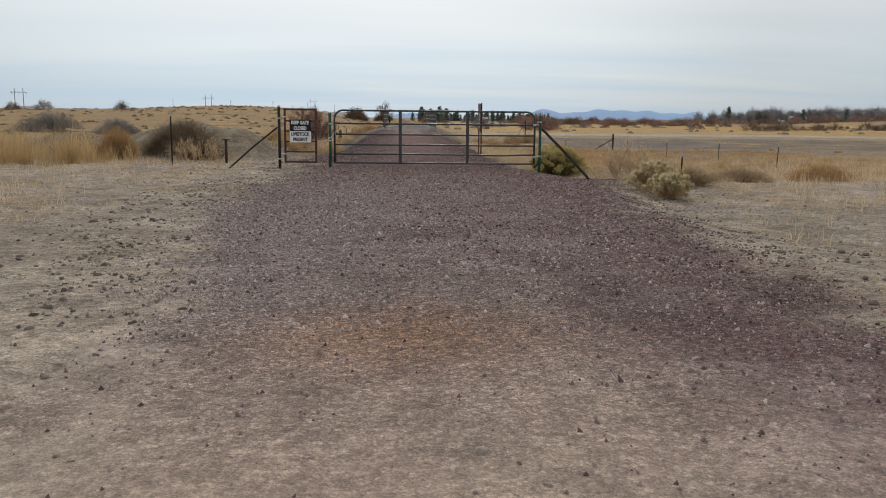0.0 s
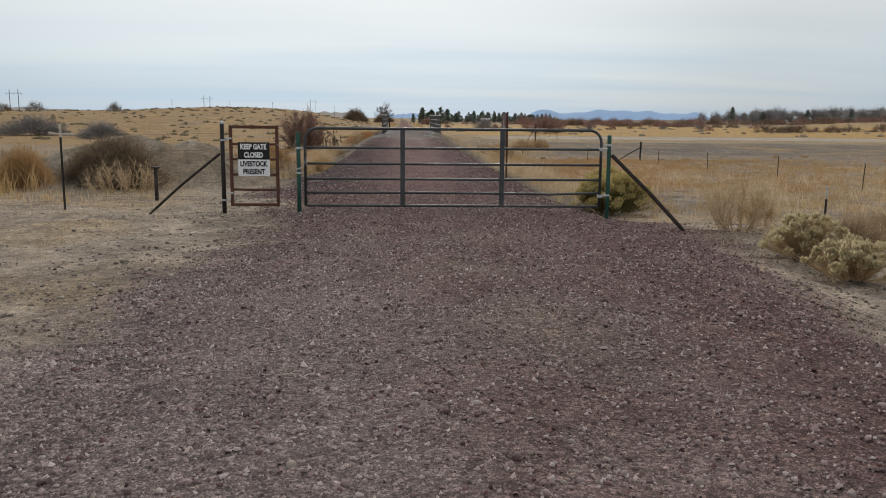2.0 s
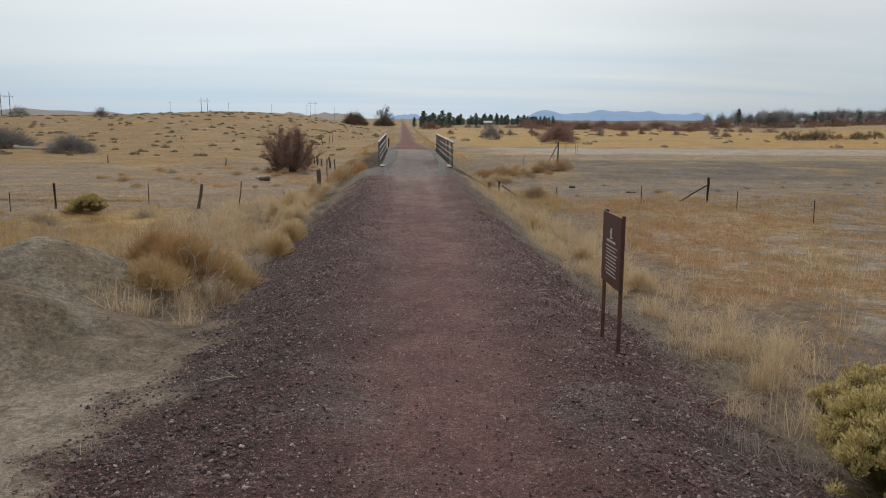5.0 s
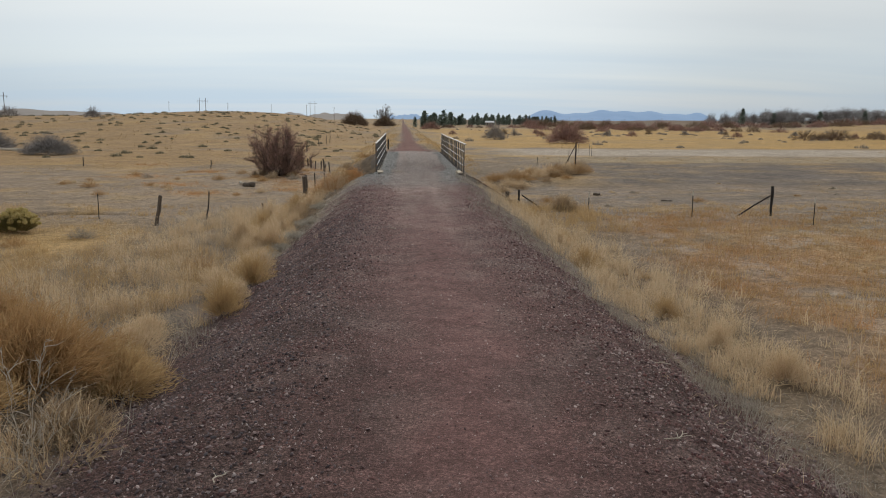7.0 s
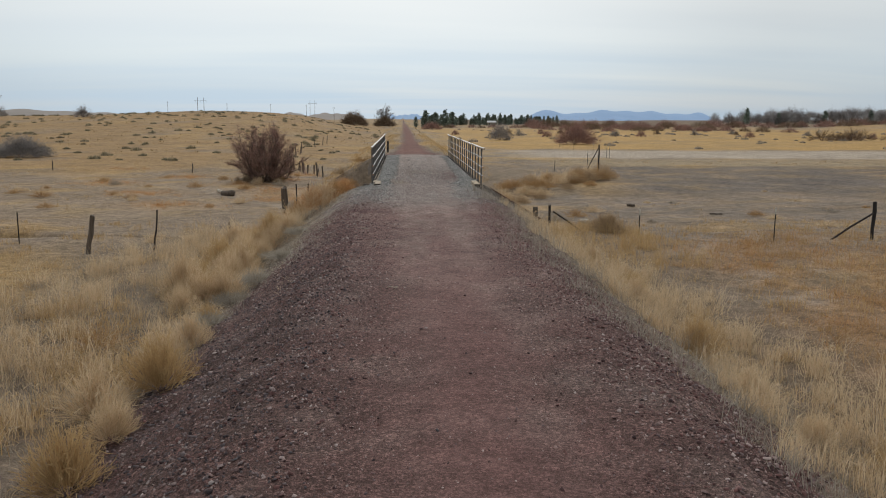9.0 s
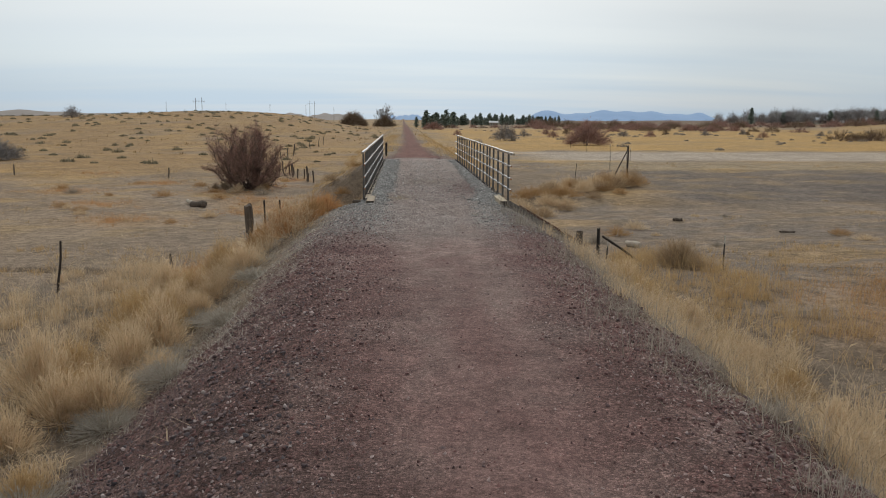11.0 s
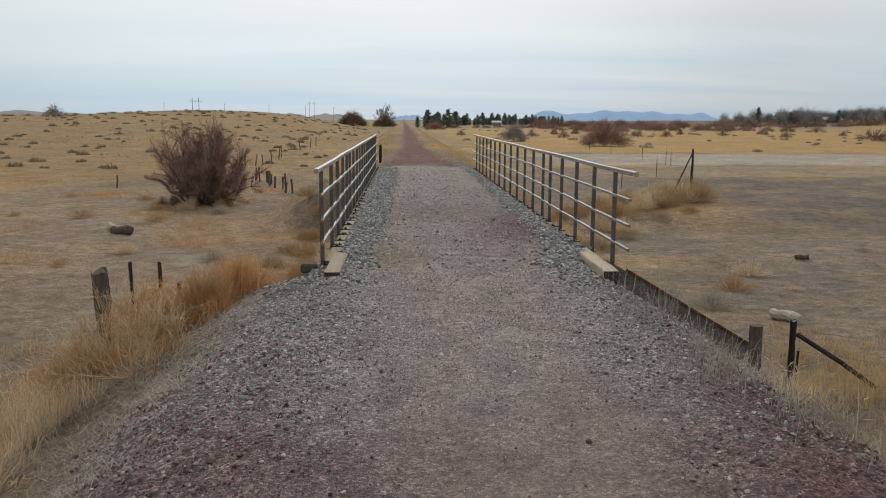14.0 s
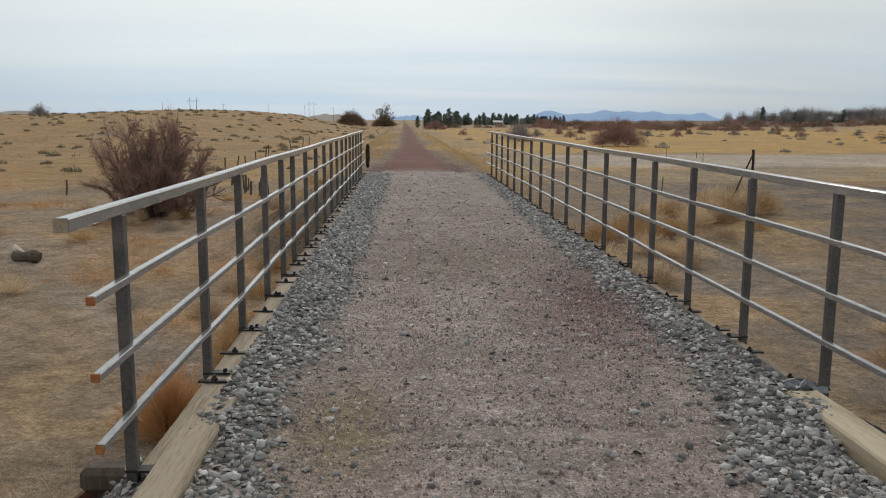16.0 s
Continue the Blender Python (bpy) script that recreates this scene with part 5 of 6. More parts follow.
def letters(words, wide, tall, at, material, parent, name):
    """Raised lettering of a given width and height, facing -y."""
    cu = bpy.data.curves.new(name, "FONT")
    cu.body, cu.align_x, cu.extrude, cu.offset = words, "LEFT", .02, .042
    tmp = new("lettering_source", cu)
    bpy.context.view_layer.update()
    me = bpy.data.meshes.new_from_object(tmp.evaluated_get(bpy.context.evaluated_depsgraph_get()))
    bpy.data.objects.remove(tmp)
    co = np.array([v.co for v in me.vertices])
    lo, hi = co.min(0), co.max(0)
    co = (co - (lo + hi) / 2) / (hi - lo)
    out = np.stack([co[:, 0] * wide, -co[:, 2] * .0016, co[:, 1] * tall], -1).astype(np.float32)
    me.vertices.foreach_set("co", out.ravel())
    me.update()
    me.materials.clear()
    me.materials.append(material)
    ob = new(name, me)
    ob.parent = parent
    ob.location = at
    return ob


def walk_gate():
    e = thing("walk_gate", (-4.32, GATE_Y - .06, .165), "closed red-oxide steel walk-through gate with ladder bars", "gate")
    x0, x1, zb, zt = -.365, .365, .08, 1.32
    for name, at, size in (("stile", (x0, 0, .70), (.05, .045, 1.29)), ("stile", (x1, 0, .70), (.05, .045, 1.29)), ("top_bar", (0, 0, zt), (.68, .043, .048)), ("bottom_bar", (0, 0, zb), (.68, .043, .046))):
        bm = bmesh.new()
        block(bm, at, size, bevel=.006)
        part(name, bm, RUST_PAINT, e)
    for z in (1.05, .81, .565, .325):
        bm = bmesh.new()
        tube(bm, [(x0 + .02, 0, z), (0, 0, z - .004), (x1 - .02, 0, z)], .019, 10)
        part("cross_bar", bm, RUST_PAINT, e, soft=True)
    for z in (1.14, .27):
        bm = bmesh.new()
        block(bm, (x0 - .01, 0, z), (.062, .056, .028), bevel=.004)
        tube(bm, [(x0 - .10, .03, z), (x0, -.02, z)], .009, 7)
        part("hinge", bm, ZINC, e, "zinc wire hinge")
    bm = bmesh.new()
    tube(bm, [(x1, -.03, 1.06), (x1 + .06, -.03, 1.0), (x1 + .16, .0, .99)], .0035, 5)
    part("latch_wire", bm, ZINC, e)
    s = thing("warning_sign", (-4.32, GATE_Y - .098, .19), "black and white sheet metal sign wired to the walk gate", "sign")
    for name, z0, z1, m in (("black_panel", .785, 1.055, SIGN_BLACK), ("white_panel", .52, .782, SIGN_WHITE)):
        bm = bmesh.new()
        block(bm, (0, 0, (z0 + z1) / 2), (.50, .003, z1 - z0))
        part(name, bm, m, s)
    letters("KEEP GATE", .41, .088, (-.005, -.004, .985), SIGN_WHITE, s, "lettering")
    letters("CLOSED", .30, .088, (-.005, -.004, .855), SIGN_WHITE, s, "lettering")
    letters("LIVESTOCK", .43, .088, (0, -.004, .715), SIGN_BLACK, s, "lettering")
    letters("PRESENT", .345, .088, (0, -.004, .590), SIGN_BLACK, s, "lettering")
    for sx in (-.2, .2):
        for z in (1.035, .545):
            bm = bmesh.new()
            tube(bm, [(sx, .01, z), (sx, -.006, z)], .007, 8)
            part("rivet", bm, ZINC, s)


walk_gate()


def black_post():
    z = ground_z(-4.83, GATE_Y)
    e = thing("hinge_post", (-4.83, GATE_Y, z), "black steel pipe post with a silver domed cap", "post", "posts of the gate")
    bm = bmesh.new()
    tube(bm, [(0, 0, -.3), (0, 0, 1.44)], .035, 14)
    part("pipe", bm, BLACK_PIPE, e, soft=True)
    bm = bmesh.new()
    tube(bm, [(0, 0, 1.425), (0, 0, 1.45), (0, 0, 1.472), (0, 0, 1.483)], [.040, .040, .026, .008], 14)
    part("cap", bm, ZINC, e, "silver domed cap", soft=True)
    for s in (.2, 1.16):
        bm = bmesh.new()
        tube(bm, [(0, 0, s), (0, 0, s + .03)], .0395, 14)
        block(bm, (.06, 0, s + .015), (.08, .014, .028), bevel=.003)
        part("strap", bm, ZINC, e, "galvanised clamp")


black_post()


def trail_sign():
    y0, y1, x = 29.0, 29.85, .80
    z = ground_z(x, y0)
    e = thing("trail_sign", (x, y0, z), "brown trail information panel on two steel posts", "sign")
    for y in (0, y1 - y0):
        bm = bmesh.new()
        block(bm, (0, y, .84), (.045, .045, 1.92), bevel=.004)
        part("post", bm, RUST_PAINT, e)
    bm = bmesh.new()
    block(bm, (-.032, (y1 - y0) / 2, 1.30), (.012, y1 - y0 + .10, .96), bevel=.003)
    part("panel", bm, SIGN_BROWN, e)
    bm = bmesh.new()
    for k in range(4):
        block(bm, (-.0405, .43 + .02 * math.sin(k), 1.57 - .035 * k), (.004, .08 + .03 * (k % 2), .028))
    block(bm, (-.0405, .43, 1.41), (.004, .44, .03))
    part("emblem", bm, SIGN_CREAM, e, "cream emblem and title bar")
    for k in range(9):
        bm = bmesh.new()
        block(bm, (-.0405, .40 + .03 * math.sin(k * 2.1), 1.34 - .047 * k), (.003, .60 - .12 * abs(math.sin(k * 1.7)), .014))
        part("print_line", bm, SIGN_CREAM, e)


trail_sign()


# ---- fences ----
def steel_post(parent, at, tall, lean=(0, 0), tip=True):
    """A T-shaped steel fence post with a pale tip."""
    z = ground_z(*at) if len(at) == 2 else at[2]
    bm = bmesh.new()
    m = Matrix.Translation((at[0], at[1], z)) @ pose(0, 0, 0, lean[0], lean[1], 0)
    block(bm, (0, 0, tall / 2 - .1), (.034, .006, tall + .2))
    block(bm, (0, .014, tall / 2 - .1), (.006, .026, tall + .2))
    for k in range(int(tall / .12)):
        block(bm, (0, -.005, .2 + k * .12), (.012, .008, .02))
    bmesh.ops.transform(bm, matrix=m, verts=bm.verts)
    p = part("steel_post", bm, BLACK_PIPE, parent)
    if tip:
        bm = bmesh.new()
        block(bm, (0, 0, tall - .09), (.037, .010, .20))
        block(bm, (0, .014, tall - .09), (.010, .029, .20))
        bmesh.ops.transform(bm, matrix=m, verts=bm.verts)
        part("tip", bm, SIGN_CREAM, p, "white painted tip")
    return m @ Vector((0, 0, tall))


def wood_post(parent, at, tall, r=.07, lean=(0, 0), seed=1, material=None, name="wooden_post"):
    rng = random.Random(seed)
    z = ground_z(*at)
    bm = bmesh.new()
    pts = [(.015 * rng.uniform(-1, 1), .015 * rng.uniform(-1, 1), -.2 + (tall + .2) * k / 5) for k in range(6)]
    tube(bm, pts, [r * rng.uniform(.86, 1.12) for _ in pts], 9)
    top = [v for v in bm.verts if v.co.z > tall - .01]
    for v in top:
        v.co.z += rng.uniform(-.05, .04) * r / .07
    for v in bm.verts:
        v.co.x += rng.uniform(-.12, .12) * r
        v.co.y += rng.uniform(-.12, .12) * r
    m = Matrix.Translation((at[0], at[1], z)) @ pose(0, 0, 0, lean[0], lean[1], 0)
    bmesh.ops.transform(bm, matrix=m, verts=bm.verts)
    part(name, bm, material or POST_WOOD, parent)
    return m @ Vector((0, 0, tall))


def strands(parent, tops, falls, slack=.03):
    """Wires from post to post, each strand a thin bar of its own."""
    for f in falls:
        bm = bmesh.new()
        line = []
        for a, b in zip(tops, tops[1:]):
            a, b = Vector(a) - Vector((0, 0, f)), Vector(b) - Vector((0, 0, f))
            line += [a, (a + b) / 2 - Vector((0, 0, slack))]
        tube(bm, line + [b], .0022, 4, caps=False)
        part("wire", bm, WIRE_METAL, parent)


def fence(label):
    return thing("wire_fence", (0, 0, 0), label, "fence", "wire fences")


f = fence("barbed wire fence with a steel post beside the walk gate")
tops = [Vector((-4.86, 20.8, 1.5)), steel_post(f, (-7.40, 20.9), 1.36)]
strands(f, tops, (.12, .38, .64, .90, 1.12))
f = fence("sagging wire fence with thin steel posts across the meadow")
tops = [Vector((1.47, 20.8, 1.25)), steel_post(f, (4.62, 19.8), .72), steel_post(f, (14.0, 35.0), 1.15, (0, 2)), steel_post(f, (14.1, 41.7), 1.1), steel_post(f, (14.1, 49.8), 1.08, (0, -2)), steel_post(f, (13.0, 54.6), 1.0)]
corner = wood_post(f, (12.85, 57.8), 1.2, .055, seed=4, material=BLACK_PIPE, name="corner_post")
tops.append(corner)
strands(f, tops[1:], (.15, .45, .75), .05)
f = fence("old wire fence from the corner post down to the bridge")
tops = [corner, steel_post(f, (9.46, 57.4), 1.05), steel_post(f, (5.7, 59.2), .85), wood_post(f, (3.03, 61.1), 1.2, .045, seed=6, material=BLACK_PIPE, name="end_post")]
steel_post(f, (3.42, 61.75), .72, (0, 3))
strands(f, tops, (.12, .4, .7), .05)
brace_rail((12.8, 57.75, corner.z - .35), (11.25, 57.5, ground_z(11.25, 57.5)), "black pipe brace at the fence corner")
brace_rail((3.2, 61.35, tops[-1].z - .25), (4.15, 60.7, ground_z(4.15, 60.7)), "black pipe brace by the creek fence")
f = fence("leaning old fence of wooden and steel posts below the bank")
tops = [steel_post(f, (-18.95, 54.8), 1.05), wood_post(f, (-17.6, 56.2), 1.15, .05, seed=7, material=BLACK_PIPE, name="dark_post"), steel_post(f, (-14.2, 58.6), 1.0, tip=False), wood_post(f, (-11.4, 56.8), 1.15, .075, (0, 9), seed=8), wood_post(f, (-9.7, 57.5), 1.28, .025, (0, 7), seed=9, material=RUST_PIPE), wood_post(f, (-7.9, 60.0), .6, .03, (0, -6), seed=10)]
strands(f, tops, (.15, .5, .8), .06)
f = fence("weathered cedar post and thin stakes beside the bridge")
for k, (px, py, top, r, lean) in enumerate(((-6.4, 62.28, .30, .1, -1), (-5.95, 62.2, .41, .024, -1), (-5.55, 62.1, .42, .03, 0), (-5.19, 62.1, .13, .024, -3))):
    wood_post(f, (px, py), top - ground_z(px, py), r, (0, lean), seed=11 + k, material=POST_WOOD if k == 0 else RUST_PIPE)
wood_post(f, (-6.15, 62.2), 1.6, .03, (2, -14), seed=15, material=PALE_WOOD, name="bleached_branch")
wood_post(f, (-6.75, 62.1), 1.6, .02, (6, 12), seed=16, material=PALE_WOOD, name="bleached_branch")
f = fence("row of rotten old trestle piles sawn off in the grass")
for k in range(13):
    u = k / 12
    wood_post(f, (-12.4 + 4.1 * u + .25 * math.sin(k * 5), 108.3 - 11.6 * u), .55 + .45 * abs(math.sin(k * 2.3)), .055, (3 * math.sin(k), 5 * math.sin(k * 1.9)), seed=30 + k, name="pile_stub")
f = fence("leaning thin stakes on the slope behind the old piles")
for k, (px, py, tall) in enumerate(((-15.6, 121, .9), (-15.0, 122.5, 1.0), (-14.6, 124, .9), (-14.3, 127, 1.1), (-14.6, 133, 1.3), (-14.9, 137, 1.3), (-14.8, 152, 1.2), (-14.5, 160, 1.3), (-14.4, 166, 1.2))):
    wood_post(f, (px, py), tall, .05, (2 * math.sin(k), 9 * math.sin(k * 1.9)), seed=140 + k, name="stake")
f = fence("broken wire fence with a braced post beyond the creek")
tops = [steel_post(f, (8.8, 91.5), 1.0, (0, 3), tip=False), wood_post(f, (11.3, 88.4), 2.35, .05, seed=50, material=RUST_PIPE, name="braced_post"), steel_post(f, (12.9, 98.9), 1.2), steel_post(f, (17.9, 111.5), 1.2)]
strands(f, tops, (.15, .45, .75), .05)
f = fence("thin wire fence running off along the dirt road")
tops = [steel_post(f, (18.0, 113), 1.2), steel_post(f, (18.5, 121), 1.2), steel_post(f, (19.3, 135), 1.2), steel_post(f, (20.0, 148), 1.2)]
strands(f, tops, (.15, .45, .75), .05)
brace_rail((11.3, 88.4, .9), (9.9, 87.4, ground_z(9.9, 87.4)), "rusted brace of the far fence post")
f = fence("single green steel post outside the bridge railing")
steel_post(f, (1.32, 68.6), 1.75)
for k, (px, py) in enumerate(((-19.5, 101), (-32, 104), (-14.5, 99.5))):
    f = fence("lone leaning stake on the creek flat")
    wood_post(f, (px, py), .8, .05, (0, 4 - 3 * k), seed=60 + k, name="stake")
for seed, (sx, sy), tall, label in ((70, (-6.58, 23.1), .62, "short rusty pipe stub with a flat cap"), ):
    f = thing("pipe_stub", (sx, sy, ground_z(sx, sy)), label, "post")
    bm = bmesh.new()
    tube(bm, [(0, 0, -.2), (0, 0, tall)], .035, 10)
    part("pipe", bm, RUST_PIPE, f, soft=True)
    bm = bmesh.new()
    block(bm, (0, 0, tall + .012), (.15, .15, .022), (3, 4, 20), bevel=.004)
    part("cap_plate", bm, RUST_PIPE, f, "bent rusty cap plate")
f = thing("wood_stub", (2.52, 61.1, ground_z(2.52, 61.1)), "rotten sawn-off timber post stub", "post")
bm = bmesh.new()
tube(bm, [(0, 0, -.3), (.01, 0, .4), (0, .01, -.28 - ground_z(2.52, 61.1))], [.10, .095, .085], 11)
part("stump", bm, POST_WOOD, f)


# ---- the bridge ----
RAIL_L, RAIL_R, DECK = -3.23, .60, .5
BEGIN, END = 61.3, 82.7


def rail_posts(side):
    if side < 0:
        return [61.45, 62.92, 64.07, 65.26, 66.28] + [67.14 + 1.235 * k for k in range(13)]
    return [61.3, 62.48, 63.69, 64.92, 66.05] + [66.84 + 1.24 * k for k in range(13)]


def square_bar(bm, pts, s):
    """A square tube along points that run in y, its long edges slightly eased."""
    e = .12 * s
    ring = [(-s / 2 + e, -s / 2), (s / 2 - e, -s / 2), (s / 2, -s / 2 + e), (s / 2, s / 2 - e), (s / 2 - e, s / 2), (-s / 2 + e, s / 2), (-s / 2, s / 2 - e), (-s / 2, -s / 2 + e)]
    rows = [[bm.verts.new((p[0] + u, p[1], p[2] + w)) for u, w in ring] for p in pts]
    for r0, r1 in zip(rows, rows[1:]):
        for k in range(8):
            bm.faces.new((r0[k], r1[k], r1[(k + 1) % 8], r0[(k + 1) % 8]))
    bm.faces.new(rows[0])
    bm.faces.new(list(reversed(rows[-1])))


def railing(x, inner, start, label):
    """Steel posts, a square top rail on them and three square rails on their trail side."""
    e = thing("bridge_railing", (x, BEGIN, DECK), label, "railing", "bridge railings")
    for k, y in enumerate(rail_posts(-inner)):
        bm = bmesh.new()
        block(bm, (0, y - BEGIN, .56), (.052, .052, 1.36), (0, .25 * math.sin(k * 3.1), 0), bevel=.005)
        p = part("post", bm, STEEL, e)
        bm = bmesh.new()
        block(bm, (inner * .06, y - BEGIN, .045), (.17, .07, .010))
        block(bm, (inner * .11, y - BEGIN, .055), (.022, .022, .03))
        part("foot_plate", bm, BLACK_IRON, p, "black iron foot plate")
    for z, s, o in ((1.268, .056, 0.0), (.955, .035, .044), (.645, .035, .044), (.345, .035, .044)):
        first = start + (0 if z > 1.2 else .12 if x < -1 else .08)
        for a, b in ((first, 66.65), (66.66, END + .25)):
            bm = bmesh.new()
            square_bar(bm, [(inner * o + .005 * math.sin(y * 1.7), y - BEGIN, z + .005 * math.sin(y + z * 9)) for y in np.linspace(a, b, 9)], s)
            part("top_rail" if z > 1.2 else "rail", bm, RAIL_TOP, e)
        bm = bmesh.new()
        block(bm, (inner * o, first - BEGIN - .002, z), (s * .96, .012, s * .96))
        part("rail_end", bm, CUT_STEEL if z < 1.2 else NEW_WOOD, e, "rust-orange cut tube end")
    return e


railing(RAIL_L, 1, 60.84, "weathered grey steel bridge railing with three lower rails")
railing(RAIL_R, -1, 60.34, "weathered grey steel bridge railing, rails overhanging its end post")


def curb(x, y0, y1, material, label, wide=.19, tall=.17, top=.57, seed=0):
    e = thing("curb_timber", (x, y0, top - tall), label, "timber", "bridge curb timbers")
    rng = random.Random(seed)
    bm = bmesh.new()
    rows = []
    for y in np.linspace(0, y1 - y0, max(4, int((y1 - y0) / .3))):
        w, h, dx = wide / 2 * rng.uniform(.97, 1.02), tall * rng.uniform(.97, 1.02), rng.uniform(-.004, .004)
        rows.append([bm.verts.new((dx + u * w, y, v)) for u, v in ((-1, 0), (1, 0), (1, h - .014), (.91, h), (.2, h - rng.uniform(0, .006)), (-.5, h - rng.uniform(0, .006)), (-.91, h), (-1, h - .014))])
    for r0, r1 in zip(rows, rows[1:]):
        for k in range(8):
            bm.faces.new((r0[k], r1[k], r1[(k + 1) % 8], r0[(k + 1) % 8]))
    bm.faces.new(rows[0])
    bm.faces.new(list(reversed(rows[-1])))
    part("beam", bm, material, e)
    bm = bmesh.new()
    block(bm, (0, -.002, tall / 2 - .004), (wide * .94, .006, tall * .9), bevel=.002)
    part("end_grain", bm, DARK_WOOD, e, "dark rotten end grain")
    return e


for side, x, inner in (("l", RAIL_L, 1), ("r", RAIL_R, -1)):
    curb(x + inner * .20, 60.55, 62.35, NEW_WOOD if inner > 0 else YELLOW_WOOD, "pale new curb beam end at the bridge approach", .20, .19, .575, seed=int(x * 7))
    for k, (a, b) in enumerate(((61.5, 66.2), (66.25, 71.6), (71.65, 77.0), (77.05, 82.6))):
        c = curb(x + inner * .10, a, b, OLD_WOOD if k else NEW_WOOD, "grey weathered curb timber with iron clips", .19, .17, .535 if inner > 0 else .505, seed=k + int(x * 5))
        y = a + (.62 if k else 1.25)
        while y < b - .1:
            bm = bmesh.new()
            block(bm, (inner * .01, y - a, .176), (.26, .045, .012), bevel=.003)
            block(bm, (inner * .135, y - a, .15), (.012, .045, .06))
            tube(bm, [(-inner * .02, y - a, .17), (-inner * .02, y - a, .215)], .011, 7)
            tube(bm, [(-inner * .02, y - a, .182), (-inner * .02, y - a, .2)], .022, 6)
            part("iron_clip", bm, BLACK_IRON, c, "black iron clip with a bolt")
            y += .625


def deck():
    e = thing("bridge_deck", (MIDDLE, 72, 0), "timber trestle bridge deck on dark stringers", "bridge")
    for k in range(44):
        y = 61.75 + k * .462
        bm = bmesh.new()
        block(bm, (.13, y - 72, .355), (3.62, .40, .07))
        part("deck_plank", bm, DARK_WOOD, e)
    for x in (-1.75, -.6, .6, 1.9):
        bm = bmesh.new()
        block(bm, (x, 0, .16), (.26, 20.6, .31), bevel=.01)
        part("stringer", bm, DARK_WOOD, e)
    for y in (-5.2, 0, 5.2):
        bm = bmesh.new()
        block(bm, (.1, y, -.12), (3.9, .3, .25), bevel=.012)
        part("pier_cap", bm, DARK_WOOD, e)
        for x in (-1.5, -.4, .7, 1.75):
            bm = bmesh.new()
            tube(bm, [(x, y, -.24), (x * 1.05, y, -2.5)], .14, 10)
            part("pile", bm, DARK_WOOD, e)


deck()


def wing_wall(x0, x1, z0, z1, y0, y1, base, label):
    """Horizontal planks under a sloping cap, on the downhill side of an abutment."""
    e = thing("wing_wall", ((x0 + x1) / 2, y0, base), label, "retaining wall", "abutment wing walls")
    n, cx = 9, (x0 + x1) / 2
    for k in range(n):
        lo = base + (max(z0, z1) - base) * k / n
        hi = base + (max(z0, z1) - base) * (k + 1) / n - .008
        # each plank runs as far as the sloping top lets it, its end sawn to the slope
        ends = [x0 + (x1 - x0) * float(np.clip((h - z0) / (z1 - z0), 0, 1)) for h in (lo, hi)]
        if abs(ends[0] - x0) < .08:
            continue
        bm = bmesh.new()
        rows = []
        for back in (0, .07):
            corners = ((x0, lo), (ends[0], lo), (ends[1], hi), (x0, hi))
            rows.append([bm.verts.new((px - cx, back + (y1 - y0) * (px - x0) / (x1 - x0), pz - base)) for px, pz in corners])
        bm.faces.new(rows[0])
        bm.faces.new(list(reversed(rows[1])))
        for s in range(4):
            bm.faces.new((rows[0][s], rows[1][s], rows[1][(s + 1) % 4], rows[0][(s + 1) % 4]))
        bmesh.ops.recalc_face_normals(bm, faces=bm.faces[:])
        part("plank", bm, WALL_WOOD, e)
    bm = bmesh.new()
    f = .13
    tube(bm, [(x0 + f * (x1 - x0) - cx, f * (y1 - y0), z0 + f * (z1 - z0) - base + .02), (x1 - cx, y1 - y0, z1 - base + .02)], .034, 4)
    part("cap_rail", bm, RUST_PAINT, e, "rust-red cap rail")


wing_wall(.76, 2.85, .42, -.82, 62.2, 61.85, -1.7, "dark creosoted plank wing wall sloping down the bank")
wing_wall(-3.45, -4.5, .30, -.45, 62.05, 61.8, -1.7, "dark plank wing wall half buried in weeds")
for y, label in ((61.95, "near"), (81.45, "far")):
    e = thing("abutment", (MIDDLE, y, -1.7), "dark plank abutment under the bridge end", "bridge", "bridge abutments")
    for k in range(7):
        bm = bmesh.new()
        block(bm, (.13, 0, .15 + .29 * k), (4.05, .12, .28), bevel=.008)
        part("plank", bm, DARK_WOOD, e)
e = thing("timber_end", (-3.40, 61.68, .31), "split brown timber end sticking out of the bank", "timber")
bm = bmesh.new()
block(bm, (0, 0, .1), (.30, .17, .13), (0, 3, 4), bevel=.03)
part("beam", bm, POST_WOOD, e)
e = thing("torn_cloth", (-3.16, 82.55, 1.05), "dark torn cloth hanging on the railing's far end", "cloth")
bm = bmesh.new()
g = bmesh.ops.create_grid(bm, x_segments=7, y_segments=10, size=.5)
for v in bm.verts:
    u, w = v.co.x, v.co.y
    v.co = Vector((.06 * math.sin(w * 5 + u * 4) + .1, u * .26 * (1.2 - .5 * w), w * .62 + .05 * math.sin(u * 9)))
bmesh.ops.solidify(bm, geom=bm.faces[:], thickness=.012)
part("fabric", bm, BLACK_PIPE, e, soft=True)


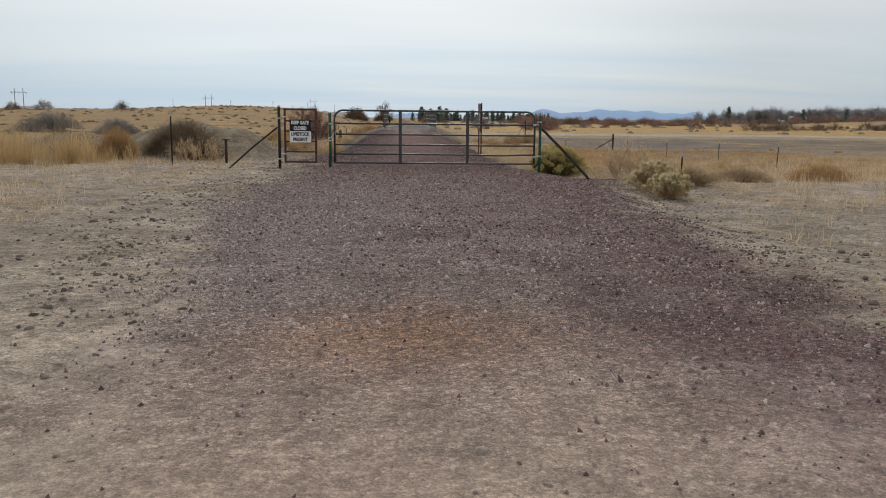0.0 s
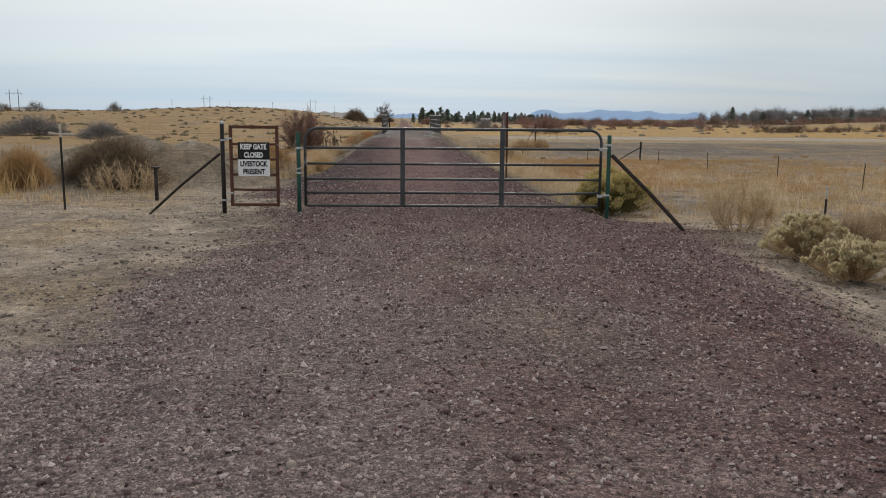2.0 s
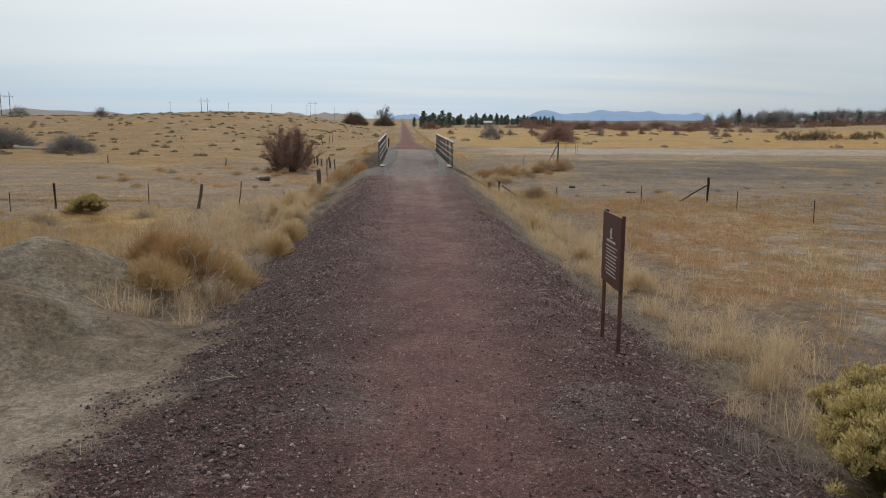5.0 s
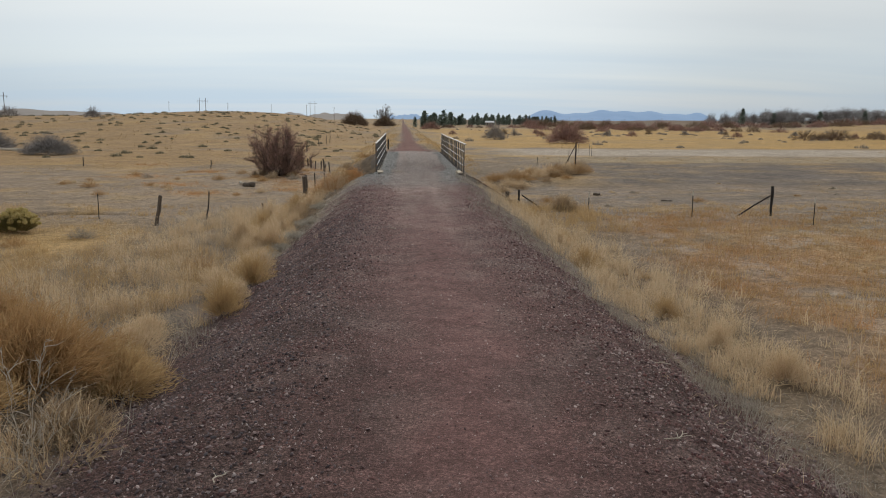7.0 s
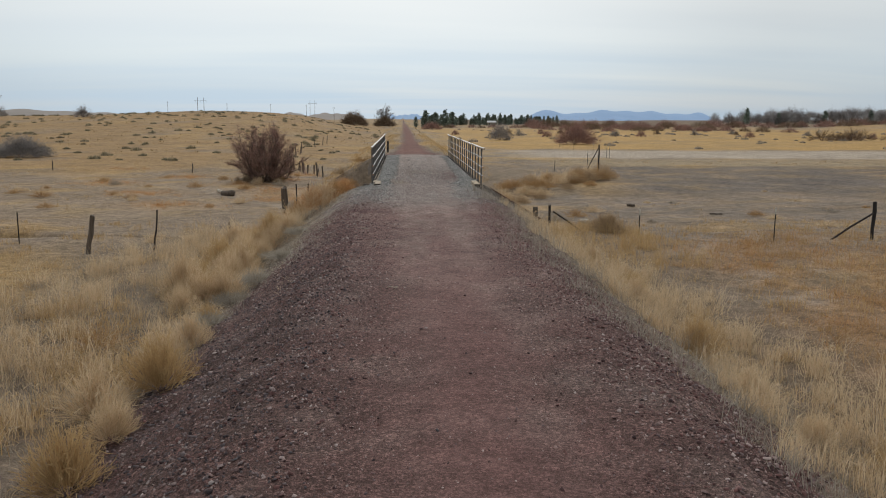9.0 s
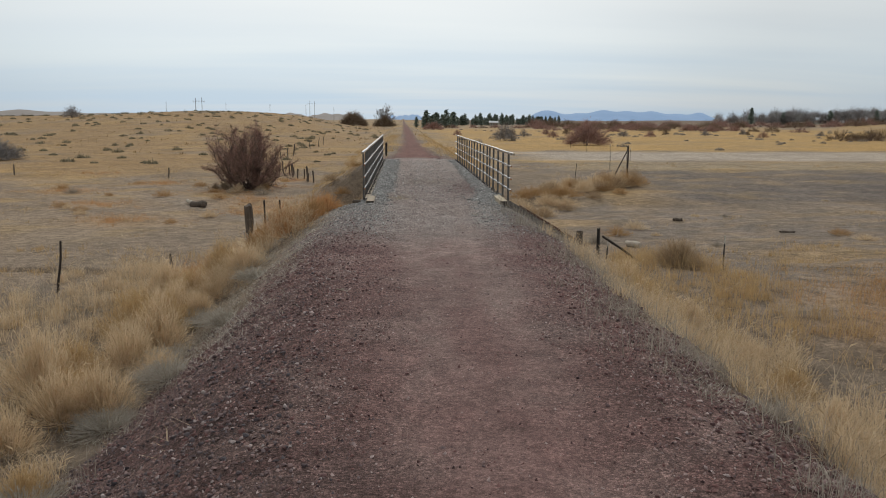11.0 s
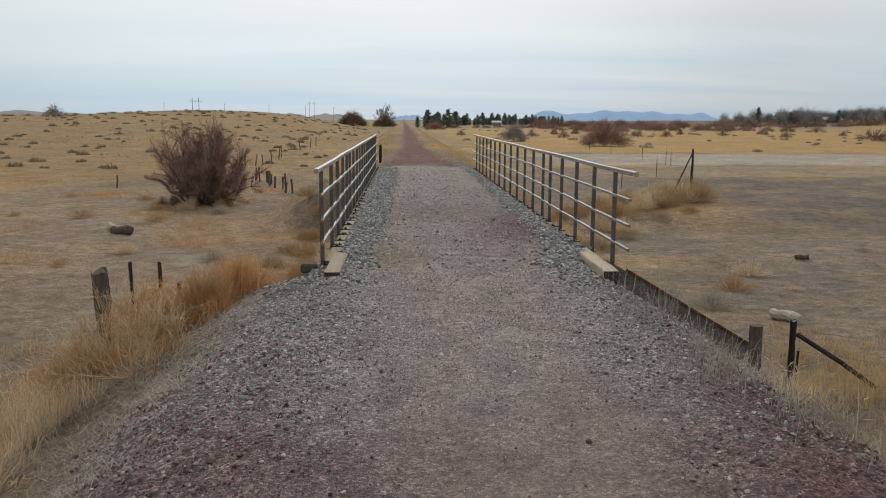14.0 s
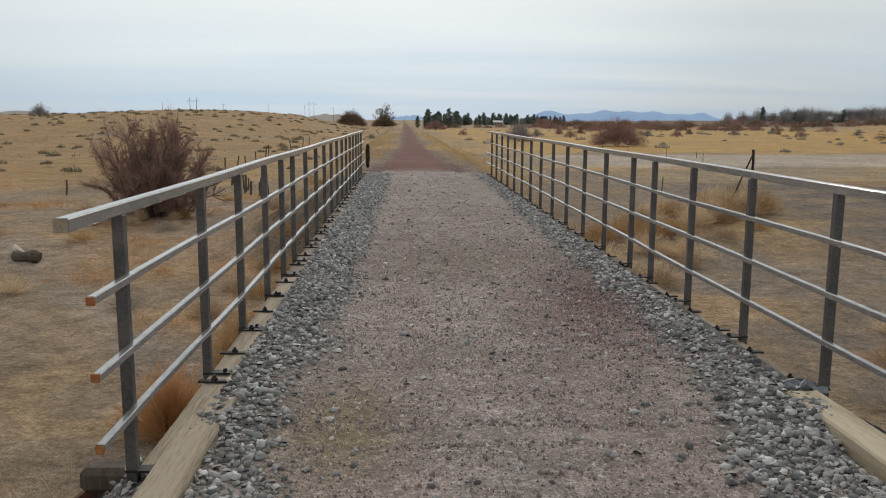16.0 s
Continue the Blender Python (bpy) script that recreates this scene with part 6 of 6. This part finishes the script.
# ---- logs and clutter ----
e = thing("plastic_scrap", (.45, 62.45, .545), "crumpled grey plastic scrap caught at the railing's foot", "scrap")
bm = bmesh.new()
bmesh.ops.create_grid(bm, x_segments=8, y_segments=8, size=.5)
for v in bm.verts:
    u, w = v.co.x, v.co.y
    v.co = Vector((u * .24, w * .15 + .02 * math.sin(u * 11), .03 + .02 * math.sin(u * 9 + w * 7) + .018 * math.cos(w * 13 - u * 4) - .10 * u * u))
bmesh.ops.solidify(bm, geom=bm.faces[:], thickness=.004)
part("film", bm, GREY_FILM, e)
def log(at, length, r, turn, material, label, seed, tilt=0):
    rng = random.Random(seed)
    e = thing("log", (at[0], at[1], ground_z(*at) + r * .75), label, "log", turn=turn)
    bm = bmesh.new()
    n = 7
    tube(bm, [(length * (k / (n - 1) - .5), .25 * r * math.sin(k * 1.7), .2 * r * math.sin(k) + tilt * k) for k in range(n)], [r * rng.uniform(.75, 1.1) for _ in range(n)], 10)
    part("wood", bm, material, e)


log((-12.2, 80.2), .8, .17, 160, POST_WOOD, "short dark rotten log on the flat", 1)
log((-12.75, 80.9), .9, .1, 130, PALE_WOOD, "bleached forked branch beside the log", 2, .02)
log((5.5, 66.4), .75, .125, 108, PALE_WOOD, "bleached log with a dark sawn end", 3)
log((9.6, 74.0), .4, .085, 10, POST_WOOD, "dark piece of driftwood on the flat", 4)
log((12.6, 70.2), .6, .05, 5, POST_WOOD, "weathered board lying on the flat", 6)


def dry_twig(x, y, size, seed):
    """A small forked dead stem lying loose on the gravel."""
    rng = np.random.RandomState(seed)
    e = thing("dead_twig", (x, y, float(trail_z(x, y)) + .012), "small bleached forked twig lying on the gravel", "twig", "dead twigs on the trail", turn=rng.uniform(0, 360))
    bm = bmesh.new()
    line = [Vector((size * (j / 5 - .5), size * .12 * math.sin(j * 1.3 + seed), .012 + .01 * math.sin(j))) for j in range(6)]
    tube(bm, line, [.006, .006, .005, .005, .004, .002], 5)
    part("stem", bm, PALE_WOOD, e)
    for k, j in enumerate((1, 2, 3, 4)):
        bm = bmesh.new()
        w = Vector((.5 + .3 * rng.rand(), (1 if k % 2 else -1) * (.5 + .4 * rng.rand()), .25 * rng.rand())) * size * .3
        tube(bm, [line[j], line[j] + w * .6 + Vector((0, 0, .01)), line[j] + w * 1.1], [.004, .003, .0015], 4)
        part("side_shoot", bm, PALE_WOOD, e)


for k, (tx_, ty_, size) in enumerate(((.31, 32.2, .32), (-4.08, 27.9, .4), (.52, 49.6, .42), (-.55, 58.1, .26), (-3.5, 31.6, .22), (-2.3, 44.4, .16), (-5.1, 54.4, .5), (-3.0, 50.4, .2), (-2.6, 12.1, .2), (.2, 16.4, .22), (-3.1, 17.2, .24), (.9, 30.4, .3), (1.1, 35.2, .28))):
    dry_twig(tx_, ty_, size, 800 + k)


# ---- plants by name and place ----
def at(x, y):
    return (x, y, ground_z(x, y))


pale = "cream-headed rabbitbrush beside the gravel ramp"
rabbitbrush(at(3.3, 16.6), 1.0, .5, 1, 80, 1.0, PALE_BRUSH, pale)
rabbitbrush(at(3.4, 17.9), 1.25, .58, 4, 100, 1.0, PALE_BRUSH, pale)
rabbitbrush(at(2.75, 25.8), 1.95, 1.0, 2, 190)
rabbitbrush(at(3.2, 27.4), 1.2, .85, 7, 60)
rabbitbrush(at(-15.3, 54.0), 1.9, .8, 3, 130)
tamarisk(at(-11.75, 90.6), 6.7, 4.4, 21, "leafless reddish-brown tamarisk bush on the creek flat")
for k in range(9):
    turn = 2.39996 * k
    weed_mound(at(-12.0 + 1.5 * math.cos(turn), 89.6 + .9 * math.sin(turn)), .9, .5 + .1 * math.sin(k), (AMBER, DARK_WEED, STRAW)[k % 3], "dead weed round the foot of the tamarisk", 600 + k, 240, "weeds under the tamarisk")
weed_mound(at(-8.9, 27.6), 3.1, 1.2, DARK_WEED, "large dark brown dead tumbleweed heap", 22, 7000)
weed_mound(at(-10.6, 26.6), 1.8, 1.0, AMBER, "amber dead weed beside the tumbleweed heap", 41, 2200)
bare_shrub("tumbleweed", at(-8.0, 25.6), 1.9, .62, 30, 420, STRAW, "pale tangled dead weed with bent stems", "shrub", 23, .012, .9, .0045, droop=-.3)
weed_mound(at(-6.3, 34.7), 2.6, .95, AMBER, "wide loose amber-brown dead weed on the bank", 24, 2000)
weed_mound(at(-5.6, 35.3), 2.0, .7, GOLD, "loose golden dead weed on the bank", 47, 1300)
weed_mound(at(-6.4, 33.2), 1.9, .6, GOLD, "low golden dead weed at the foot of the earth heaps", 48, 1100)
weed_mound(at(-5.5, 33.6), 1.4, .5, WEED_BROWN, "low brown dead weed at the gravel's edge", 49, 800)
weed_mound(at(-7.2, 36.0), 1.7, 1.0, AMBER, "soft amber dead weed behind the earth heaps", 45, 2600)
bare_shrub("dead_weed", at(-5.38, 32.5), .8, 1.2, 4, 60, PALE_WOOD, "spindly pale dead weed stalk", "shrub", 25, .008, .5, .004)
bare_shrub("dead_weed", at(-5.2, 32.6), 1.5, .5, 14, 260, STRAW, "spreading pale wiry dead weed on the bank", "shrub", 46, .007, .6, .0032)
bare_shrub("tumbleweed", at(3.4, 20.2), 1.4, .8, 30, 800, STRAW, "pale tangled weed beside the pipe brace", "shrub", 42, .006, .8, .0035, droop=-.1)
bare_shrub("tumbleweed", at(-4.75, 58.6), 1.3, .75, 26, 600, STRAW, "pale dead branches tangled in orange weeds", "shrub", 43, .009, .9, .003, droop=-.3)
bare_shrub("tumbleweed", at(-5.7, 55.6), 1.3, .6, 26, 600, STRAW, "pale wiry dead weed on the grass edge", "shrub", 44, .005, .9, .0026, droop=-.2)
for k, (wx, wy, w, h, m, label) in enumerate((
        (4.5, 18.8, 1.6, .42, WEED_BROWN, "soft brown spreading dead weed in pale grass"), (6.4, 20.6, 2.2, .40, WEED_BROWN, "soft brown spreading dead weed in pale grass"),
        (9.0, 21.6, 2.8, .45, AMBER, "amber spreading dead weed in pale grass"), (5.6, 24.4, 1.0, .5, AMBER, "amber rounded dead weed in pale grass"),
        (-5.2, 60.6, 1.3, .75, RUST_WEED, "rust-orange dead kochia by the bridge"), (-4.75, 59.8, 1.1, .65, RUST_WEED, "rust-orange dead kochia by the bridge"), (-5.6, 59.4, 1.2, .7, AMBER, "amber dead kochia by the bridge"), (-4.5, 61.3, 1.0, .6, RUST_WEED, "rust-orange dead kochia by the bridge"), (-4.45, 60.1, 1.3, .6, AMBER, "amber dead kochia on the gravel edge"), (-4.2, 60.75, 1.3, .62, RUST_WEED, "rust-orange dead kochia on the gravel edge"),
        (-4.9, 67.8, 1.6, .95, RUST_WEED, "pale orange rounded dead weed below the railing"), (-4.6, 70.2, 1.2, .75, AMBER, "amber dead kochia below the railing"), (-4.7, 71.5, 1.4, .7, AMBER, "amber dead weed below the railing"),
        (4.75, 59.7, 1.9, .75, WEED_BROWN, "large soft brown dead weed below the bank"))):
    weed_mound(at(wx, wy), w, h, m, label, 500 + k, int(620 * w), "rounded dead weeds")
soft_shrub("willow", at(-58, 136), 12, 3.6, 3000, TWIG_GREY, "bare grey willow thicket", "shrub", 26, .02, low=0)
soft_shrub("willow", at(-43.5, 124), 7.5, 2.7, 2400, TWIG_GREY, "bare grey willow clump with fallen limbs", "shrub", 27, .018, low=0)
log((-49.5, 128), 7, .22, 160, PALE_WOOD, "fallen bleached willow trunk", 8, .06)
soft_shrub("willow", at(25, 161), 8.6, 4.0, 1800, TWIG_RED, "round red-brown willow bush in the far meadow", "shrub", 28, .02, low=0)
soft_shrub("willow", at(16.0, 186), 6.5, 3.6, 900, TWIG_GREY, "grey bare shrub in the far meadow", "shrub", 29, .022, low=0)
soft_shrub("willow", at(-24, 405), 19, 7.0, 2700, TWIG_BROWN, "long brown thicket beside the far trail", "shrub", 30, .05, low=0)
bare_shrub("bare_tree", at(-10.5, 415), 10, 10, 26, 1500, TWIG_GREY, "tall bare grey tree beside the far trail", "tree", 31, .2, .3, .05, droop=.5, flat=True)
soft_shrub("willow", at(-10.5, 408), 12, 5.2, 1800, TWIG_BROWN, "brown brush under the far bare tree", "shrub", 32, .05, low=0)
soft_shrub("willow", at(8.5, 330), 9, 3.5, 780, TWIG_RED, "low red-brown brush beside the far trail", "shrub", 33, .035, low=0)
rng = np.random.RandomState(77)
# brush on the hill's skyline and on the meadow's far edge
for k, (bx, by, w, h, m) in enumerate(((-83, 246, 6, 3.4, TWIG_GREY), (-112, 262, 9, 3.6, TWIG_GREY), (-124, 268, 8, 3.0, TWIG_BROWN), (-142, 262, 8, 4.4, TWIG_GREY))):
    soft_shrub("willow", at(bx, by), w, h, 500, m, "bare shrub on the hill's skyline", "shrub", 90 + k, .03)
small = [soft_shrub("willow", at(30 + 9 * k, 215 + 5 * k), 3.4, 2.0, 260, m, "small bare shrub in the orange meadow", "shrub", 120 + k, .024, "meadow shrubs") for k, m in enumerate((TWIG_RED, TWIG_BROWN, TWIG_GREY))]
big = [soft_shrub("willow", at(62 + 14 * k, 430), 14, 4.4, 330, m, "red-brown willow brush along the far meadow edge", "shrub", 150 + k, .055, "far willow brush") for k, m in enumerate((TWIG_RED, TWIG_BROWN, TWIG_RED))]
hedge = [soft_shrub("willow", at(84 + 6 * k, 198), 8.5, 2.8, 220, TWIG_BROWN, "low brown willow hedge across the meadow", "shrub", 180 + k, .04, "meadow willow hedge") for k in range(2)]
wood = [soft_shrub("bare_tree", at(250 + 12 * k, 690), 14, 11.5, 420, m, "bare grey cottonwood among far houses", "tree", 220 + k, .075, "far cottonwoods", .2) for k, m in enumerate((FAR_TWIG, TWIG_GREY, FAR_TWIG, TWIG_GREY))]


def again(firsts, k, bx, by, size, tall=1.0):
    copy_thing(firsts[k % len(firsts)], pose(*at(bx, by), 0, 0, 77 * k) @ Matrix.Diagonal((size, size, size * tall, 1)))


weeds = [weed_mound(at(4.6 + 1.3 * k, 68 + 2 * k), 1.5, .45, m, "low soft dead weed clump on the creek flat", 190 + k, 240, "creek weeds") for k, m in enumerate((GREY_WEED, AMBER, STRAW))]
mounds = [weed_mound(at(2.2 + k, 73 + 2 * k), 1.8, .6, m, "brown dead weeds crowding the creek bank", 540 + k, 330, "creek bank weeds") for k, m in enumerate((STRAW, AMBER, WEED_BROWN))]
for k in range(46):
    u = k / 45
    again(mounds, k, 2.2 + 9.3 * u + rng.uniform(-1.4, 1.4), 77 + 14 * u + rng.uniform(-2.5, 2.5), rng.uniform(.7, 1.25), rng.uniform(.8, 1.3))
for k in range(6):
    again(mounds, k, 8.8 + .55 * k, 86.0 + .4 * k, 1.25, 1.45)
for k, (wx, wy, w, h) in enumerate(((-5.3, 50.3, 1.3, .45), (-5.7, 51.6, 1.2, .5), (-5.1, 52.9, 1.2, .42), (-5.8, 54.0, 1.4, .5), (-5.0, 55.3, 1.1, .4), (-5.6, 48.9, 1.1, .4), (-5.5, 46.5, 1.2, .45), (-5.3, 57.0, 1.2, .4), (-5.9, 42.8, 1.2, .4))):
    weed_mound(at(wx, wy), 1.25 * w, .6 * h, LITTER, "ash-grey fluffy dead weed slumped on the bank", 640 + k, 620, "ash-grey weeds on the bank")
fluff = [weed_mound(at(-5.5 - .8 * k, 56.8 - .9 * k), 1.3, .7, m, "pale fluffy dead grass clump on the trail bank", 560 + k, 560, "fluffy grass clumps") for k, m in enumerate((STRAW, STRAW, GOLD))]
for k in range(17):
    again(fluff, k, -5.7 + rng.uniform(-.9, .5), 37.5 + 1.15 * k + rng.uniform(-.5, .5), rng.uniform(.6, 1.15), rng.uniform(.8, 1.2))
for k in range(12):
    again(fluff, k, -6.5 + rng.uniform(-.7, .5), 49.5 + .75 * k + rng.uniform(-.4, .4), rng.uniform(.9, 1.25), rng.uniform(1.1, 1.5))
for k in range(13):
    again(fluff, k, 2.55 + rng.uniform(-.5, .7), 36 + 1.7 * k + rng.uniform(-.7, .7), rng.uniform(.5, .95), rng.uniform(.8, 1.2))
for k in range(14):
    again(mounds, k, -4.3 - 1.2 * (k % 3) * .6 + rng.uniform(-.3, .3), 72 + 1.0 * k + rng.uniform(-.4, .4), rng.uniform(.6, .95))
for k in range(30):
    again(weeds, (1, 1, 0, 2)[k % 4], rng.uniform(-26, -5.5), rng.uniform(70, 100), rng.uniform(.5, 1.1))
for k in range(22):
    again(weeds, (0, 2, 1)[k % 3], rng.uniform(7, 34), rng.uniform(56, 84), rng.uniform(.4, .9), .7)
for k in range(14):
    again(weeds, (0, 1)[k % 2], rng.uniform(-22, -6.5), rng.uniform(42, 58), rng.uniform(.7, 1.2))
for k in range(22):
    again(small, k, 14 + 7.2 * k + rng.uniform(-4, 4), 215 + rng.uniform(-30, 45) + 1.1 * k, rng.uniform(.6, 1.1))
for k in range(52):
    again(big, k, 60 + 5.4 * k + rng.uniform(-4, 4), 430 + 1.6 * k + rng.uniform(-22, 24), rng.uniform(.75, 1.2), rng.uniform(.8, 1.2))
for k in range(64):
    u = rng.uniform(0, 1)
    again(big, k, 50 + 82 * u + rng.uniform(-5, 5), 300 + 75 * rng.uniform(0, 1) ** .7 + 8 * u, rng.uniform(.3, .62), rng.uniform(.9, 1.5))
for k in range(10):
    again(big, k, 9 + 6 * k + rng.uniform(-2, 2), 372 + 3 * k + rng.uniform(-8, 8), rng.uniform(.35, .6), rng.uniform(.8, 1.1))
for k in range(18):
    again(hedge, k, 86 + 5.0 * k + rng.uniform(-2, 2), 199 + 1.5 * k + rng.uniform(-4, 5), rng.uniform(.7, 1.05))
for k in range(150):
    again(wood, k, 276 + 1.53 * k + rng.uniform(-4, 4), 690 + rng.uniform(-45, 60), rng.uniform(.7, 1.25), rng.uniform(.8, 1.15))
firsts = [pine(at(7.5, 385), 7.2, 300), pine(at(12, 396), 6.4, 301), pine(at(16, 388), 7.4, 302), pine(at(20, 400), 6.6, 303)]
for k in range(104):
    u = k / 103
    px, py = 7 + 119 * u ** 1.2 + rng.uniform(-4, 4), 400 + 330 * u + rng.uniform(-25, 25)
    s = rng.uniform(.55, .92) * (1.2 if k == 19 else 1) * (1.12 if k > 40 else 1)
    copy_thing(firsts[k % 4], pose(*at(px, py), 0, 0, rng.uniform(0, 360)) @ Matrix.Diagonal((.9 * s, .9 * s, s, 1)))
for k in range(7):
    px = 262 + 33 * k + rng.uniform(-8, 8)
    copy_thing(firsts[k % 4], pose(*at(px, 660 + rng.uniform(-8, 20)), 0, 0, rng.uniform(0, 360)) @ Matrix.Diagonal((1.3, 1.3, rng.uniform(1.3, 1.8), 1)))


# ---- low sage on the hill and meadow ----
def sage_field(name, seed, area, count, keep, size, material, label):
    rng = np.random.RandomState(seed)
    x, y = rng.uniform(area[0], area[1], count), rng.uniform(area[2], area[3], count)
    ok = rng.uniform(0, 1, count) < keep(x, y)
    x, y = x[ok], y[ok]
    per = 80
    s = rng.uniform(.5, 1.3, len(x)) * size
    n = len(x) * per
    S = np.repeat(s, per)
    a, r = rng.uniform(0, 6.2832, n), rng.uniform(0, 1, n) ** .5
    gx, gy = np.repeat(x, per) + np.cos(a) * r * S, np.repeat(y, per) + np.sin(a) * r * S
    root = np.stack([gx, gy, height(gx, gy)], -1)
    return blades(name, root, S * 1.05 * (1.1 - .75 * r) * rng.uniform(.6, 1.1, n), .5, .06 * size, material, label, "brush", seed + 1, bend=.5)


sage_field("sage_brush", 401, (-150, -4, 118, 300), 1250, lambda x, y: (.15 + .85 * patches(x, y, 26, 71, -.05, .3)) * smooth(5, 14, -x), .62, SAGE, "low olive-grey sagebrush dotting the hill")
sage_field("meadow_brush", 402, (8, 190, 138, 330), 260, lambda x, y: .2 + .8 * patches(x, y, 40, 72, .0, .3), .8, GREY_WEED, "low grey brush dotting the far meadow")


# ---- power line ----
def pylon(at_xy, top, label, spread=4.6):
    tall = top - ground_z(*at_xy)
    e = thing("power_pylon", (*at_xy, ground_z(*at_xy)), label, "pylon", "wooden power pylons")
    for s in (-1, 1):
        bm = bmesh.new()
        tube(bm, [(s * spread / 2, 0, -1), (s * spread / 2, 0, tall)], [.22, .15], 8)
        part("pole", bm, POST_WOOD, e)
    bm = bmesh.new()
    block(bm, (0, 0, tall * .86), (spread * 1.9, .2, .24))
    part("cross_arm", bm, POST_WOOD, e)
    for s in (-1, 0, 1):
        bm = bmesh.new()
        tube(bm, [(s * spread * .85, 0, tall * .86), (s * spread * .85, 0, tall * .86 - 1.2)], .1, 6)
        part("insulator", bm, ZINC, e)


def pole(at_xy, top):
    tall = top - ground_z(*at_xy)
    e = thing("utility_pole", (*at_xy, ground_z(*at_xy)), "thin wooden utility pole on the horizon", "pole", "utility poles")
    bm = bmesh.new()
    tube(bm, [(0, 0, -1), (0, 0, tall)], [.2, .13], 7)
    part("shaft", bm, POST_WOOD, e)
    bm = bmesh.new()
    block(bm, (0, 0, tall * .93), (2.2, .12, .14))
    part("cross_arm", bm, POST_WOOD, e)


pylon((-153, 660), 16.3, "wooden H-frame power pylon behind the hill")
pylon((-126.5, 1180), 24.5, "far wooden H-frame power pylon", 6.5)
pylon((-210.3, 465), 14.2, "near wooden H-frame power pylon on the skyline")
for p, h in (((-272.5, 1000), 19), ((-205, 1000), 18), ((-155, 1000), 17), ((-114, 1000), 16.5), ((-82, 1000), 14)):
    pole(p, h)


# ---- far houses ----
def house(at_xy, size, wall, roof, label, turn):
    e = thing("house", (*at_xy, ground_z(*at_xy)), label, "house", "far houses")
    e.matrix_world = pose(*at_xy, ground_z(*at_xy), 0, 0, turn)
    w, d, h = size
    bm = bmesh.new()
    block(bm, (0, 0, h / 2 - .3), (w, d, h + .6))
    part("wall", bm, wall, e)
    bm = bmesh.new()
    rise, eave = d * .26, .5
    pts = [(-w / 2 - eave, -d / 2 - eave, h - .1), (w / 2 + eave, -d / 2 - eave, h - .1), (w / 2 + eave, d / 2 + eave, h - .1), (-w / 2 - eave, d / 2 + eave, h - .1), (-w / 2 - eave, 0, h + rise), (w / 2 + eave, 0, h + rise)]
    vs = [bm.verts.new(p) for p in pts]
    for q in ((0, 1, 5, 4), (2, 3, 4, 5), (0, 4, 3), (1, 2, 5), (3, 2, 1, 0)):
        bm.faces.new([vs[k] for k in q])
    part("roof", bm, roof, e)
    for k in range(3):
        bm = bmesh.new()
        block(bm, (w * (-.32 + .32 * k), -d / 2 - .02, h * .55), (w * .13, .08, h * .36))
        part("window", bm, DARK_GLASS, e)


house((352, 672), (16, 9, 3.2), HOUSE_WHITE, ROOFING, "long white house with a pale roof among trees", 6)
house((322, 662), (12, 8, 2.8), HOUSE_TAN, ROOFING, "tan house with a pale metal roof", -10)
house((392, 690), (14, 9, 5.0), HOUSE_WHITE, ROOFING, "two-storey pale house behind cottonwoods", 12)
house((300, 690), (11, 7, 2.8), HOUSE_TAN, ROOFING, "small tan house at the edge of the trees", 20)
house((45, 470), (4, 3, 2.0), HOUSE_TAN, ROOFING, "small tan shed before the pines", 0)
